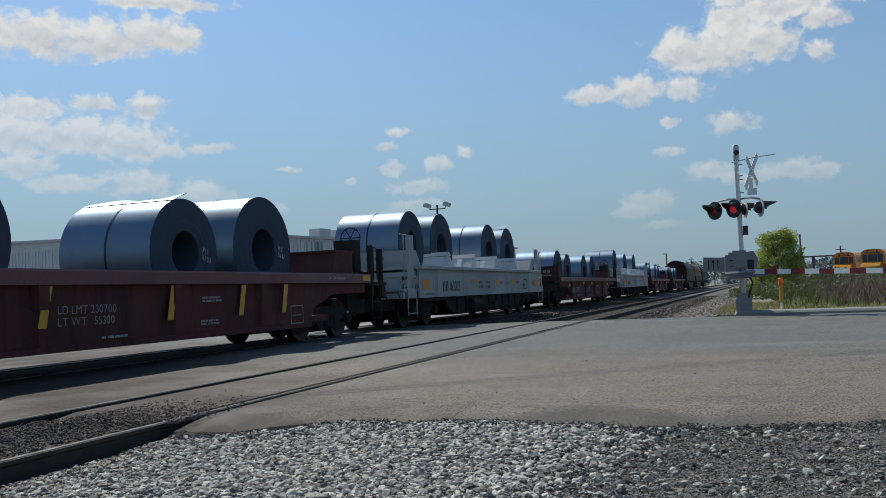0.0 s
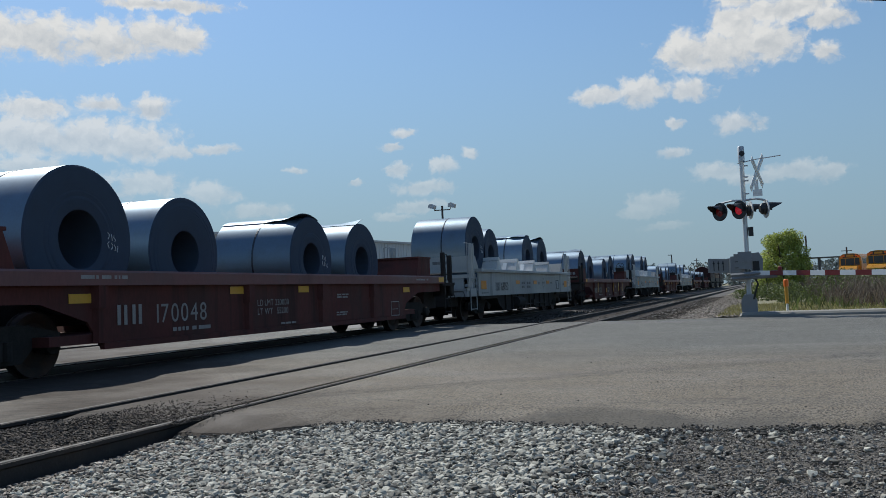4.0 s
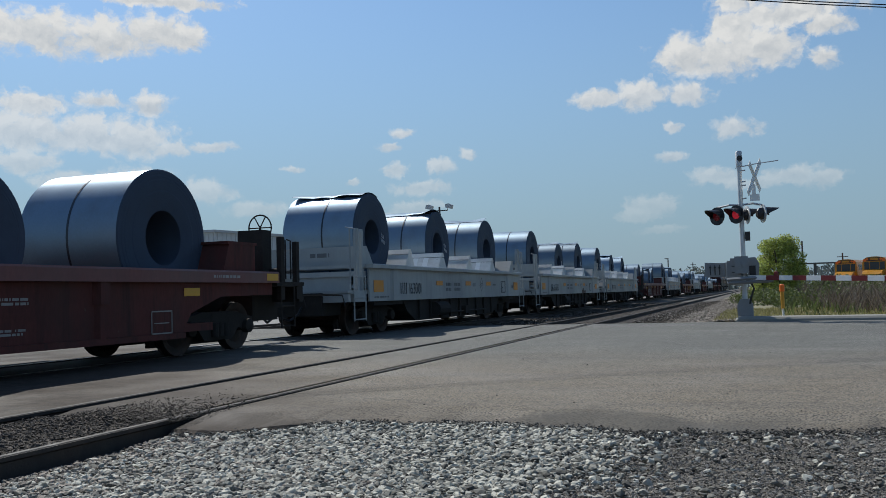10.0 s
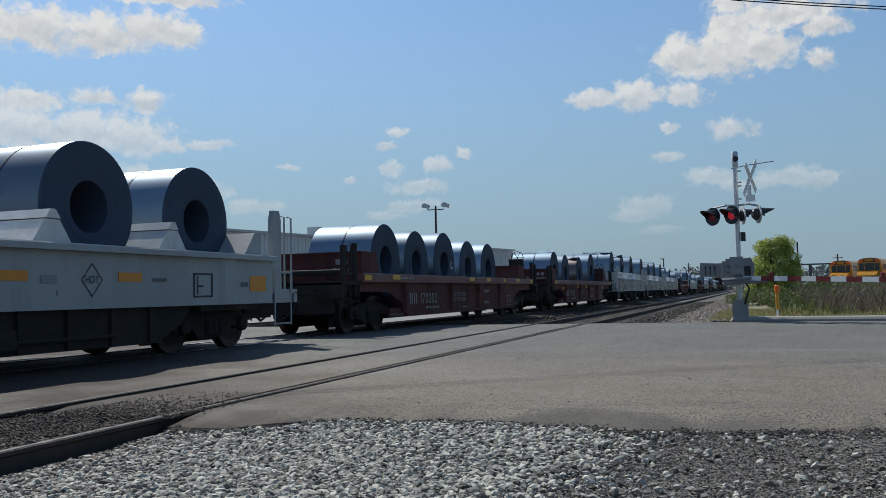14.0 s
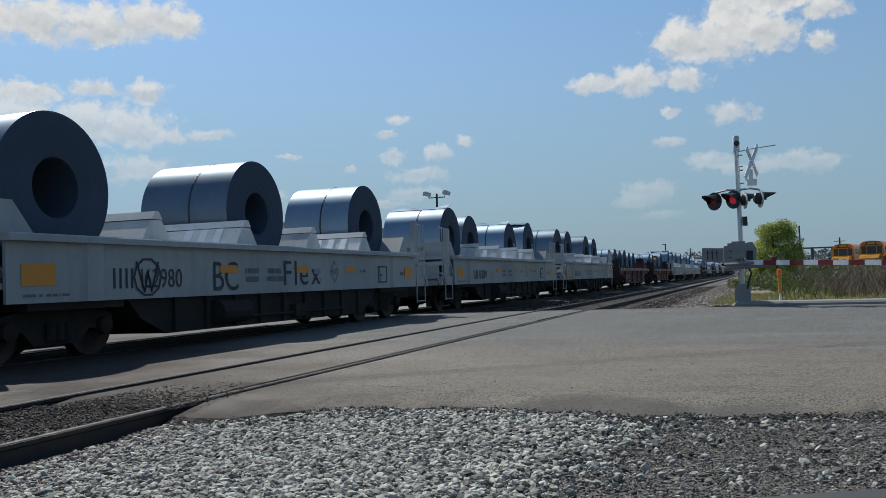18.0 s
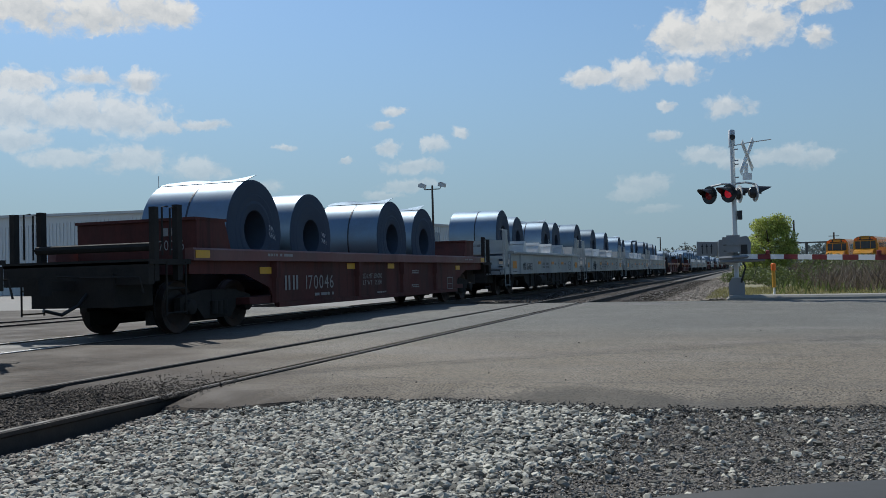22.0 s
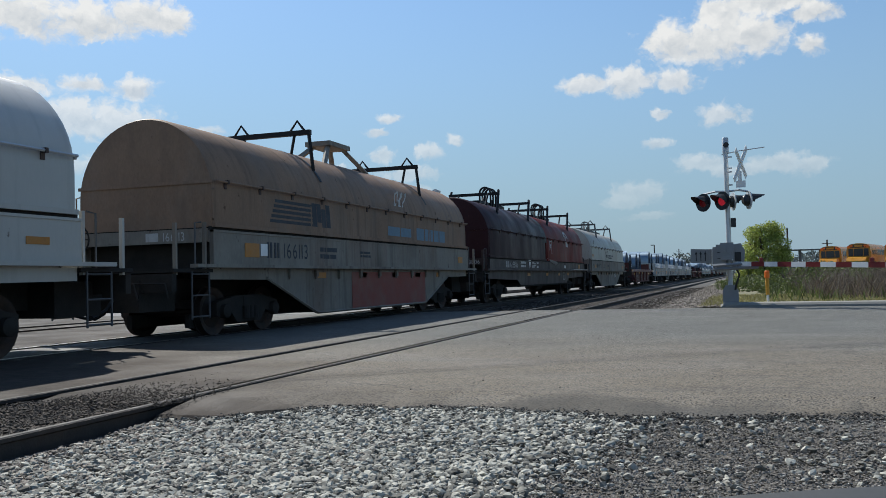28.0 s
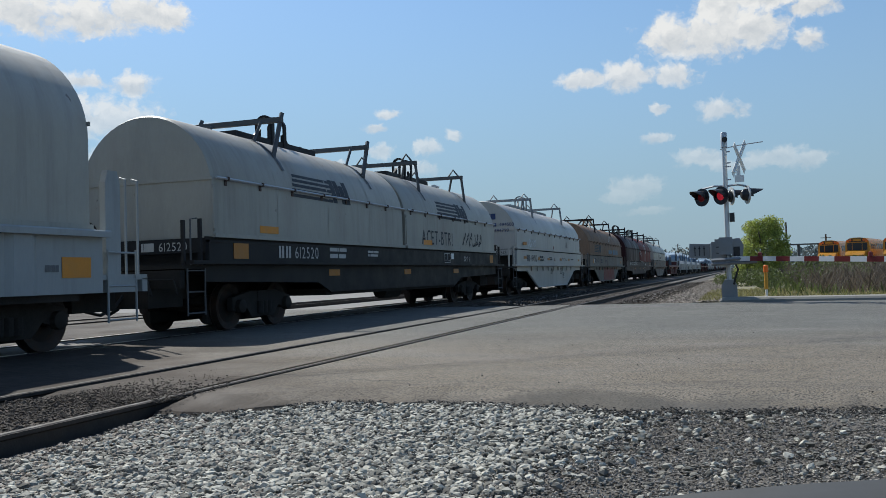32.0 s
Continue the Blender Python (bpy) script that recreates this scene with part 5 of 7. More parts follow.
def stack_frame(shell, y, mat, style="pole", lean=0.0):
    """Stacking bracket: legs on both flanks of the ridge, a crossbar between them, a peaked guide over its ends."""
    z = 4.30
    if style == "pole":
        for s in (-1, 1):
            bm = bmesh.new()
            rod(bm, [(1.06 * s, y, 3.42), (0.98 * s, y + lean, z + 0.14)], 0.055, 4)
            part("stack_leg", bm, mat, shell)
            bm = bmesh.new()
            rod(bm, [(0.60 * s, y, 3.76), (0.60 * s, y + lean * 0.6, z - 0.05)], 0.04, 4)
            part("stack_leg", bm, mat, shell)
    else:
        for s in (-1, 1):
            for (xa, za), (xb, zb), w in (((1.10, 3.40), (1.0, z), 0.045), ((0.55, 3.80), (0.66, z), 0.038)):
                bm = bmesh.new()
                rod(bm, [(xa * s, y, za), (xb * s, y, zb)], w, 4)
                part("stack_leg", bm, mat, shell)
            bm = bmesh.new()
            rod(bm, [(0.52 * s, y, z), (0.72 * s, y, z + 0.26), (0.92 * s, y, z)], 0.032, 4)
            part("stack_guide", bm, mat, shell)
    bm = bmesh.new()
    box(bm, -1.05, 1.05, y + lean * 0.8 - 0.05, y + lean * 0.8 + 0.05, z - 0.07, z + 0.04)
    part("stack_crossbar", bm, mat, shell)
    # saddle band under the feet
    bm = bmesh.new()
    arc = np.linspace(0.45, math.pi - 0.45, 19)
    a = [bm.verts.new((1.432 * math.cos(q), y - 0.06, 2.52 + 1.432 * math.sin(q))) for q in arc]
    b = [bm.verts.new((1.432 * math.cos(q), y + 0.06, 2.52 + 1.432 * math.sin(q))) for q in arc]
    for i in range(len(arc) - 1):
        bm.faces.new((a[i], a[i + 1], b[i + 1], b[i]))
    part("saddle_band", bm, mat, shell, smooth=True)


def brand_stripes(shell, y, z, length, height, mat):
    """Stylised emblem: tapering horizontal stripes ending in a block of slanted strokes, laid on the hood's curve."""
    bm = bmesh.new()
    radius, shoulder = 1.424, 2.52

    def lay(y0, y1, v0, v1, slant=0.0):
        for k in range(3):
            a, b = v0 + (v1 - v0) * k / 3, v0 + (v1 - v0) * (k + 1) / 3

            def at(v, yy):
                w = z + v - shoulder
                if w <= 0:
                    return (radius, yy, z + v)
                ang = min(1.3, w / radius)
                return (radius * math.cos(ang), yy, shoulder + radius * math.sin(ang))
            bm.faces.new([bm.verts.new(at(v, yy)) for v, yy in ((a, y0 + slant * a), (a, y1 + slant * a), (b, y1 + slant * b), (b, y0 + slant * b))])
    step = height / 5
    for k in range(5):
        lay(y + 0.05 * k, y + 0.66 * length, k * step, k * step + 0.62 * step)
    w = length * 0.075
    for i, dy in enumerate((0.67, 0.75, 0.83, 0.91)):
        lay(y + dy * length, y + dy * length + w, 0.0 if i != 1 else 0.2 * height, height if i != 2 else 0.8 * height, -0.12)
    part("emblem", bm, mat, shell, "striped railway emblem")


def covered_car(label, hoods, half, sill_mat, belly_mat, number="", number_mat=None, deep=True, trucks=5.6, hood_end=0.0):
    """Coil car under removable hoods."""
    car = thing("covered_coil_car", label, "coil car", "covered coil cars")
    for y in (-trucks, trucks):
        truck(car, y)
    body = half - (1.1 if deep else 0.75)
    base = 1.93 if deep else 1.69
    for s in (1, -1):
        bm = bmesh.new()
        box(bm, *sorted((1.38 * s, 1.46 * s)), -body, body, 1.28, base - 0.05)
        sill = part("side_sill", bm, sill_mat, car)
        bm = bmesh.new()
        box(bm, *sorted((1.40 * s, 1.56 * s)), -body - 0.6, body + 0.6, 1.22, 1.28)
        part("sill_flange", bm, sill_mat, sill)
        bm = bmesh.new()
        box(bm, *sorted((1.39 * s, 1.475 * s)), -body, body, base - 0.09, base - 0.05)
        part("sill_lip", bm, sill_mat, sill)
        # added dark strip: the shade of the gap between hood and sill
        bm = bmesh.new()
        box(bm, *sorted((1.36 * s, 1.40 * s)), -body, body, base - 0.05, base + 0.01)
        part("gasket", bm, UNDER, sill)
        bm = bmesh.new()
        if deep:
            low = trucks - 2.2
            prism(bm, [(-body, 1.22), (body, 1.22), (body, 1.02), (trucks - 0.2, 1.0), (low, 0.26), (-low, 0.26), (-trucks + 0.2, 1.0), (-body, 1.02)], "x", *sorted((1.34 * s, 1.38 * s)))
        else:
            low = trucks - 2.4
            prism(bm, [(-body, 1.22), (body, 1.22), (body, 0.92), (low + 0.6, 0.84), (low, 0.62), (-low, 0.62), (-low - 0.6, 0.84), (-body, 0.92)], "x", *sorted((1.34 * s, 1.38 * s)))
        belly = part("side", bm, belly_mat, car)
        if deep:
            bm = bmesh.new()
            for w in (-1, 1):
                rod(bm, [(1.39 * s, w * (trucks - 0.1), 1.03), (1.39 * s, w * low, 0.28)], 0.03, 4)
            rod(bm, [(1.39 * s, -low, 0.28), (1.39 * s, low, 0.28)], 0.03, 4)
            part("side_rim", bm, belly_mat, belly)
            for y in np.linspace(-low - 1.2, low + 1.2, 9):
                bm = bmesh.new()
                box(bm, *sorted((1.38 * s, 1.44 * s)), y - 0.06, y + 0.06, 1.05, 1.20)
                box(bm, *sorted((1.38 * s, 1.42 * s)), y - 0.03, y + 0.03, 1.00, 1.05)
                part("tie_down", bm, belly_mat, belly)
    bm = bmesh.new()
    box(bm, -1.34, 1.34, -body, body, 1.05, 1.25)
    part("floor", bm, UNDER, car)
    bm = bmesh.new()
    box(bm, -0.32, 0.32, -half, half, 0.62, 1.05)
    part("centre_sill", bm, UNDER, car)
    bm = bmesh.new()
    box(bm, -1.3, 1.3, -trucks + 2.3, trucks - 2.3, 0.28 if deep else 0.55, 0.7)
    part("underframe", bm, UNDER, car)
    bm = bmesh.new()
    lathe(bm, [(0.0, -0.6), (0.2, -0.6), (0.2, 0.5), (0.0, 0.5)], "y", 12, (0.9, 0, 0.55))
    part("air_reservoir", bm, UNDER, car)
    for s in (-1, 1):
        bm = bmesh.new()
        box(bm, -1.44, 1.44, *sorted((body * s, half * s)), 1.14, 1.20)
        box(bm, -1.40, 1.40, *sorted(((half - 0.12) * s, half * s)), 0.82, 1.12)
        part("end_platform", bm, UNDER, car)
        # recess under the hood end: its shade is put into the sheet's colour
        bm = bmesh.new()
        box(bm, -1.38, 1.38, *sorted(((body - 0.35) * s, (body - 0.30) * s)), 1.20, base + 0.05)
        part("end_sheet", bm, UNDER, car)
        bm = bmesh.new()
        box(bm, -1.30, 1.36, *sorted(((body - 0.06) * s, (body - 0.02) * s)), base - 0.26, base - 0.02)
        part("number_board", bm, sill_mat, car)
        for x in (-1.36, 1.36):
            for y0, y1, z1 in ((body + 0.10, body + 0.15, 2.0), (half - 0.17, half - 0.12, 1.95)):
                bm = bmesh.new()
                box(bm, x - 0.03, x + 0.03, *sorted((y0 * s, y1 * s)), 1.1, z1)
                part("post", bm, sill_mat, car)
            grab_iron(car, [(x, (body + 0.4) * s, 1.15), (x, (body + 0.4) * s, 1.98), (x, (body + 0.22) * s, 2.0)], STACK_STEEL)
            ladder(car, x * 1.06, (body + 0.12) * s, (body + 0.62) * s, 0.36, 1.15, 3, STACK_STEEL)
        if number and s < 0:
            bm = bmesh.new()
            y = -body + 0.016
            lettering(bm, number, 0.42, y, base - 0.22, 0.15, facing="y", squeeze=0.9, gap=0.2)
            bars(bm, 0.05, y, base - 0.22, 0.28, 0.15, breaks=2, facing="y")
            part("end_number", bm, number_mat, car)
    coupled_ends(car, half)
    brake_wheel(car, -0.7, -half + 0.25, 1.75)
    shells = [hood(car, *h, base=base) for h in hoods]
    return car, shells


def sill_marks(car, number, number_y, mat, size=0.30, z=1.25, seed=1, x=1.465, reflectors=(), load="", light=""):
    bm = bmesh.new()
    for dy in (0.66, 0.54, 0.38, 0.26):
        box(bm, x, x + 0.003, number_y - dy, number_y - dy + 0.075, z, z + size)
    w = lettering(bm, number, x + 0.002, number_y, z, size, squeeze=0.95, gap=0.26)
    if not load:
        bars(bm, x + 0.002, number_y + w + 0.5, z + 0.02, 0.9, 0.24, 2, 3, seed=seed)
    bars(bm, x + 0.002, number_y + w + 2.6, z + 0.08, 0.7, 0.14, 2, 3, seed=seed + 1)
    if load:
        lettering(bm, "LD LMT " + load, x + 0.002, number_y + w + 0.7, z + 0.15, 0.085, squeeze=1.0, gap=0.16)
        lettering(bm, "LT WT  " + light, x + 0.002, number_y + w + 0.7, z + 0.02, 0.085, squeeze=1.0, gap=0.16)
    part("car_number", bm, mat, car)
    for y, zz, w2, h2 in reflectors:
        plate("reflector", car, x if zz > 1.25 else 1.382, y, y + w2, zz, zz + h2, AMBER, "faded orange reflector strip")


def scribble(car, x, y, z, width, height, mat, seed, strokes=5, label="black spray paint scrawl"):
    """A sprayed or chalked scrawl of looping strokes."""
    r = random.Random(seed)
    bm = bmesh.new()
    step = width / strokes
    for k in range(strokes):
        cx = y + step * (k + 0.5)
        turn = r.uniform(0, 6)
        pts = [(x, cx + step * 0.5 * math.sin(turn + q * r.uniform(0.8, 1.3)), z + height * (0.5 + 0.5 * math.cos(turn * 0.7 + q))) for q in np.linspace(0, r.uniform(3.5, 6.5), 12)]
        rod(bm, pts, 0.022 * height / 0.4 + 0.004, 4)
    for v in bm.verts:
        v.co.x = x + (v.co.x - x) * 0.12
    return part("graffiti", bm, mat, car, label)


def outline_panel(car, x, y0, y1, z0, z1, frame_mat, fill_mat=None, name="inspection_panel"):
    """A ruled inspection stencil."""
    if fill_mat:
        plate(name, car, x - 0.004, y0, y1, z0, z1, fill_mat)
        x += 0.004
    bm = bmesh.new()
    for a, b, c, d in ((y0, y0 + 0.02, z0, z1), (y1 - 0.02, y1, z0, z1), (y0, y1, z0, z0 + 0.02), (y0, y1, z1 - 0.02, z1), ((y0 + y1) / 2, (y0 + y1) / 2 + 0.015, z0 + 0.1, z1), (y0, y1, z0 + 0.08, z0 + 0.095)):
        box(bm, x, x + 0.004, a, b, c, d)
    part(name + "_ruling", bm, frame_mat, car)


def triangle(car, x, y, z, size, mat, down=False):
    bm = bmesh.new()
    k = -1 if down else 1
    prism(bm, [(y - size / 2, z), (y + size / 2, z), (y, z + k * size * 0.9)], "x", x, x + 0.004)
    part("jacking_mark", bm, mat, car)


def coil(radius, width=1.72, tail=0, rusty=False, chalk=0, eye=0.40, strap_at=0.12, face=0.0):
    """A steel coil lying across the car: wound ring with an eye, steel strap, sometimes a sprung outer wrap."""
    ob = thing("steel_coil", "dark blue-grey hot rolled steel coil lying across a trough" if not rusty else "rust-tinted grey steel coil lying across a trough", "steel coil", "steel coils")
    h = width / 2
    bm = bmesh.new()
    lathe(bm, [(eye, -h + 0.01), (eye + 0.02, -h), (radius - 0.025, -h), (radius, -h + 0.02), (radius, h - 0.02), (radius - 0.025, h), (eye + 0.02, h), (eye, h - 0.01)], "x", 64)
    me = mesh_of("wound_ring", bm, COIL_RUSTY if rusty else COIL, SHADED_COIL_END, smooth=True)
    # end faces and eye bore take the shade-darkened end colour
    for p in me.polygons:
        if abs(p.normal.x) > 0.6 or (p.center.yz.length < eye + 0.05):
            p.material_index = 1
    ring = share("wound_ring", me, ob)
    # lap edges: fine rings standing proud of the near face
    rnd = random.Random(int(radius * 1000) + tail * 7 + chalk)
    bm = bmesh.new()
    for _ in range(3):
        r = rnd.uniform(eye + 0.08, radius - 0.08)
        d = rnd.uniform(0.001, 0.0025)
        lathe(bm, [(r, h - 0.005), (r, h + d), (r + rnd.uniform(0.01, 0.04), h + d), (r + 0.05, h - 0.005)], "x", 48)
    lap = part("lap_edges", bm, SHADED_COIL_END, ob, smooth=True)
    bm = bmesh.new()
    for x in (strap_at,):
        lathe(bm, [(radius + 0.001, x - 0.022), (radius + 0.006, x - 0.018), (radius + 0.006, x + 0.018), (radius + 0.001, x + 0.022)], "x", 64)
    part("strap", bm, STRAP, ob, "dark steel strapping band")
    if tail:
        # the end of the outer wrap, sprung up off the ring along the top
        bm = bmesh.new()
        # the free edge lies on the camera's side of the crown (tail > 0) or just over it
        a0, a1 = (math.radians(70), math.radians(118)) if tail > 0 else (math.radians(110), math.radians(86))
        spring = 0.10 if abs(tail) == 1 else 0.16
        nu, nv = 14, 12
        top, low = [], []
        for i in range(nu + 1):
            u = -h + width * i / nu
            held = math.exp(-((u - strap_at) / 0.16) ** 2)
            curl = max(0.0, u / h) if abs(tail) == 2 else 0.35 + 0.65 * abs(u) / h
            bulge = (0.25 + 0.75 * abs(math.sin(2.3 * u + tail))) * (1 - 0.92 * held) * curl
            row_t, row_l = [], []
            for j in range(nv + 1):
                f = j / nv
                a = a0 + (a1 - a0) * f
                lift = 0.012 + (0.008 + spring * bulge) * f ** 1.8
                row_t.append(bm.verts.new((u * 1.002, (radius + lift) * math.cos(a), (radius + lift) * math.sin(a))))
                row_l.append(bm.verts.new((u, (radius + lift - 0.012) * math.cos(a), (radius + lift - 0.012) * math.sin(a))))
            top.append(row_t)
            low.append(row_l)
        for i in range(nu):
            for j in range(nv):
                bm.faces.new((top[i][j], top[i + 1][j], top[i + 1][j + 1], top[i][j + 1]))
                bm.faces.new((low[i][j], low[i][j + 1], low[i + 1][j + 1], low[i + 1][j]))
        for i in range(nu):
            bm.faces.new((top[i][nv], top[i + 1][nv], low[i + 1][nv], low[i][nv]))
        for j in range(nv):
            bm.faces.new((top[0][j], top[0][j + 1], low[0][j + 1], low[0][j]))
            bm.faces.new((top[nu][j], top[nu][j + 1], low[nu][j + 1], low[nu][j]))
        part("outer_wrap", bm, COIL_RUSTY if rusty else COIL, ob, "sprung loose end of the outer wrap", smooth=True)
    if chalk:
        bm = bmesh.new()
        r2 = random.Random(chalk)
        for row in range(2):
            y = radius * 0.52
            for k in range(3 + row):
                yy, zz = y + 0.07 * k, 0.08 - 0.14 * row - 0.02 * k
                pts = [(h + 0.003, yy + r2.uniform(-0.02, 0.03), zz + dz) for dz in (0.05, 0.02, -0.02, -0.05)]
                rod(bm, pts, 0.007, 4)
        part("chalk_mark", bm, CHALK, ob, "white chalk scribble")
    return ob

# ---- things beside the track ----
def crossing_signal():
    s = thing("crossing_signal", "silver railway crossing signal with red lamps, crossbuck and lowered gate", "crossing signal", at=(-0.36, 24.75, 0))
    bm = bmesh.new()
    lathe(bm, [(0.0, 0.55), (0.065, 0.55), (0.062, 4.20), (0.0, 4.20)], "z", 14)
    part("mast", bm, ALUMINIUM, s, smooth=True)
    bm = bmesh.new()
    lathe(bm, [(0.0, 4.12), (0.085, 4.12), (0.085, 4.50), (0.07, 4.53), (0.0, 4.53)], "z", 12)
    bell = part("bell_housing", bm, GALVANISED, s, smooth=True)
    bm = bmesh.new()
    lathe(bm, [(0.0, 0.02), (0.075, 0.02), (0.06, 0.06), (0.0, 0.07)], "y", 14, (0.02, -0.15, 4.32))
    part("bell_mouth", bm, SIGNAL_BLACK, bell)
    bm = bmesh.new()
    prism(bm, [(-0.20, 0.0), (0.20, 0.0), (0.20, 0.42), (0.12, 0.58), (-0.12, 0.58), (-0.20, 0.42)], "y", -0.2, 0.2)
    box(bm, -0.25, 0.25, -0.25, 0.25, -0.30, 0.07)
    part("junction_box_base", bm, UNDERGREY, s)
    # lamps: one pair towards the near left, one pair away
    arm = bmesh.new()
    face = Vector((-0.62, -0.78, 0)).normalized()
    side = Vector((0.78, -0.62, 0)).normalized()
    rod(arm, [(-0.62, 0.18, 3.05), (-0.3, 0.05, 3.10), (0, 0, 3.08), (0.3, -0.08, 3.10), (0.52, -0.06, 3.05)], 0.03)
    part("lamp_crossarm", arm, GALVANISED, s)
    for k, (cx, cy, way, lens) in enumerate(((-0.62, 0.10, 1, RED_DIM), (-0.12, -0.20, 1, RED_LIT), (0.14, 0.16, -1, RED_LENS), (0.54, -0.06, -1, RED_LENS))):
        away = Vector((0.94, 0.34, 0))
        head = bpy.data.objects.new("signal_lamp", None)
        scene.collection.objects.link(head)
        head.parent = s
        turn = math.degrees(math.atan2(*(face if way > 0 else away).yx))
        head.matrix_basis = pose(cx, cy, 2.82, 0, 0, turn)
        bm = bmesh.new()
        lathe(bm, [(0.0, -0.01), (0.245, -0.01), (0.245, 0.015), (0.0, 0.015)], "x", 28)
        part("target_disc", bm, SIGNAL_BLACK if way > 0 else ALUMINIUM, head)
        bm = bmesh.new()
        lathe(bm, [(0.0, -0.16), (0.09, -0.16), (0.15, -0.10), (0.155, 0.0), (0.0, 0.0)], "x", 20)
        part("lamp_back", bm, SIGNAL_BLACK, head, smooth=True)
        bm = bmesh.new()
        lathe(bm, [(0.0, 0.016), (0.125, 0.016), (0.11, 0.035), (0.0, 0.05)], "x", 20)
        part("lens", bm, lens, head, "red lens", smooth=True)
        bm = bmesh.new()
        for a0, a1 in zip(np.linspace(-0.25, math.pi + 0.25, 13), np.linspace(-0.25, math.pi + 0.25, 13)[1:]):
            reach = lambda a: 0.44 * max(0.25, math.sin(max(0, min(math.pi, a))) ** 0.7)
            p = [(0.0, 0.17 * math.cos(a0), 0.17 * math.sin(a0)), (0.0, 0.17 * math.cos(a1), 0.17 * math.sin(a1)),
                 (reach(a1), 0.16 * math.cos(a1), 0.16 * math.sin(a1) - 0.02), (reach(a0), 0.16 * math.cos(a0), 0.16 * math.sin(a0) - 0.02)]
            bm.faces.new([bm.verts.new(v) for v in p])
            bm.faces.new([bm.verts.new((v[0], v[1] * 1.05, v[2] * 1.05)) for v in p])
        part("visor", bm, SIGNAL_BLACK, head)
    # crossbuck, seen from its back edge
    for lean, half in ((37, 0.70), (-38, 0.50)):
        bm = bmesh.new()
        box(bm, -0.085, 0.085, -0.006, 0.006, -half, half)
        box(bm, -0.015, 0.015, -0.03, -0.006, 0.08 - half, half - 0.08)
        b = part("crossbuck_blade", bm, SIGN_WHITE, s, "white crossbuck blade")
        b.matrix_basis = pose(0.38, -0.1, 3.80, 0, 0, 70) @ pose(0, 0.012 if lean > 0 else 0, 0, 0, lean * 1.25, 0)
    bm = bmesh.new()
    rod(bm, [(-0.1, 0, 4.08), (0.35, -0.1, 4.14), (0.98, -0.2, 4.18)], 0.014)
    for z in (4.0, 3.7, 3.6, 3.25):
        rod(bm, [(0, 0, z), (0.15, -0.04, z)], 0.02)
    part("bracket", bm, GALVANISED, s)
    bm = bmesh.new()
    box(bm, 0.24, 0.48, -0.13, -0.11, 3.16, 3.34)
    box(bm, 0.29, 0.39, -0.13, -0.11, 3.34, 3.6)
    part("track_count_sign", bm, SIGN_WHITE, s)
    bm = bmesh.new()
    box(bm, 0.07, 0.2, -0.08, 0.05, 2.12, 2.36)
    part("small_box", bm, SIGNAL_BLACK, s)
    # gate mechanism
    bm = bmesh.new()
    box(bm, -0.33, -0.06, -0.25, 0.2, 0.98, 1.66)
    box(bm, -0.42, -0.33, -0.15, 0.1, 1.10, 1.60)
    prism(bm, [(0.08, 1.02), (0.36, 1.02), (0.40, 1.5), (0.3, 1.68), (0.12, 1.66)], "y", -0.16, 0.22)
    part("gate_mechanism", bm, UNDERGREY, s)
    bm = bmesh.new()
    box(bm, -0.22, 0.12, -0.42, -0.30, 1.25, 1.70)
    for x in (-0.14, 0.04):
        lathe(bm, [(0.0, -0.46), (0.08, -0.46), (0.08, -0.40), (0.0, -0.40)], "y", 12, (x, 0, 1.5))
    part("gate_motor_cover", bm, UNDERGREY, s)
    bm = bmesh.new()
    for a, b in (((-0.42, -0.5, 1.0), (0.72, -0.5, 1.04)), ((-0.42, -0.5, 1.10), (0.72, -0.52, 1.14)), ((-0.42, 0.3, 1.04), (0.2, -0.1, 1.06))):
        rod(bm, [a, b], 0.045, 4)
    part("gate_channel", bm, UNDERGREY, s)
    for k, y in enumerate((0.16, 0.24, 0.32)):
        bm = bmesh.new()
        prism(bm, [(-1.02, 1.20), (-0.48, 1.17), (-0.46, 1.55), (-1.0, 1.58 - 0.02 * k)], "y", y, y + 0.07)
        part("counterweight", bm, UNDERGREY, s, "bolted grey steel counterweight plate")
    bm = bmesh.new()
    for x in (-0.86, -0.74, -0.62):
        lathe(bm, [(0.0, 0.11), (0.028, 0.11), (0.028, 0.17), (0.0, 0.17)], "y", 8, (x, 0, 1.44 - 0.03 * (x + 0.74)))
        box(bm, x - 0.012, x + 0.012, 0.145, 0.158, 1.24, 1.50)
    part("counterweight_bolts", bm, SIGNAL_BLACK, s)
    bm = bmesh.new()
    prism(bm, [(-0.52, 1.22), (-0.30, 0.96), (-0.05, 0.90), (0.0, 1.12), (-0.16, 1.30), (-0.34, 1.58), (-0.52, 1.56)], "y", 0.20, 0.28)
    part("counterweight_arm", bm, ALUMINIUM, s)
    bm = bmesh.new()
    for z in (1.12, 1.28, 1.44):
        box(bm, -0.30, -0.02, -0.262, -0.25, z, z + 0.02)
    box(bm, 0.14, 0.30, -0.175, -0.16, 1.15, 1.45)
    part("cover_slots", bm, SIGNAL_BLACK, s)
    bm = bmesh.new()
    rod(bm, [(0.17, -0.2, 1.0), (0.24, -0.22, 0.85), (0.16, -0.22, 0.62), (0.12, -0.2, 0.45)], 0.03)
    rod(bm, [(0.45, -0.3, 1.0), (0.48, -0.3, 0.7), (0.36, -0.3, 0.48)], 0.008)
    part("cable", bm, CABLE, s)
    # arm
    gate = bpy.data.objects.new("gate_arm", None)
    scene.collection.objects.link(gate)
    gate.parent = s
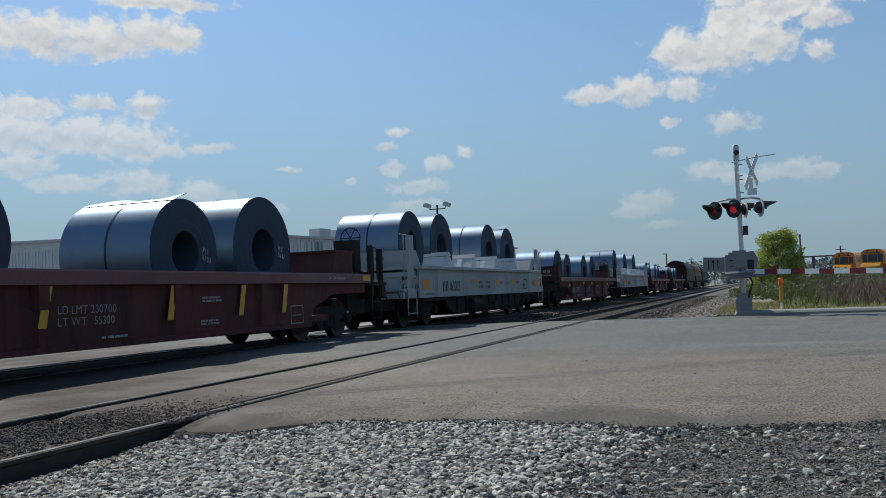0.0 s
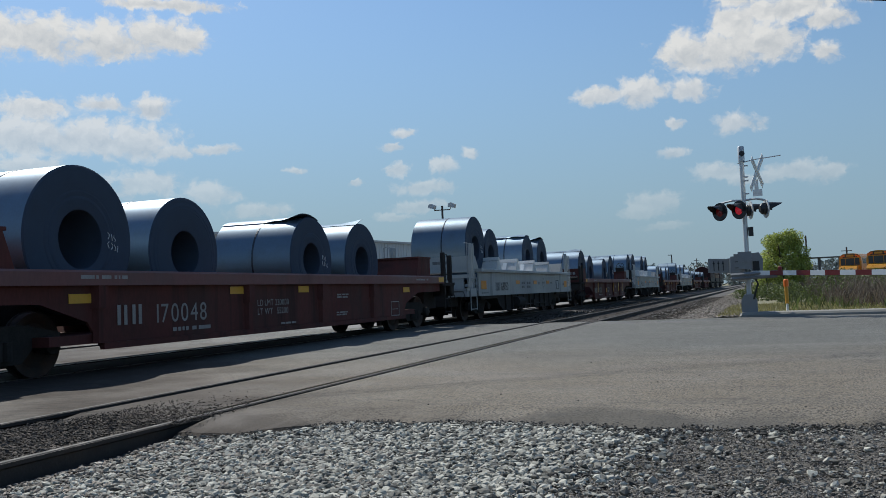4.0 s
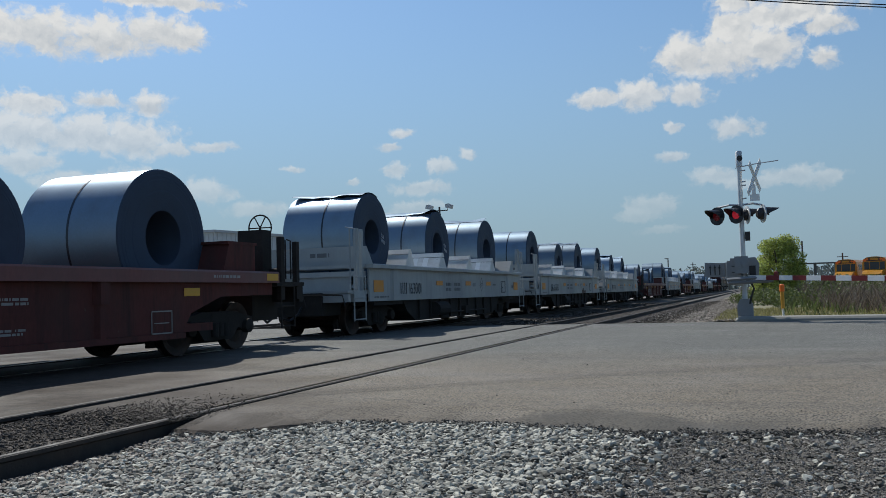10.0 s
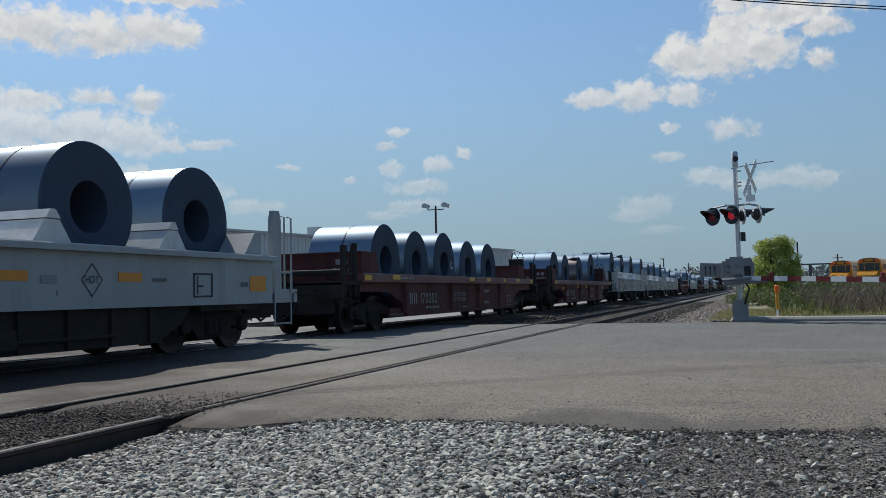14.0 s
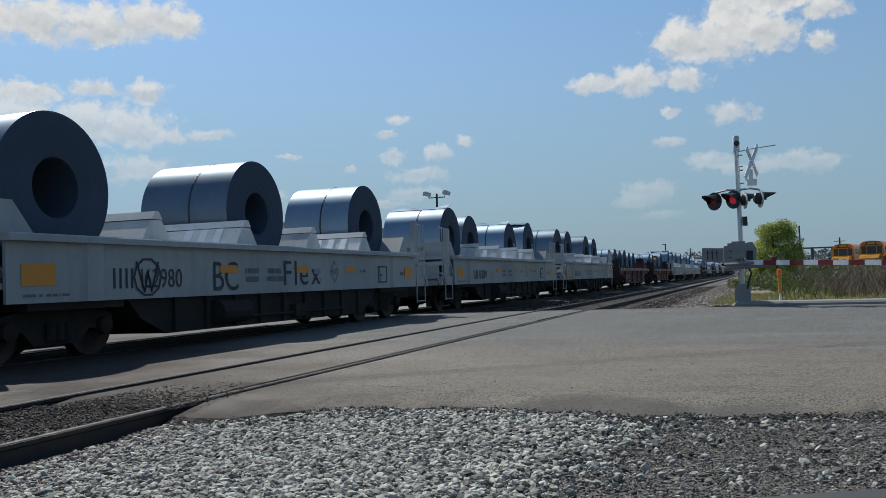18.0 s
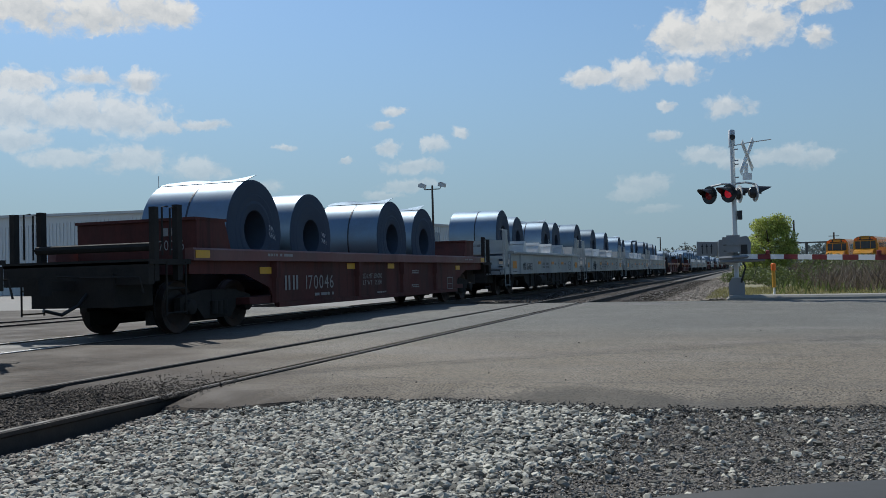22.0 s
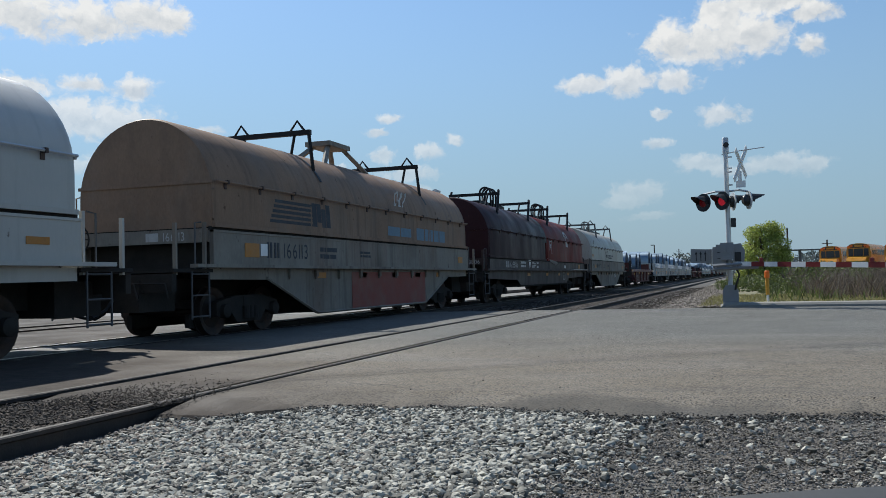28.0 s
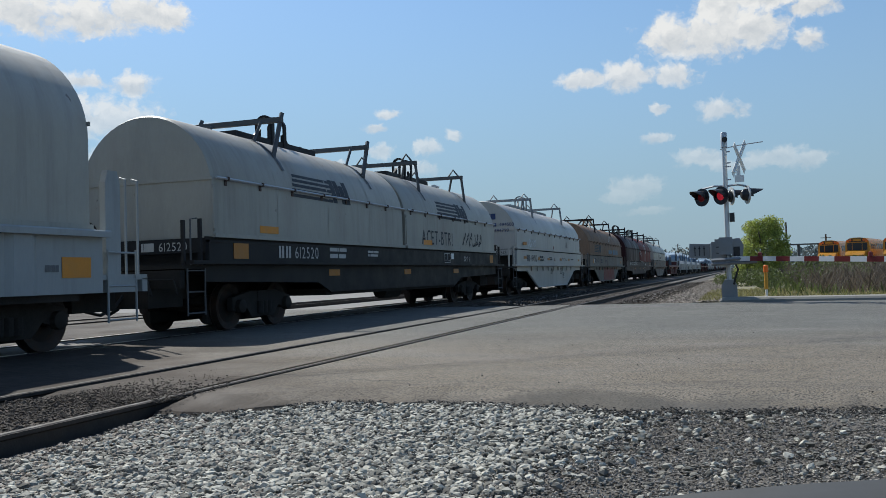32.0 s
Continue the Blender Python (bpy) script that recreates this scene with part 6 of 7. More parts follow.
    gate.matrix_basis = pose(0.25, -0.45, 1.13, 0, 1.9, -45)
    wide = 0.43
    for k in range(20):
        bm = bmesh.new()
        a, b = k * wide + (0.0 if k else -0.2), (k + 1) * wide - 0.002
        prism(bm, [(-0.02, -0.06), (0.02, -0.06), (0.02, 0.06), (-0.02, 0.06)], "x", a, b)
        part("arm_stripe", bm, GATE_RED if k % 2 else SIGN_WHITE, gate, "red stripe" if k % 2 else "white stripe")
    for u in (0.75, 3.95, 7.5):
        bm = bmesh.new()
        lathe(bm, [(0.0, 0.06), (0.05, 0.06), (0.05, 0.15), (0.0, 0.17)], "z", 10, (u, 0, 0))
        part("arm_lamp", bm, GATE_RED, gate, "small red arm lamp")


def marker_post():
    m = thing("marker_post", "white and orange flexible marker post in the grass", "marker post", at=(0.60, 26.2, -0.28))
    for name, z0, z1, mat in (("tube", 0.0, 0.55, MARK_WHITE), ("amber_sleeve", 0.55, 1.02, MARK_YELLOW), ("orange_head", 1.02, 1.22, MARK_ORANGE)):
        bm = bmesh.new()
        r = 0.032 if z0 == 0 else (0.05 if z0 < 1 else 0.066)
        lathe(bm, [(0.0, z0), (r, z0), (r, z1 - 0.02), (r * 0.6, z1), (0.0, z1)], "z", 12)
        part(name, bm, mat, m, smooth=True)


def leaf_cloud(centres, count, size, seed, squash=0.8):
    """Many small leaves round clump centres (x, y, z, radius)."""
    r = np.random.default_rng(seed)
    vol = np.array([c[3] ** 2 for c in centres])
    pick = r.choice(len(centres), count, p=vol / vol.sum())
    d = r.normal(size=(count, 3))
    d /= np.linalg.norm(d, axis=1)[:, None]
    c = np.array(centres)[pick]
    p = c[:, :3] + d * (c[:, 3] * r.uniform(0.35, 1.05, count) ** 0.6)[:, None] * (1, 1, squash)
    u = r.normal(size=(count, 3))
    u /= np.linalg.norm(u, axis=1)[:, None]
    v = np.cross(u, r.normal(size=(count, 3)))
    v /= np.linalg.norm(v, axis=1)[:, None]
    s = size * r.uniform(0.6, 1.3, count)[:, None]
    quad = np.stack([p - u * s, p + v * s * 0.45, p + u * s, p - v * s * 0.45], 1).reshape(-1, 3)
    return quad.tolist(), np.arange(4 * count).reshape(-1, 4).tolist()


def tree(name, label, at, height, width, leaves, leaf_size, mat, seed, clumps=26):
    t = thing(name, label, "tree", at=at)
    r = random.Random(seed)
    bm = bmesh.new()
    rod(bm, [(0, 0, 0), (0.05, 0.02, height * 0.2), (-0.04, 0.03, height * 0.45)], width * 0.03, 8)
    tips = []
    for k in range(9):
        a = r.uniform(0, math.tau)
        reach, z = width * r.uniform(0.22, 0.42), height * r.uniform(0.45, 0.88)
        tip = (reach * math.cos(a), reach * math.sin(a), z)
        z0 = height * r.uniform(0.1, 0.35)
        rod(bm, [(0, 0, z0), (tip[0] * 0.4, tip[1] * 0.4, z0 + (z - z0) * 0.55), tip], width * 0.011, 5)
        tips.append(tip)
    part("trunk", bm, BARK, t, smooth=True)
    centres = []
    for k in range(clumps):
        a, f = r.uniform(0, math.tau), r.uniform(0.03, 0.93)
        reach = width * 0.5 * math.sin(math.pi * min(0.97, 0.22 + 0.73 * f)) ** 0.75 * r.uniform(0.55, 0.95)
        centres.append((reach * math.cos(a), reach * math.sin(a), height * f, width * r.uniform(0.09, 0.17)))
    verts, faces = leaf_cloud(centres, leaves, leaf_size, seed)
    me = bpy.data.meshes.new("crown")
    me.from_pydata(verts, [], faces)
    me.materials.append(mat)
    crown = new("crown", me)
    crown.parent = t
    return t


def blades(name, label, mat, count, region, height, seed, width=0.012):
    """Grass and weed blades in one object."""
    r = np.random.default_rng(seed)
    x0, x1, y0, y1 = region
    x, y = r.uniform(x0, x1, count), r.uniform(y0, y1, count)
    hgt = r.uniform(height[0], height[1], count) * (0.55 + 0.9 * np.array([noise.noise((a * 0.5, b * 0.5, seed)) * 0.5 + 0.5 for a, b in zip(x, y)]))
    a = r.uniform(0, math.tau, count)
    lean = r.normal(0, 0.42, (count, 2)) * hgt[:, None]
    w = width * (0.6 + r.uniform(0, 1, count))
    dx, dy = np.cos(a) * w, np.sin(a) * w
    base = np.array([verge_height(a, b) for a, b in zip(x, y)]) - 0.01
    p = np.stack([np.stack([x - dx, y - dy, base], 1), np.stack([x + dx, y + dy, base], 1),
                  np.stack([x + lean[:, 0] * 0.5 + dx * 0.7, y + lean[:, 1] * 0.5 + dy * 0.7, base + hgt * 0.6], 1),
                  np.stack([x + lean[:, 0], y + lean[:, 1], base + hgt], 1),
                  np.stack([x + lean[:, 0] * 0.5 - dx * 0.7, y + lean[:, 1] * 0.5 - dy * 0.7, base + hgt * 0.6], 1)], 1)
    me = bpy.data.meshes.new(name)
    me.from_pydata(p.reshape(-1, 3).tolist(), [], np.arange(5 * count).reshape(-1, 5).tolist())
    me.materials.append(mat)
    return tagged(new(name, me), label, "grass", kind="stuff")


def bushes(name, label, mat, spots, leaves, leaf_size, seed):
    verts, faces = leaf_cloud(spots, leaves, leaf_size, seed, 0.8)
    me = bpy.data.meshes.new(name)
    me.from_pydata(verts, [], faces)
    me.materials.append(mat)
    return tagged(new(name, me), label, "bushes", kind="stuff")


def school_bus(at, turn):
    bus = thing("school_bus", "parked yellow school bus with black-framed front lights", "bus", "parked school buses", at=at)
    bus.rotation_euler.z = radians(turn)
    bm = bmesh.new()
    prism(bm, [(-1.2, 0.75), (1.2, 0.75), (1.22, 2.1), (1.12, 2.75), (0.8, 3.0), (0.3, 3.08), (-0.3, 3.08), (-0.8, 3.0), (-1.12, 2.75), (-1.22, 2.1)], "y", 0.0, 9.0)
    part("body", bm, BUS_YELLOW, bus)
    bm = bmesh.new()
    prism(bm, [(0.0, 0.7), (-1.5, 0.7), (-1.6, 1.2), (-1.3, 1.5), (0.0, 1.65)], "x", -0.95, 0.95)
    part("bonnet", bm, BUS_YELLOW, bus)
    bm = bmesh.new()
    prism(bm, [(-1.0, 2.62), (1.0, 2.62), (0.95, 2.82), (0.75, 2.97), (-0.75, 2.97), (-0.95, 2.82)], "y", -0.06, 0.0)
    cap = part("front_cap", bm, SIGNAL_BLACK, bus, "black destination cap")
    bm = bmesh.new()
    box(bm, -0.42, 0.42, -0.075, -0.06, 2.70, 2.92)
    part("sign_panel", bm, BUS_YELLOW, cap, "yellow sign panel")
    for x in (-0.92, 0.92):
        bm = bmesh.new()
        lathe(bm, [(0.0, -0.1), (0.16, -0.1), (0.16, -0.06), (0.0, -0.06)], "y", 14, (x, 0, 2.72))
        lathe(bm, [(0.0, -0.1), (0.13, -0.1), (0.13, -0.06), (0.0, -0.06)], "y", 14, (x * 0.72, 0, 2.82))
        part("warning_lamp", bm, MARK_ORANGE, bus, "amber warning lamps")
    for x0, x1 in ((-1.0, -0.52), (-0.46, 0.46), (0.52, 1.0)):
        bm = bmesh.new()
        box(bm, x0, x1, -0.02, 0.0, 1.72, 2.5)
        part("windscreen_pane", bm, GLASS_DARK, bus)
    for s in (-1, 1):
        for k in range(7):
            bm = bmesh.new()
            box(bm, *sorted((1.2 * s, 1.226 * s)), 0.8 + k * 1.1, 1.7 + k * 1.1, 1.85, 2.45)
            part("side_window", bm, GLASS_DARK, bus)
        for y in (-0.6, 6.4):
            bm = bmesh.new()
            lathe(bm, [(0.0, 0.85 * s), (0.48, 0.85 * s), (0.48, 1.12 * s), (0.0, 1.12 * s)], "x", 18, (0, y, 0.48))
            part("wheel", bm, SIGNAL_BLACK, bus)
    bm = bmesh.new()
    box(bm, -1.15, 1.15, -1.72, -1.6, 0.5, 0.8)
    part("bumper", bm, SIGNAL_BLACK, bus)


def flood_light_pole(at, height, arms=2):
    p = thing("flood_light_pole", "dark pole with twin floodlights", "light pole", at=at)
    bm = bmesh.new()
    lathe(bm, [(0.0, 0.0), (0.14, 0.0), (0.09, height), (0.0, height)], "z", 10)
    part("pole", bm, POLE_WOOD, p, smooth=True)
    bm = bmesh.new()
    rod(bm, [(-0.85, 0, height - 0.05), (-0.75, 0, height - 0.35), (0.75, 0, height - 0.35), (0.85, 0, height - 0.05)], 0.05)
    part("crossarm", bm, POLE_WOOD, p)
    for x in (-0.95, 0.95):
        bm = bmesh.new()
        prism(bm, [(-0.34, 0.0), (0.24, -0.14), (0.32, 0.2), (0.0, 0.36), (-0.28, 0.3)], "y", -0.25, 0.25)
        lamp = part("floodlight", bm, GALVANISED, p, "grey floodlight head")
        lamp.matrix_basis = pose(x, 0, height - 0.1)


def warehouse():
    w = thing("warehouse", "long low white metal-sided warehouse with a shallow roof", "warehouse", at=(-40.7, 60.0, -0.3))
    w.rotation_euler.z = radians(-11)
    high, eave = 7.2, 6.75
    bm = bmesh.new()
    prism(bm, [(-70, 0), (0, 0), (0, eave), (-35, high + 0.6), (-70, eave)], "y", 0, 55)
    part("wall", bm, SIDING, w)
    bm = bmesh.new()
    prism(bm, [(0.25, eave - 0.05), (0.25, eave + 0.15), (-35, high + 0.85), (-70.25, eave + 0.15), (-70.25, eave - 0.05), (-35, high + 0.62)], "y", -0.3, 55.3)
    part("roof", bm, ROOF, w)
    rib = bmesh.new()
    box(rib, -0.06, 0.06, -0.05, 0.0, 0, eave - 0.1)
    rib_me = mesh_of("siding_rib", rib, SIDING)
    for k in range(140):
        share("siding_rib", rib_me, w, (-0.25 - 0.5 * k, 0, 0))
    for k in range(108):
        share("siding_rib", rib_me, w, (0.0, 0.3 + 0.5 * k, 0), 90)
    bm = bmesh.new()
    rod(bm, [(-6, 0.5, eave), (-6, 0.5, eave + 3.2)], 0.03)
    box(bm, -7.0, -6.2, 0.3, 0.7, eave + 0.35, eave + 0.85)
    part("roof_antenna", bm, GALVANISED, w)
    for y in (14, 17):
        bm = bmesh.new()
        box(bm, -1.6, -0.3, y, y + 1.6, eave + 0.2, eave + 1.0)
        part("roof_unit", bm, GALVANISED, w)


def far_things():
    rnd = random.Random(11)
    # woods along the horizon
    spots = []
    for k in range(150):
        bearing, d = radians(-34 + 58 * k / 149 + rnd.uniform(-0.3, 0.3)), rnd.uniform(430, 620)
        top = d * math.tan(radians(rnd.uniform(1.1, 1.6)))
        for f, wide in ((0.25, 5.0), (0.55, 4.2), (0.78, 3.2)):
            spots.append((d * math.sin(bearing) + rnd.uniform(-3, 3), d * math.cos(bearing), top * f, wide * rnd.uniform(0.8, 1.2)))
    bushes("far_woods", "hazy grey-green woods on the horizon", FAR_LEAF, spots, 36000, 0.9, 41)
    # low road bridge on the skyline
    b = thing("far_bridge", "long low grey road bridge on the horizon", "bridge", at=(17.0, 300.0, -0.3))
    bm = bmesh.new()
    box(bm, -9.0, 30.0, 0, 4, 7.75, 8.15)
    part("deck", bm, STACK_STEEL, b)
    for x in (-6, 0, 6, 12, 18, 24):
        bm = bmesh.new()
        box(bm, x - 0.4, x + 0.4, 1, 3, 0, 7.75)
        part("pier", bm, STACK_STEEL, b)
    # utility and lamp poles
    for x, y, h, style in ((5.0, 112, 6.4, 3), (3.6, 96, 4.4, 3), (9.8, 118, 5.0, 1), (-14.0, 150, 6.2, 2), (-13.4, 200, 6.8, 1), (-11.3, 260, 7.8, 1), (-9.5, 320, 8.8, 1)):
        p = thing("utility_pole", "thin dark utility pole", "utility pole", "utility poles", at=(x, y, -0.3))
        bm = bmesh.new()
        lathe(bm, [(0.0, 0.0), (0.13, 0.0), (0.09, h), (0.0, h)], "z", 8)
        part("pole", bm, POLE_WOOD, p)
        if style == 3:
            continue
        bm = bmesh.new()
        if style == 1:
            box(bm, -0.6, 0.6, -0.04, 0.04, h - 0.5, h - 0.42)
        elif style == 2:
            box(bm, -0.55, 0.1, -0.06, 0.06, h - 0.08, h + 0.04)
        else:
            box(bm, -0.25, 0.25, -0.05, 0.05, h - 0.3, h - 0.2)
        part("crossarm", bm, POLE_WOOD, p)
    # wires over the near road, hung between two poles
    ends = []
    for x, y, h in ((-14.5, 8.0, 8.75), (31.0, 24.0, 8.75)):
        p = thing("utility_pole", "tall dark wooden utility pole", "utility pole", "utility poles", at=(x, y, -0.3))
        bm = bmesh.new()
        lathe(bm, [(0.0, 0.0), (0.15, 0.0), (0.11, h), (0.0, h)], "z", 10)
        part("pole", bm, POLE_WOOD, p)
        bm = bmesh.new()
        box(bm, -0.9, 0.9, -0.06, 0.06, h - 0.6, h - 0.47)
        part("crossarm", bm, POLE_WOOD, p)
    for off in (0.0, 0.55):
        bm = bmesh.new()
        pts = []
        for i in range(33):
            f = i / 32
            pts.append((-14.5 + 45.5 * f + 0.4 * off, 8.0 + off + 16 * f + 21.5 * f * (1 - f), 7.82 + 0.14 * off - 6.2 * f * (1 - f)))
        rod(bm, pts, 0.012, 5)
        solo("overhead_wire", bm, CABLE, "thin black overhead wire", "wire", "overhead wires")


def car_bonnet():
    """The dark bonnet of the car behind whose windscreen the camera sits."""
    car = thing("car_front", "dark grey car front end standing on the gravel", "car", at=(0.55, 0.9, -0.2))
    bm = bmesh.new()
    rows = []
    for y, drop in ((-0.35, 0.16), (-0.1, 0.09), (0.1, 0.045), (0.25, 0.01), (0.34, 0.0), (0.38, 0.02), (0.40, 0.10), (0.41, 0.30), (0.38, 0.60), (0.36, 0.80)):
        row = []
        for x in np.linspace(-0.75, 0.75, 17):
            z = 0.843 - 0.066 * abs(x / 0.75) ** 2.0 - drop
            row.append(bm.verts.new((x, y - 0.02 * (x / 0.75) ** 2, max(0.0, z))))
        rows.append(row)
    for a, b in zip(rows[:7], rows[1:7]):
        for i in range(16):
            bm.faces.new((a[i], a[i + 1], b[i + 1], b[i]))
    nose = bmesh.new()
    front = [[nose.verts.new(v.co + Vector((0, 0.004, 0))) for v in row] for row in rows[6:]]
    for a, b in zip(front, front[1:]):
        for i in range(16):
            nose.faces.new((a[i], a[i + 1], b[i + 1], b[i]))
    for row in rows[7:]:
        for v in row:
            bm.verts.remove(v)
    part("nose_panel", nose, SIGNAL_BLACK, car, smooth=True)
    part("bonnet", bm, surface("dusty grey car paint", (0.026, 0.026, 0.025), 0.75, 0.0, vary=0.08, grain=3, fine=60, bump=0.01), car, smooth=True)


# ---- train ----
TRAIN = []      # thing, x, y at the start mark, z


def place(ob, y, x=TRAIN_X, z=0.0):
    TRAIN.append((ob, x, y, z))
    ob.matrix_basis = pose(x, y, z)


def load_coils(centre, floor, coils):
    """coils: place along the car, radius, width, tail, chalk"""
    for k, (y, r, wide, tail, chalk) in enumerate(coils):
        rusty = tail == 3
        c = coil(r, wide, 1 if rusty else tail, rusty, chalk, 0.40 * r, 0.08 + 0.06 * math.sin(5 * y))
        place(c, centre + y, COIL_FACE_X - wide / 2, floor + r)


GREY_FLOOR, BROWN_FLOOR, COIL_FACE_X = 1.33, 0.83, -9.4


def train():
    place(grey_coil_car(163025, striped=(1, 2)), 34.6)
    load_coils(34.6, GREY_FLOOR, [(-5.3, 1.0, 2.0, 0, 0), (-2.7, 1.05, 2.0, 0, 0), (2.6, 1.04, 1.9, 0, 0), (5.2, 1.04, 1.9, -1, 0)])
    place(brown_coil_car(170020, slanted=True, load="230700", light="55300"), 16.2)
    load_coils(16.2, BROWN_FLOOR, [(-5.0, 1.10, 2.0, -2, 2), (-2.49, 0.998, 2.0, 0, 0), (2.33, 0.96, 1.92, -1, 12), (4.93, 1.09, 2.0, 0, 13)])
    place(grey_coil_car(163050, striped=(1, 2)), -3.5)
    load_coils(-3.5, GREY_FLOOR, [(-4.55, 1.13, 2.0, 0, 3), (-2.67, 0.965, 2.0, 0, 0), (2.76, 0.975, 1.86, 1, 0), (5.34, 0.965, 2.0, 2, 0)])
    place(brown_coil_car(170048, wheel=False), -22.0)
    load_coils(-22.0, BROWN_FLOOR, [(-5.1, 1.10, 2.0, 0, 1), (-2.6, 0.97, 2.0, 0, 0), (1.97, 0.955, 2.0, 2, 4), (4.59, 0.965, 2.0, -1, 0)])
    place(grey_coil_car(163060, striped=(1, 3)), -42.05)
    load_coils(-42.05, GREY_FLOOR, [(-5.05, 1.132, 2.0, 0, 5), (0.36, 0.99, 2.0, 1, 4), (5.5, 0.98, 1.7, -1, 0)])
    place(grey_coil_car(163033, striped=(2,)), -59.1)
    load_coils(-59.1, GREY_FLOOR, [(-4.92, 1.155, 2.0, 0, 0), (0.57, 0.995, 2.0, -1, 6), (5.6, 1.12, 1.65, -1, 7)])
    place(grey_coil_car(163001, striped=(1, 3)), -76.4)
    load_coils(-76.4, GREY_FLOOR, [(-4.88, 1.13, 2.0, 1, 8), (0.09, 1.09, 1.8, 2, 9), (5.38, 1.14, 2.0, -1, 0)])
    place(brown_coil_car(170093), -95.75)
    load_coils(-95.75, BROWN_FLOOR, [(-4.64, 1.03, 2.0, -2, 0), (-1.89, 1.0, 2.0, 0, 0), (2.0, 0.985, 1.3, 3, 0), (5.95, 1.16, 2.0, 0, 0)])
    place(brown_coil_car(170002, chord=True, load="228500", light="57500"), -116.75)
    load_coils(-116.75, BROWN_FLOOR, [(-5.13, 1.0, 1.85, 0, 0), (-2.83, 0.973, 2.0, 0, 0), (-0.33, 1.02, 2.0, 0, 10), (2.17, 0.948, 2.0, 0, 0), (4.66, 0.958, 2.0, 0, 0)])
    place(grey_coil_car(162956), -136.1)
    load_coils(-136.1, GREY_FLOOR, [(-5.0, 1.02, 2.0, 0, 0), (-2.4, 1.02, 2.0, 0, 0), (2.88, 0.996, 2.0, 0, 0), (5.6, 0.97, 2.0, 0, 0)])
    place(grey_coil_car(163019, striped=(0, 1, 2, 3)), -152.95)
    load_coils(-152.95, GREY_FLOOR, [(-4.8, 1.0, 2.0, -1, 0), (-2.63, 0.93, 2.0, 0, 0), (2.63, 0.93, 1.8, -1, 14), (5.75, 1.01, 2.0, 1, 15)])
    place(grey_coil_car(162980, graffiti="Flex", striped=(1, 3)), -169.9)
    load_coils(-169.9, GREY_FLOOR, [(-5.16, 1.103, 2.0, 0, 0), (0.23, 1.058, 2.0, 0, 0), (5.5, 1.055, 1.8, 0, 0)])
    place(grey_coil_car(163062), -186.4)
    load_coils(-186.4, GREY_FLOOR, [(-4.98, 1.031, 2.0, 0, 0), (-2.56, 0.955, 2.0, 0, 0), (2.95, 0.988, 2.0, -1, 16), (5.34, 1.017, 2.0, 0, 0)])
    place(brown_coil_car(170046, wheel=False), -205.2)
    load_coils(-205.2, BROWN_FLOOR, [(-5.1, 1.028, 2.0, -1, 17), (-2.7, 0.976, 2.0, 0, 11), (2.1, 1.055, 1.8, -1, 0), (4.62, 1.03, 2.0, -1, 0)])

    # pale covered car with a shield emblem
    car, (shell,) = covered_car("pale grey rust-streaked covered coil car with a black shield emblem", [(-7.35, 7.35, HOOD_CREAM)], 8.5, WEATHERED, WEATHERED, "165775", LETTER_DARK)
    lift_loops(shell, -0.7, 3.94, STACK_STEEL, 2, 0.46, 0.56, True, beam=(-3.6, 4.2))
    stack_frame(shell, -3.1, STACK_STEEL, "vee")
    stack_frame(shell, 3.6, STACK_STEEL, "vee")
    bm = bmesh.new()
    # four-sided shield: bowed sides, notched corners
    ring = []
    for k in range(4):
        (ay, az), (by, bz) = [((-1.55, 1.98), (-0.42, 1.98)), ((-0.42, 1.98), (-0.42, 2.52)), ((-0.42, 2.52), (-1.55, 2.52)), ((-1.55, 2.52), (-1.55, 1.98))][k]
        for f in np.linspace(0, 1, 12, endpoint=False):
            bow = (0.06 * math.cos(math.tau * f * 2) - 0.03) * (1 if k % 2 == 0 else 0.7)
            ring.append((ay + (by - ay) * f + (bow if k == 3 else -bow if k == 1 else 0), az + (bz - az) * f + (bow if k == 0 else -bow if k == 2 else 0)))
    for (a, b), (c, d) in zip(ring, ring[1:] + ring[:1]):
        k, h = 0.93, 0.87
        vs = [(a, b), (c, d), (-0.985 + (c + 0.985) * k, 2.25 + (d - 2.25) * h), (-0.985 + (a + 0.985) * k, 2.25 + (b - 2.25) * h)]
        bm.faces.new([bm.verts.new((1.426, *v)) for v in vs])
    bars(bm, 1.426, -1.38, 2.14, 0.8, 0.2, 1, 4, seed=4)
    bars(bm, 1.426, -0.25, 2.24, 2.1, 0.1, 1, 9, seed=5)
    bars(bm, 1.426, -0.25, 2.08, 1.7, 0.1, 1, 7, seed=6)
    part("emblem", bm, LETTER_DARK, shell, "black shield emblem with bars of small writing")
    sill_marks(car, "165775", -4.95, LETTER_DARK, 0.27, 1.43, 3, reflectors=((-6.3, 1.44, 0.5, 0.19), (-4.6, 1.02, 0.45, 0.1), (-0.9, 1.02, 0.45, 0.1), (3.9, 1.02, 0.4, 0.1), (6.2, 1.44, 0.5, 0.19)), load="205500", light="57200")
    outline_panel(car, 1.386, 2.75, 3.15, 0.80, 1.12, LETTER_DARK, SIGN_WHITE)
    outline_panel(car, 1.466, -6.9, -6.62, 1.44, 1.66, LETTER_DARK)
    plate("hood_notice", car, 1.424, -6.9, -6.5, 2.12, 2.27, AMBER, parent=shell)
    scribble(shell, 1.43, -6.6, 2.9, 0.5, 0.2, RUSTY, 31, 3, "rusty scrape marks")
    brake_wheel(car, 1.0, 8.4, 2.12)
    bm = bmesh.new()
    box(bm, 0.86, 1.14, 8.1, 8.36, 1.2, 2.1)
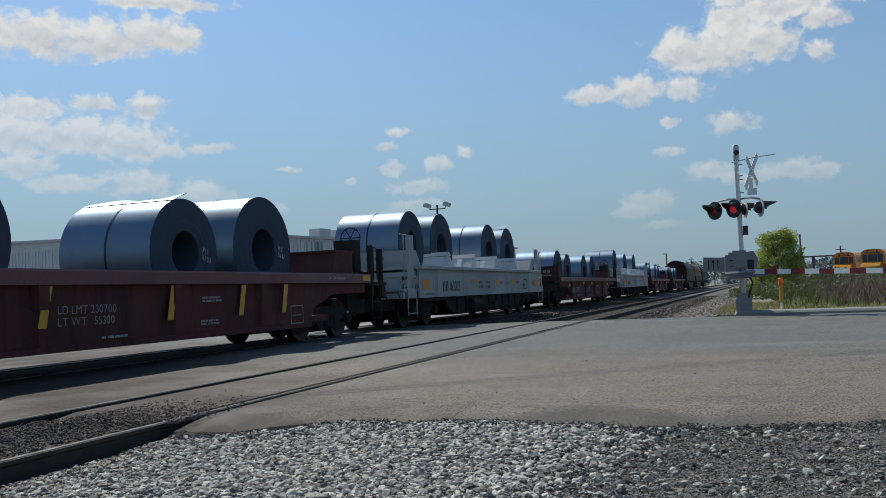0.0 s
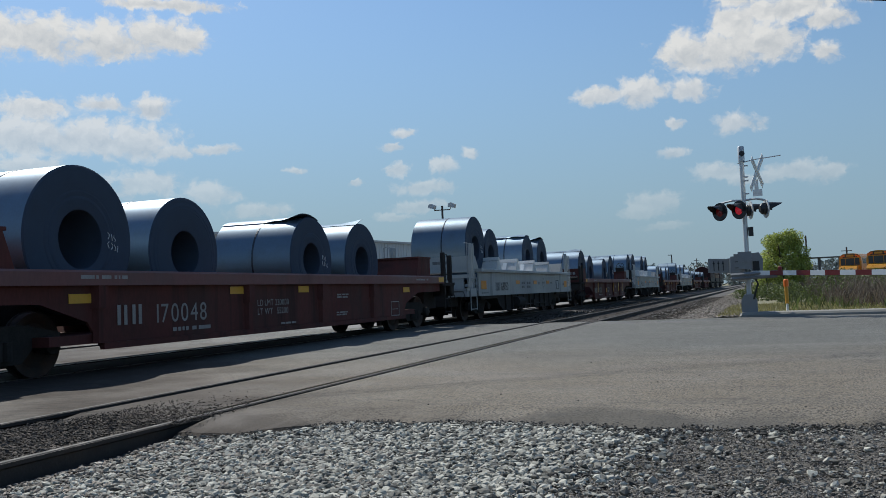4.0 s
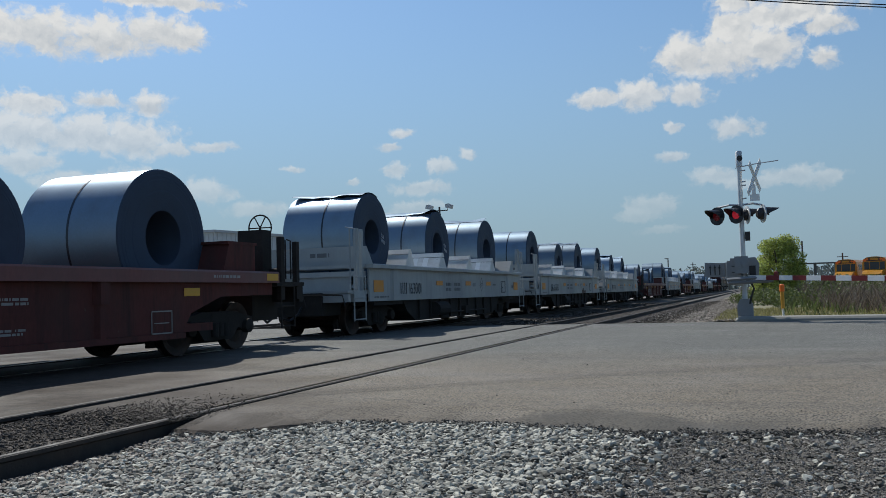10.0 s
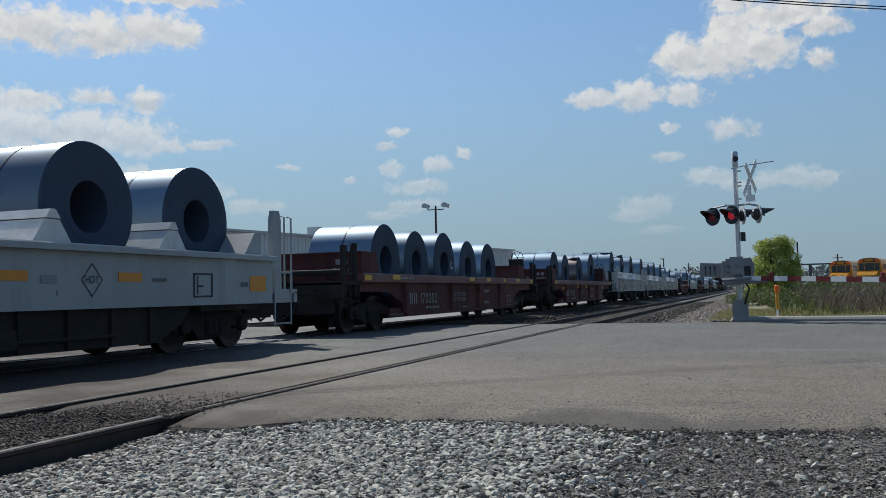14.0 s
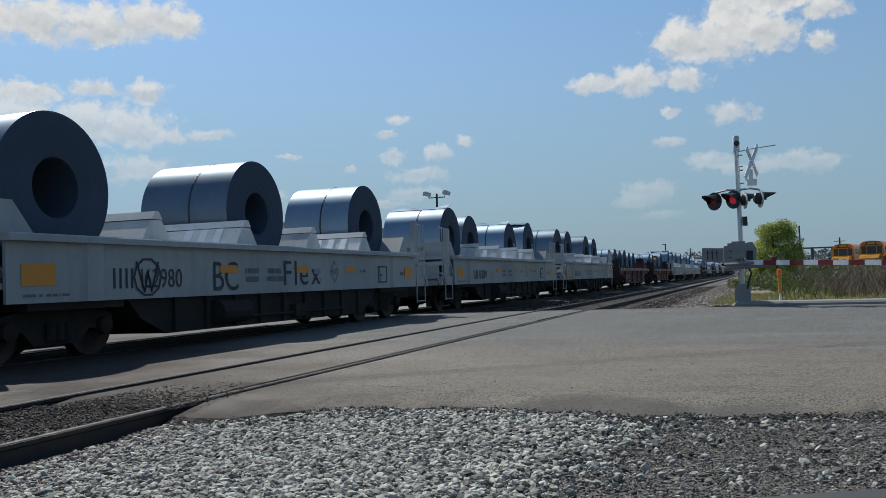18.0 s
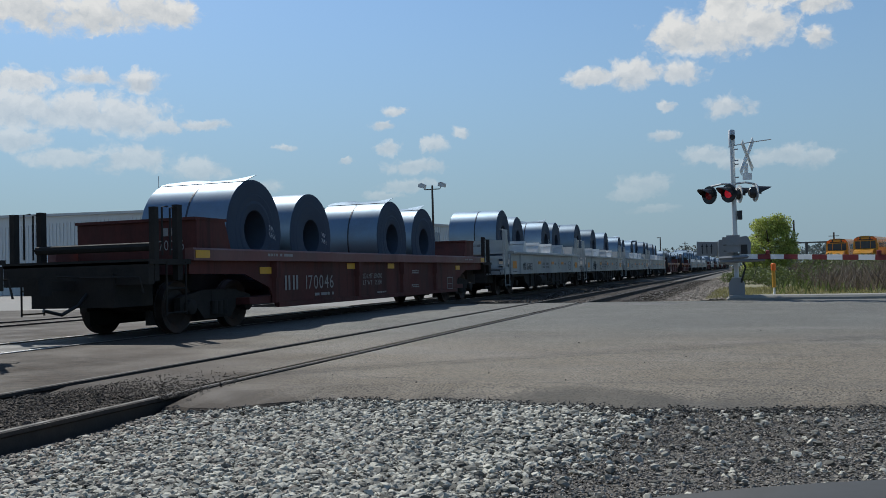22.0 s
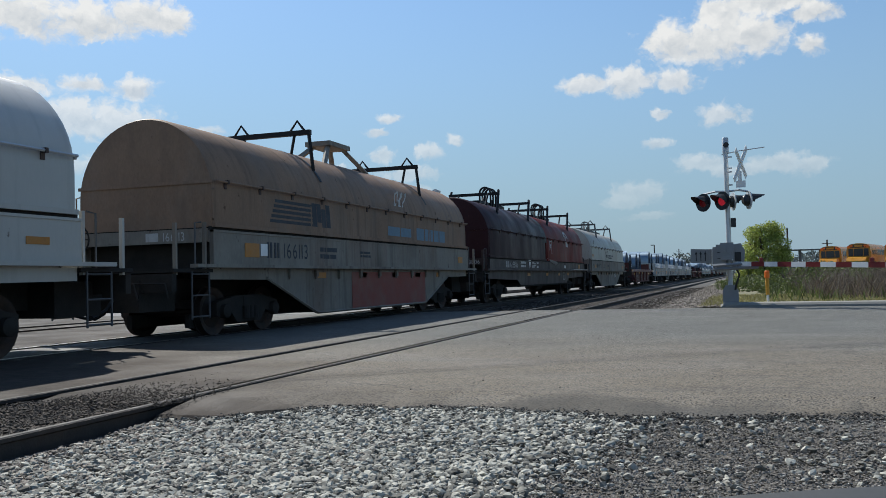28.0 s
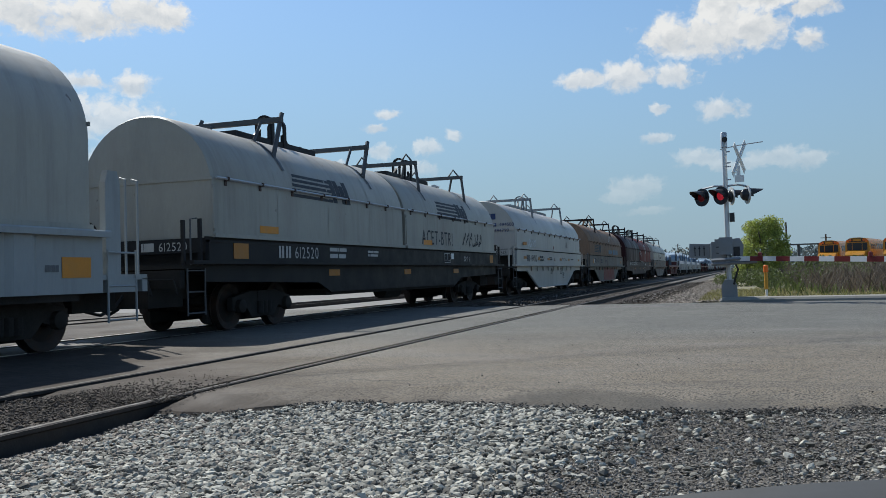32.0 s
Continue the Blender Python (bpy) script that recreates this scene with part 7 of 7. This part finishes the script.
    part("brake_housing", bm, UNDER, car)
    place(car, -225.85)

    # maroon car under two hoods
    car, (rear, front) = covered_car("dark maroon covered coil car, its front hood faded red", [(-9.75, -0.12, HOOD_MAROON), (0.12, 9.75, HOOD_RED)], 10.55, SOOT_MAROON, SOOT_MAROON,
                                     "628806", LETTER_WHITE, deep=False, trucks=7.3)
    for shell, ys, y0 in ((rear, (-7.2, -2.0), -4.7), (front, (2.0, 7.2), 4.7)):
        lift_loops(shell, y0, 3.94, BLACK_PAINT, 3, 0.52, 0.40, beam=(y0 - 1.9, y0 + 1.9), tall=0.82)
        for y in ys:
            stack_frame(shell, y, BLACK_PAINT, "pole", 0.62)
    bm = bmesh.new()
    rim = [bm.verts.new((1.43 * math.cos(a) if z is None else x, y, 2.52 + 1.44 * math.sin(a))) for y in (-0.80, 0.1) for a, x, z in [(q, 0, None) for q in np.linspace(0, math.pi, 21)]]
    for i in range(20):
        bm.faces.new((rim[i], rim[i + 1], rim[22 + i], rim[21 + i]))
    part("hood_lip", bm, BLACK_PAINT, rear)
    bm = bmesh.new()
    for a0, a1, r0, r1 in ((0.3, 2.6, 0.40, 0.54), (1.2, 3.0, 0.17, 0.29)):
        for q in np.linspace(a0, a1, 9)[:-1]:
            d = (a1 - a0) / 8
            vs = [(4.95 + r * math.cos(w), 2.75 + r * math.sin(w)) for r, w in ((r0, q), (r0, q + d), (r1, q + d), (r1, q))]
            bm.faces.new([bm.verts.new((1.45 * math.cos(max(0, (v[1] - 2.52) / 1.42)), v[0], 2.52 + 1.45 * math.sin(max(0, (v[1] - 2.52) / 1.42)))) for v in vs])
    for k in range(3):
        lo, hi = 2.46 + 0.09 * k, 2.55 + 0.09 * k
        bm.faces.new([bm.verts.new((1.45 * math.cos(max(0, (z - 2.52) / 1.42)), y, 2.52 + 1.45 * math.sin(max(-0.1, (z - 2.52) / 1.42)))) for y, z in ((4.62, lo), (5.25 - 0.05 * k, lo), (5.2 - 0.05 * k, hi), (4.66, hi))])
    part("emblem", bm, LETTER_WHITE, front, "white swirl emblem")
    sill_marks(car, "628806", -6.9, LETTER_WHITE, 0.24, 1.34, 5, reflectors=((-3.7, 1.0, 0.5, 0.13), (0.0, 1.0, 0.45, 0.13), (2.8, 1.0, 0.45, 0.13), (5.2, 1.0, 0.4, 0.13), (8.05, 1.36, 0.4, 0.22)))
    triangle(car, 1.465, -3.58, 1.66, 0.42, SIGN_WHITE, True)
    outline_panel(car, 1.386, 4.08, 4.55, 0.77, 1.14, LETTER_WHITE)
    plate("notice", car, 1.466, 4.05, 4.3, 1.36, 1.50, SIGN_WHITE)
    bm = bmesh.new()
    for y, w in ((-3.15, 0.45), (-2.25, 0.4)):
        bars(bm, 1.467, y, 1.52, w, 0.09, 1, 3, seed=int(-y * 10))
        bars(bm, 1.467, y, 1.35, w, 0.09, 1, 3, seed=int(-y * 11))
    part("weight_stencil", bm, LETTER_WHITE, car)
    bm = bmesh.new()
    vs = [(1.43, 0.1, 1.80), (1.50, 0.7, 1.74), (1.62, 1.25, 1.66), (1.66, 1.5, 1.58), (1.56, 1.45, 1.50), (1.48, 0.9, 1.62), (1.44, 0.4, 1.74)]
    bm.faces.new([bm.verts.new(v) for v in vs])
    bm.faces.new([bm.verts.new((x - 0.008, y, z)) for x, y, z in reversed(vs)])
    part("bent_flap", bm, GALVANISED, front, "bent strip of bare metal at the hood's corner")
    bm = bmesh.new()
    for a, b, c, d in ((0.8, 0.83, 2.2, 2.62), (1.22, 1.25, 2.05, 2.70), (0.8, 1.25, 2.62, 2.65), (0.95, 1.1, 2.30, 2.33), (0.95, 1.1, 2.45, 2.48), (0.94, 0.97, 2.3, 2.48)):
        box(bm, 1.40, 1.428, a, b, c, d)
    part("painted_mark", bm, CHALK, front, "small faded white painted mark")
    bm = bmesh.new()
    box(bm, 1.48, 1.62, 5.9, 10.2, 1.285, 1.31)
    part("running_board", bm, GALVANISED, car, "bare metal running board")
    place(car, -245.95)

    # rusting brown hood over a grey body with a red primer patch
    car, (shell,) = covered_car("weathered covered coil car with rusty brown hood and red primer patch", [(-7.35, 7.35, HOOD_BROWN)], 8.5, WEATHERED, WEATHERED, "166113", LETTER_WHITE)
    stack_frame(shell, -2.9, BLACK_PAINT, "vee")
    stack_frame(shell, 3.9, BLACK_PAINT, "vee")
    bm = bmesh.new()
    for s in (-1, 1):
        for y in (-0.85, 1.05):
            rod(bm, [(0.55 * s, y * 1.5, 3.72), (0.18 * s, y * 0.45 + 0.1, 4.42)], 0.07, 4)
    box(bm, -0.35, 0.35, -0.5, 0.7, 4.38, 4.5)
    part("lift_trestle", bm, WEATHERED, shell, "grey steel lifting trestle")
    brand_stripes(shell, -5.4, 2.12, 2.7, 0.5, LETTER_DARK)
    bm = bmesh.new()
    bars(bm, 1.424, 0.6, 2.10, 1.9, 0.24, 1, 2, seed=9)
    bars(bm, 1.424, 2.7, 2.05, 2.6, 0.34, 1, 6, seed=10)
    part("slogan", bm, surface("faded blue lettering", (0.13, 0.21, 0.27), 0.7, vary=0.3), shell, "faded blue lettering")
    plate("primer_patch", car, 1.382, -1.6, 3.4, 0.30, 1.15, PRIMER, "patch of red primer")
    sill_marks(car, "166113", -4.95, LETTER_DARK, 0.30, 1.42, 7, reflectors=((-6.4, 1.42, 0.5, 0.26), (-3.4, 1.02, 0.45, 0.12), (-1.2, 1.02, 0.45, 0.12), (0.9, 1.02, 0.45, 0.12), (2.6, 1.02, 0.4, 0.12), (4.4, 1.02, 0.35, 0.12), (6.3, 1.44, 0.45, 0.2)))
    scribble(shell, 1.36, 1.2, 2.9, 0.9, 0.4, LETTER_WHITE, 17, 3, "white sprayed scrawl")
    plate("board", car, 1.466, -5.85, -5.6, 1.45, 1.68, SIGN_WHITE)
    place(car, -265.8)

    # off-white covered car
    car, (shell,) = covered_car("off-white covered coil car with blue stencilled markings", [(-7.35, 7.35, HOOD_WHITE)], 8.5, HOOD_WHITE, HOOD_WHITE, "494512", LETTER_DARK)
    lift_loops(shell, -0.5, 3.94, UNDERGREY, 2, 0.46, 0.56, beam=(-3.3, 4.3))
    stack_frame(shell, -2.8, UNDERGREY, "vee")
    stack_frame(shell, 4.0, UNDERGREY, "vee")
    blue = surface("blue stencil", (0.03, 0.05, 0.14), 0.7, vary=0.15)
    bm = bmesh.new()
    bars(bm, 0.05, -7.37, 3.15, 0.62, 0.24, 1, 3, facing="y", seed=3)
    bars(bm, 0.32, -7.382, 2.86, 0.32, 0.13, 1, 3, facing="y", seed=5)
    lettering(bm, "THRU 494799", -0.05, -7.382, 2.62, 0.14, facing="y", squeeze=1.0)
    lettering(bm, "FOR USE ON", -0.95, -7.382, 2.86, 0.14, facing="y", squeeze=1.0)
    lettering(bm, "494500", 0.75, -7.382, 2.86, 0.14, facing="y", squeeze=1.0)
    part("end_stencil", bm, blue, shell, "dark blue stencilled writing")
    sill_marks(car, "494512", -5.05, LETTER_DARK, 0.28, 1.42, 9, reflectors=((-6.3, 2.1, 0.6, 0.13), (-6.3, 1.52, 0.5, 0.11), (-3.6, 1.50, 0.45, 0.11), (-1.55, 1.50, 0.5, 0.11), (1.33, 1.50, 0.45, 0.11), (3.5, 1.50, 0.4, 0.1), (6.4, 1.50, 0.4, 0.1)))
    bm = bmesh.new()
    lettering(bm, "LD LMT 227100", 1.467, -3.04, 1.56, 0.085, squeeze=1.0, gap=0.16)
    lettering(bm, "LT WT   58900", 1.467, -3.04, 1.44, 0.085, squeeze=1.0, gap=0.16)
    lettering(bm, "U.S. PATENT 6.543.368", 1.467, 1.95, 1.60, 0.06, squeeze=1.0, gap=0.14)
    lettering(bm, "U.S. & OTHER PATENTS PENDING", 1.467, 1.95, 1.51, 0.06, squeeze=1.0, gap=0.14)
    bars(bm, 1.467, 4.3, 1.55, 0.8, 0.06, 1, 4, seed=31)
    part("stencil", bm, LETTER_DARK, car)
    triangle(car, 1.465, 0.1, 1.48, 0.2, GATE_RED)
    triangle(shell, 1.426, 0.1, 2.18, 0.2, GATE_RED, True)
    outline_panel(car, 1.388, 2.38, 2.78, 0.60, 0.94, SIGN_WHITE, SIGNAL_BLACK)
    scribble(car, 1.385, -0.55, 0.85, 0.4, 0.28, LETTER_DARK, 5, 3)
    scribble(car, 1.385, 1.7, 0.85, 0.45, 0.3, LETTER_DARK, 8, 2)
    scribble(shell, 1.425, 3.2, 2.2, 0.5, 0.25, LETTER_DARK, 9, 3)
    scribble(shell, 1.425, -5.2, 2.05, 1.4, 0.32, CHALK, 19, 5, "faint pale sprayed scrawl")
    plate("retainer_plate", car, 1.386, 5.5, 5.75, 0.98, 1.2, GALVANISED)
    place(car, -283.8)

    # black-silled car under two grey hoods
    car, (rear, front) = covered_car("grey two-hood covered coil car on a black frame with striped emblems", [(-9.15, -0.1, HOOD_GREY), (0.1, 9.15, HOOD_GREY)], 10.1, BLACK_PAINT, BLACK_PAINT,
                                     "612520", LETTER_WHITE, deep=False, trucks=6.9)
    for shell, ys, y0, style in ((rear, (-6.4, -1.9), -4.6, "pole"), (front, (2.1, 6.6), 3.6, "vee")):
        lift_loops(shell, y0, 3.94, BLACK_PAINT, 2, 0.44, 0.54, beam=(y0 - 1.8, y0 + 1.8))
        for y in ys:
            stack_frame(shell, y, STACK_STEEL, style, 0.55 if style == "pole" else 0.0)
    brand_stripes(rear, -6.3, 2.62, 2.9, 0.55, LETTER_DARK)
    brand_stripes(front, 2.8, 2.66, 3.2, 0.6, LETTER_DARK)
    bm = bmesh.new()
    lettering(bm, "ACET-BTR!", 1.428, 1.35, 1.84, 0.42, squeeze=0.85, gap=0.2)
    part("graffiti", bm, LETTER_DARK, front, "black spray paint tag")
    scribble(front, 1.43, 5.2, 1.88, 2.2, 0.42, LETTER_DARK, 23, 6, "black spray paint scrawl")
    bm = bmesh.new()
    lettering(bm, "GP 7 6", 1.467, 5.2, 1.36, 0.16, squeeze=1.0)
    part("weight_stencil", bm, LETTER_WHITE, car)
    outline_panel(car, 1.467, 3.2, 3.75, 1.30, 1.6, LETTER_WHITE)
    plate("notice", car, 1.467, 3.85, 4.1, 1.42, 1.6, SIGN_WHITE)
    sill_marks(car, "612520", -6.3, LETTER_WHITE, 0.24, 1.35, 11, reflectors=((-8.6, 1.32, 0.5, 0.28), (-4.6, 0.98, 0.55, 0.14), (0.0, 0.98, 0.5, 0.14), (4.3, 0.98, 0.5, 0.14), (8.3, 1.32, 0.4, 0.28)))
    for y in (-7.6, 1.5):
        plate("reflector", car, 1.425, y, y + 0.7, 1.82, 1.96, ORANGE, "orange notice plate on the hood")
    place(car, -303.6)

    # last car in view: a light grey coil car carrying a plain hood
    car = grey_coil_car(163071)
    tagged(car, "light grey coil car carrying a plain grey hood", "coil car", "covered coil cars")
    hood(car, -6.75, 6.75, HOOD_GREY, False, 1.70, 3.0, 1.38)
    place(car, -322.5)

    # the train ahead
    place(brown_coil_car(170031), 54.4)
    load_coils(54.4, BROWN_FLOOR, [(-5.2, 1.00, 2.0, 0, 0), (-2.8, 0.94, 2.0, 0, 0), (1.9, 0.96, 2.0, 0, 0), (4.6, 0.98, 2.0, 0, 0)])
    place(grey_coil_car(163044), 73.2)
    load_coils(73.2, GREY_FLOOR, [(-5.1, 1.06, 2.0, 0, 0), (0.0, 1.01, 2.0, 0, 0), (5.1, 1.04, 2.0, 0, 0)])
    place(brown_coil_car(170017), 92.1)
    load_coils(92.1, BROWN_FLOOR, [(-5.2, 1.06, 2.0, 0, 0), (-2.8, 0.96, 2.0, 0, 0), (1.9, 0.98, 2.0, 0, 0), (4.6, 0.96, 2.0, 0, 0)])
    place(brown_coil_car(170059), 112.8)
    load_coils(112.8, BROWN_FLOOR, [(-5.2, 0.98, 2.0, 0, 0), (-2.8, 1.01, 2.0, 0, 0), (1.9, 0.96, 2.0, 0, 0), (4.6, 1.00, 2.0, 0, 0)])
    for k, (y, mat) in enumerate(((132.5, HOOD_MAROON), (150.0, HOOD_BROWN), (167.5, HOOD_MAROON))):
        car, _ = covered_car("dark covered coil car near the head of the train", [(-7.35, 7.35, mat)], 8.5, BLACK_PAINT, BLACK_PAINT, "", None)
        place(car, y)


# ---- motion of the train: seconds, metres along the track ----
RUN = [(0, -5.5), (1, 5.25), (2, 16.0), (3, 26.75), (4, 37.47), (6, 59.39), (8, 80.93), (10, 102.16), (12, 123.14), (14, 143.93), (16, 164.56), (18, 185.08),
       (20, 205.49), (22, 225.83), (24, 246.08), (26, 266.24), (28, 286.29), (30, 306.21), (32, 325.95)]


def motions():
    for ob, x, y, z in TRAIN:
        walk(ob, [(t, pose(x, y + s, z)) for t, s in RUN])
    times = np.arange(0, 32.001, 1 / 30)
    run = np.interp(times, [t for t, _ in RUN], [s for _, s in RUN])
    leaders = {}
    for ob, dy in WHEELS:
        if dy not in leaders:
            walk(ob, [(t, pose(0, dy, WHEEL_R, math.degrees(-s / WHEEL_R) % 360.0)) for t, s in zip(times, run)])
            leaders[dy] = ob.animation_data.action, ob.animation_data.action_slot
        else:
            ob.rotation_mode = "QUATERNION"
            ob.animation_data_create()
            ob.animation_data.action, ob.animation_data.action_slot = leaders[dy]


# ---- build ----
setting()
warehouse()
flood_light_pole((-27.0, 75.0, -0.3), 9.2)
crossing_signal()
marker_post()
car_bonnet()
train()
tree("tree", "bushy bright green spring tree beside the track", (1.27, 60.0, -0.1), 4.2, 3.4, 26000, 0.07, LEAF, 3, 120)
for bus_x, bus_y in ((9.6, 112.0), (11.7, 104.0), (15.4, 104.0), (19.4, 105.0)):
    school_bus((bus_x, bus_y, 0.66), -17)
far_things()


def verge_region(r):
    x, y = r.uniform(-4.6, 0.6), 24.45 + 60 * r.uniform(0, 1) ** 1.7
    return x, y, x < -0.3 - r.uniform(0, 0.9)


def shoulder_region(r):
    """Top and flanks of the two ballast beds beyond the road."""
    x, y = r.uniform(-8.9, -2.4), 24.4 + 45 * r.uniform(0, 1) ** 1.8
    return x, y, abs(abs(x - SIDING_X) - HALF_GAUGE) > 0.1 and abs(x - TRAIN_X - HALF_GAUGE) > 0.1


def near_region(r):
    x, y = r.uniform(-4.25, 2.8), r.uniform(3.3, 6.75)
    keep = y < road_edge(x) - 0.03 and r.uniform() < max(0.05, min(1.0, 0.55 - (x + 0.9 + 0.5 * (6.2 - y) * 0.4) * 1.2))
    if x < -3.1 and r.uniform() > 0.25 + 0.6 * (x + 4.25):
        keep = False
    return x, y, keep


def cinder_region(r):
    x, y = r.uniform(-5.4, -4.22), 5.3 + abs(r.normal(0, 0.75))
    return x, y, y > road_edge(x) - 0.05


def chip_region(r):
    x, y = r.uniform(-4.25, 3.8), r.uniform(3.3, 6.8)
    return x, y, y < road_edge(x) + 0.05 and (x > -2.0 or r.uniform() < 0.3)


def crumb_region(r):
    x = r.uniform(-4.25, 4.2)
    y = road_edge(x) + r.normal(-0.05, 0.10)
    return x, y, noise.noise((x * 1.7, y * 1.7, 9)) > -0.6 + 1.0 * r.uniform()


def bed_region(r):
    x, y = r.uniform(SIDING_X - 0.68, SIDING_X + 0.68), r.uniform(3.0, 6.0)
    return x, y, True


stones("crushed_stone", "loose pale grey crushed stone beside the road", STONE, 26000, near_region, (0.009, 0.035), 21)
stones("stone_chips", "fine grey-brown stone chippings", STONE_DARK, 70000, chip_region, (0.004, 0.013), 22, small=True)
stones("dusty_stone", "brown-stained crushed stone along the rail", STONE_TAN, 6500, lambda r: (-4.25 + 2.2 * r.uniform() ** 1.7, r.uniform(3.3, 5.6), True), (0.009, 0.026), 27)
stones("asphalt_crumbs", "dark crumbs of broken asphalt along the road's edge", CRUMB, 9000, crumb_region, (0.003, 0.012), 25, -0.138)
stones("road_grit", "scattered dark grit on the asphalt", CRUMB, 220, lambda r: (r.uniform(-3.8, 7.0), 6.9 + 7 * r.uniform() ** 1.6, True), (0.004, 0.013), 28, -0.014, False, small=True)
stones("spread_cinders", "brown cinder grit trodden on to the asphalt between the rails", CINDER, 2800, cinder_region, (0.004, 0.012), 29, -0.008, False, small=True)
stones("track_cinders", "dark brown cinders between the rails", CINDER, 9000, bed_region, (0.005, 0.02), 23, -0.05, False, small=True)
# stones dark with oil and with shade put into their tone
stones("bed_ballast", "dark oily ballast stones on the track beds, also darkened for shade", CINDER, 12000, shoulder_region, (0.02, 0.05), 26, -0.15, False, small=True)
stones("verge_ballast", "tan crushed ballast stones beside the track", STONE_TAN, 16000, verge_region, (0.02, 0.05), 24, None)
blades("dry_weeds", "tall dry brown weeds beyond the kerb", DRY, 30000, (2.2, 30, 29, 64), (0.25, 0.85), 31)
blades("dead_stalks", "thin grey dead stalks among the weeds", STALK, 9000, (2.0, 30, 30, 60), (0.5, 1.15), 36, width=0.007)
blades("verge_grass", "short yellow-green grass on the verge", TURF, 30000, (-1.2, 18, 24.5, 36), (0.03, 0.13), 32)
blades("green_weeds", "green weeds among the dry grass", WEED, 7000, (0.6, 24, 27, 66), (0.12, 0.45), 33, width=0.02)
shrub = random.Random(8)
bushes("shrubs", "low green shrubs beside the track", WEED, [(shrub.uniform(0.8, 5.5), shrub.uniform(36, 52), shrub.uniform(0.15, 0.6), shrub.uniform(0.3, 0.6)) for _ in range(30)], 9000, 0.055, 34)
bushes("brambles", "green brambles in the dry weeds", WEED, [(shrub.uniform(4.5, 14), shrub.uniform(28, 46), shrub.uniform(0.05, 0.4), shrub.uniform(0.2, 0.5)) for _ in range(26)], 6000, 0.05, 35)
bushes("thicket", "low green thicket behind the crossing signal", WEED, [(shrub.uniform(-1.3, 1.6), shrub.uniform(42, 75), shrub.uniform(0.1, 0.5), shrub.uniform(0.3, 0.6)) for _ in range(40)], 12000, 0.06, 39)
bushes("hedge", "green scrub in front of the parking area", WEED, [(shrub.uniform(3.2, 14), shrub.uniform(58, 90), shrub.uniform(0.3, 1.0), shrub.uniform(0.5, 1.0)) for _ in range(60)], 16000, 0.10, 37)
blades("far_weeds", "tall dry weeds on the rise", DRY, 12000, (2.5, 40, 62, 100), (0.4, 1.1), 38, width=0.03)

motions()
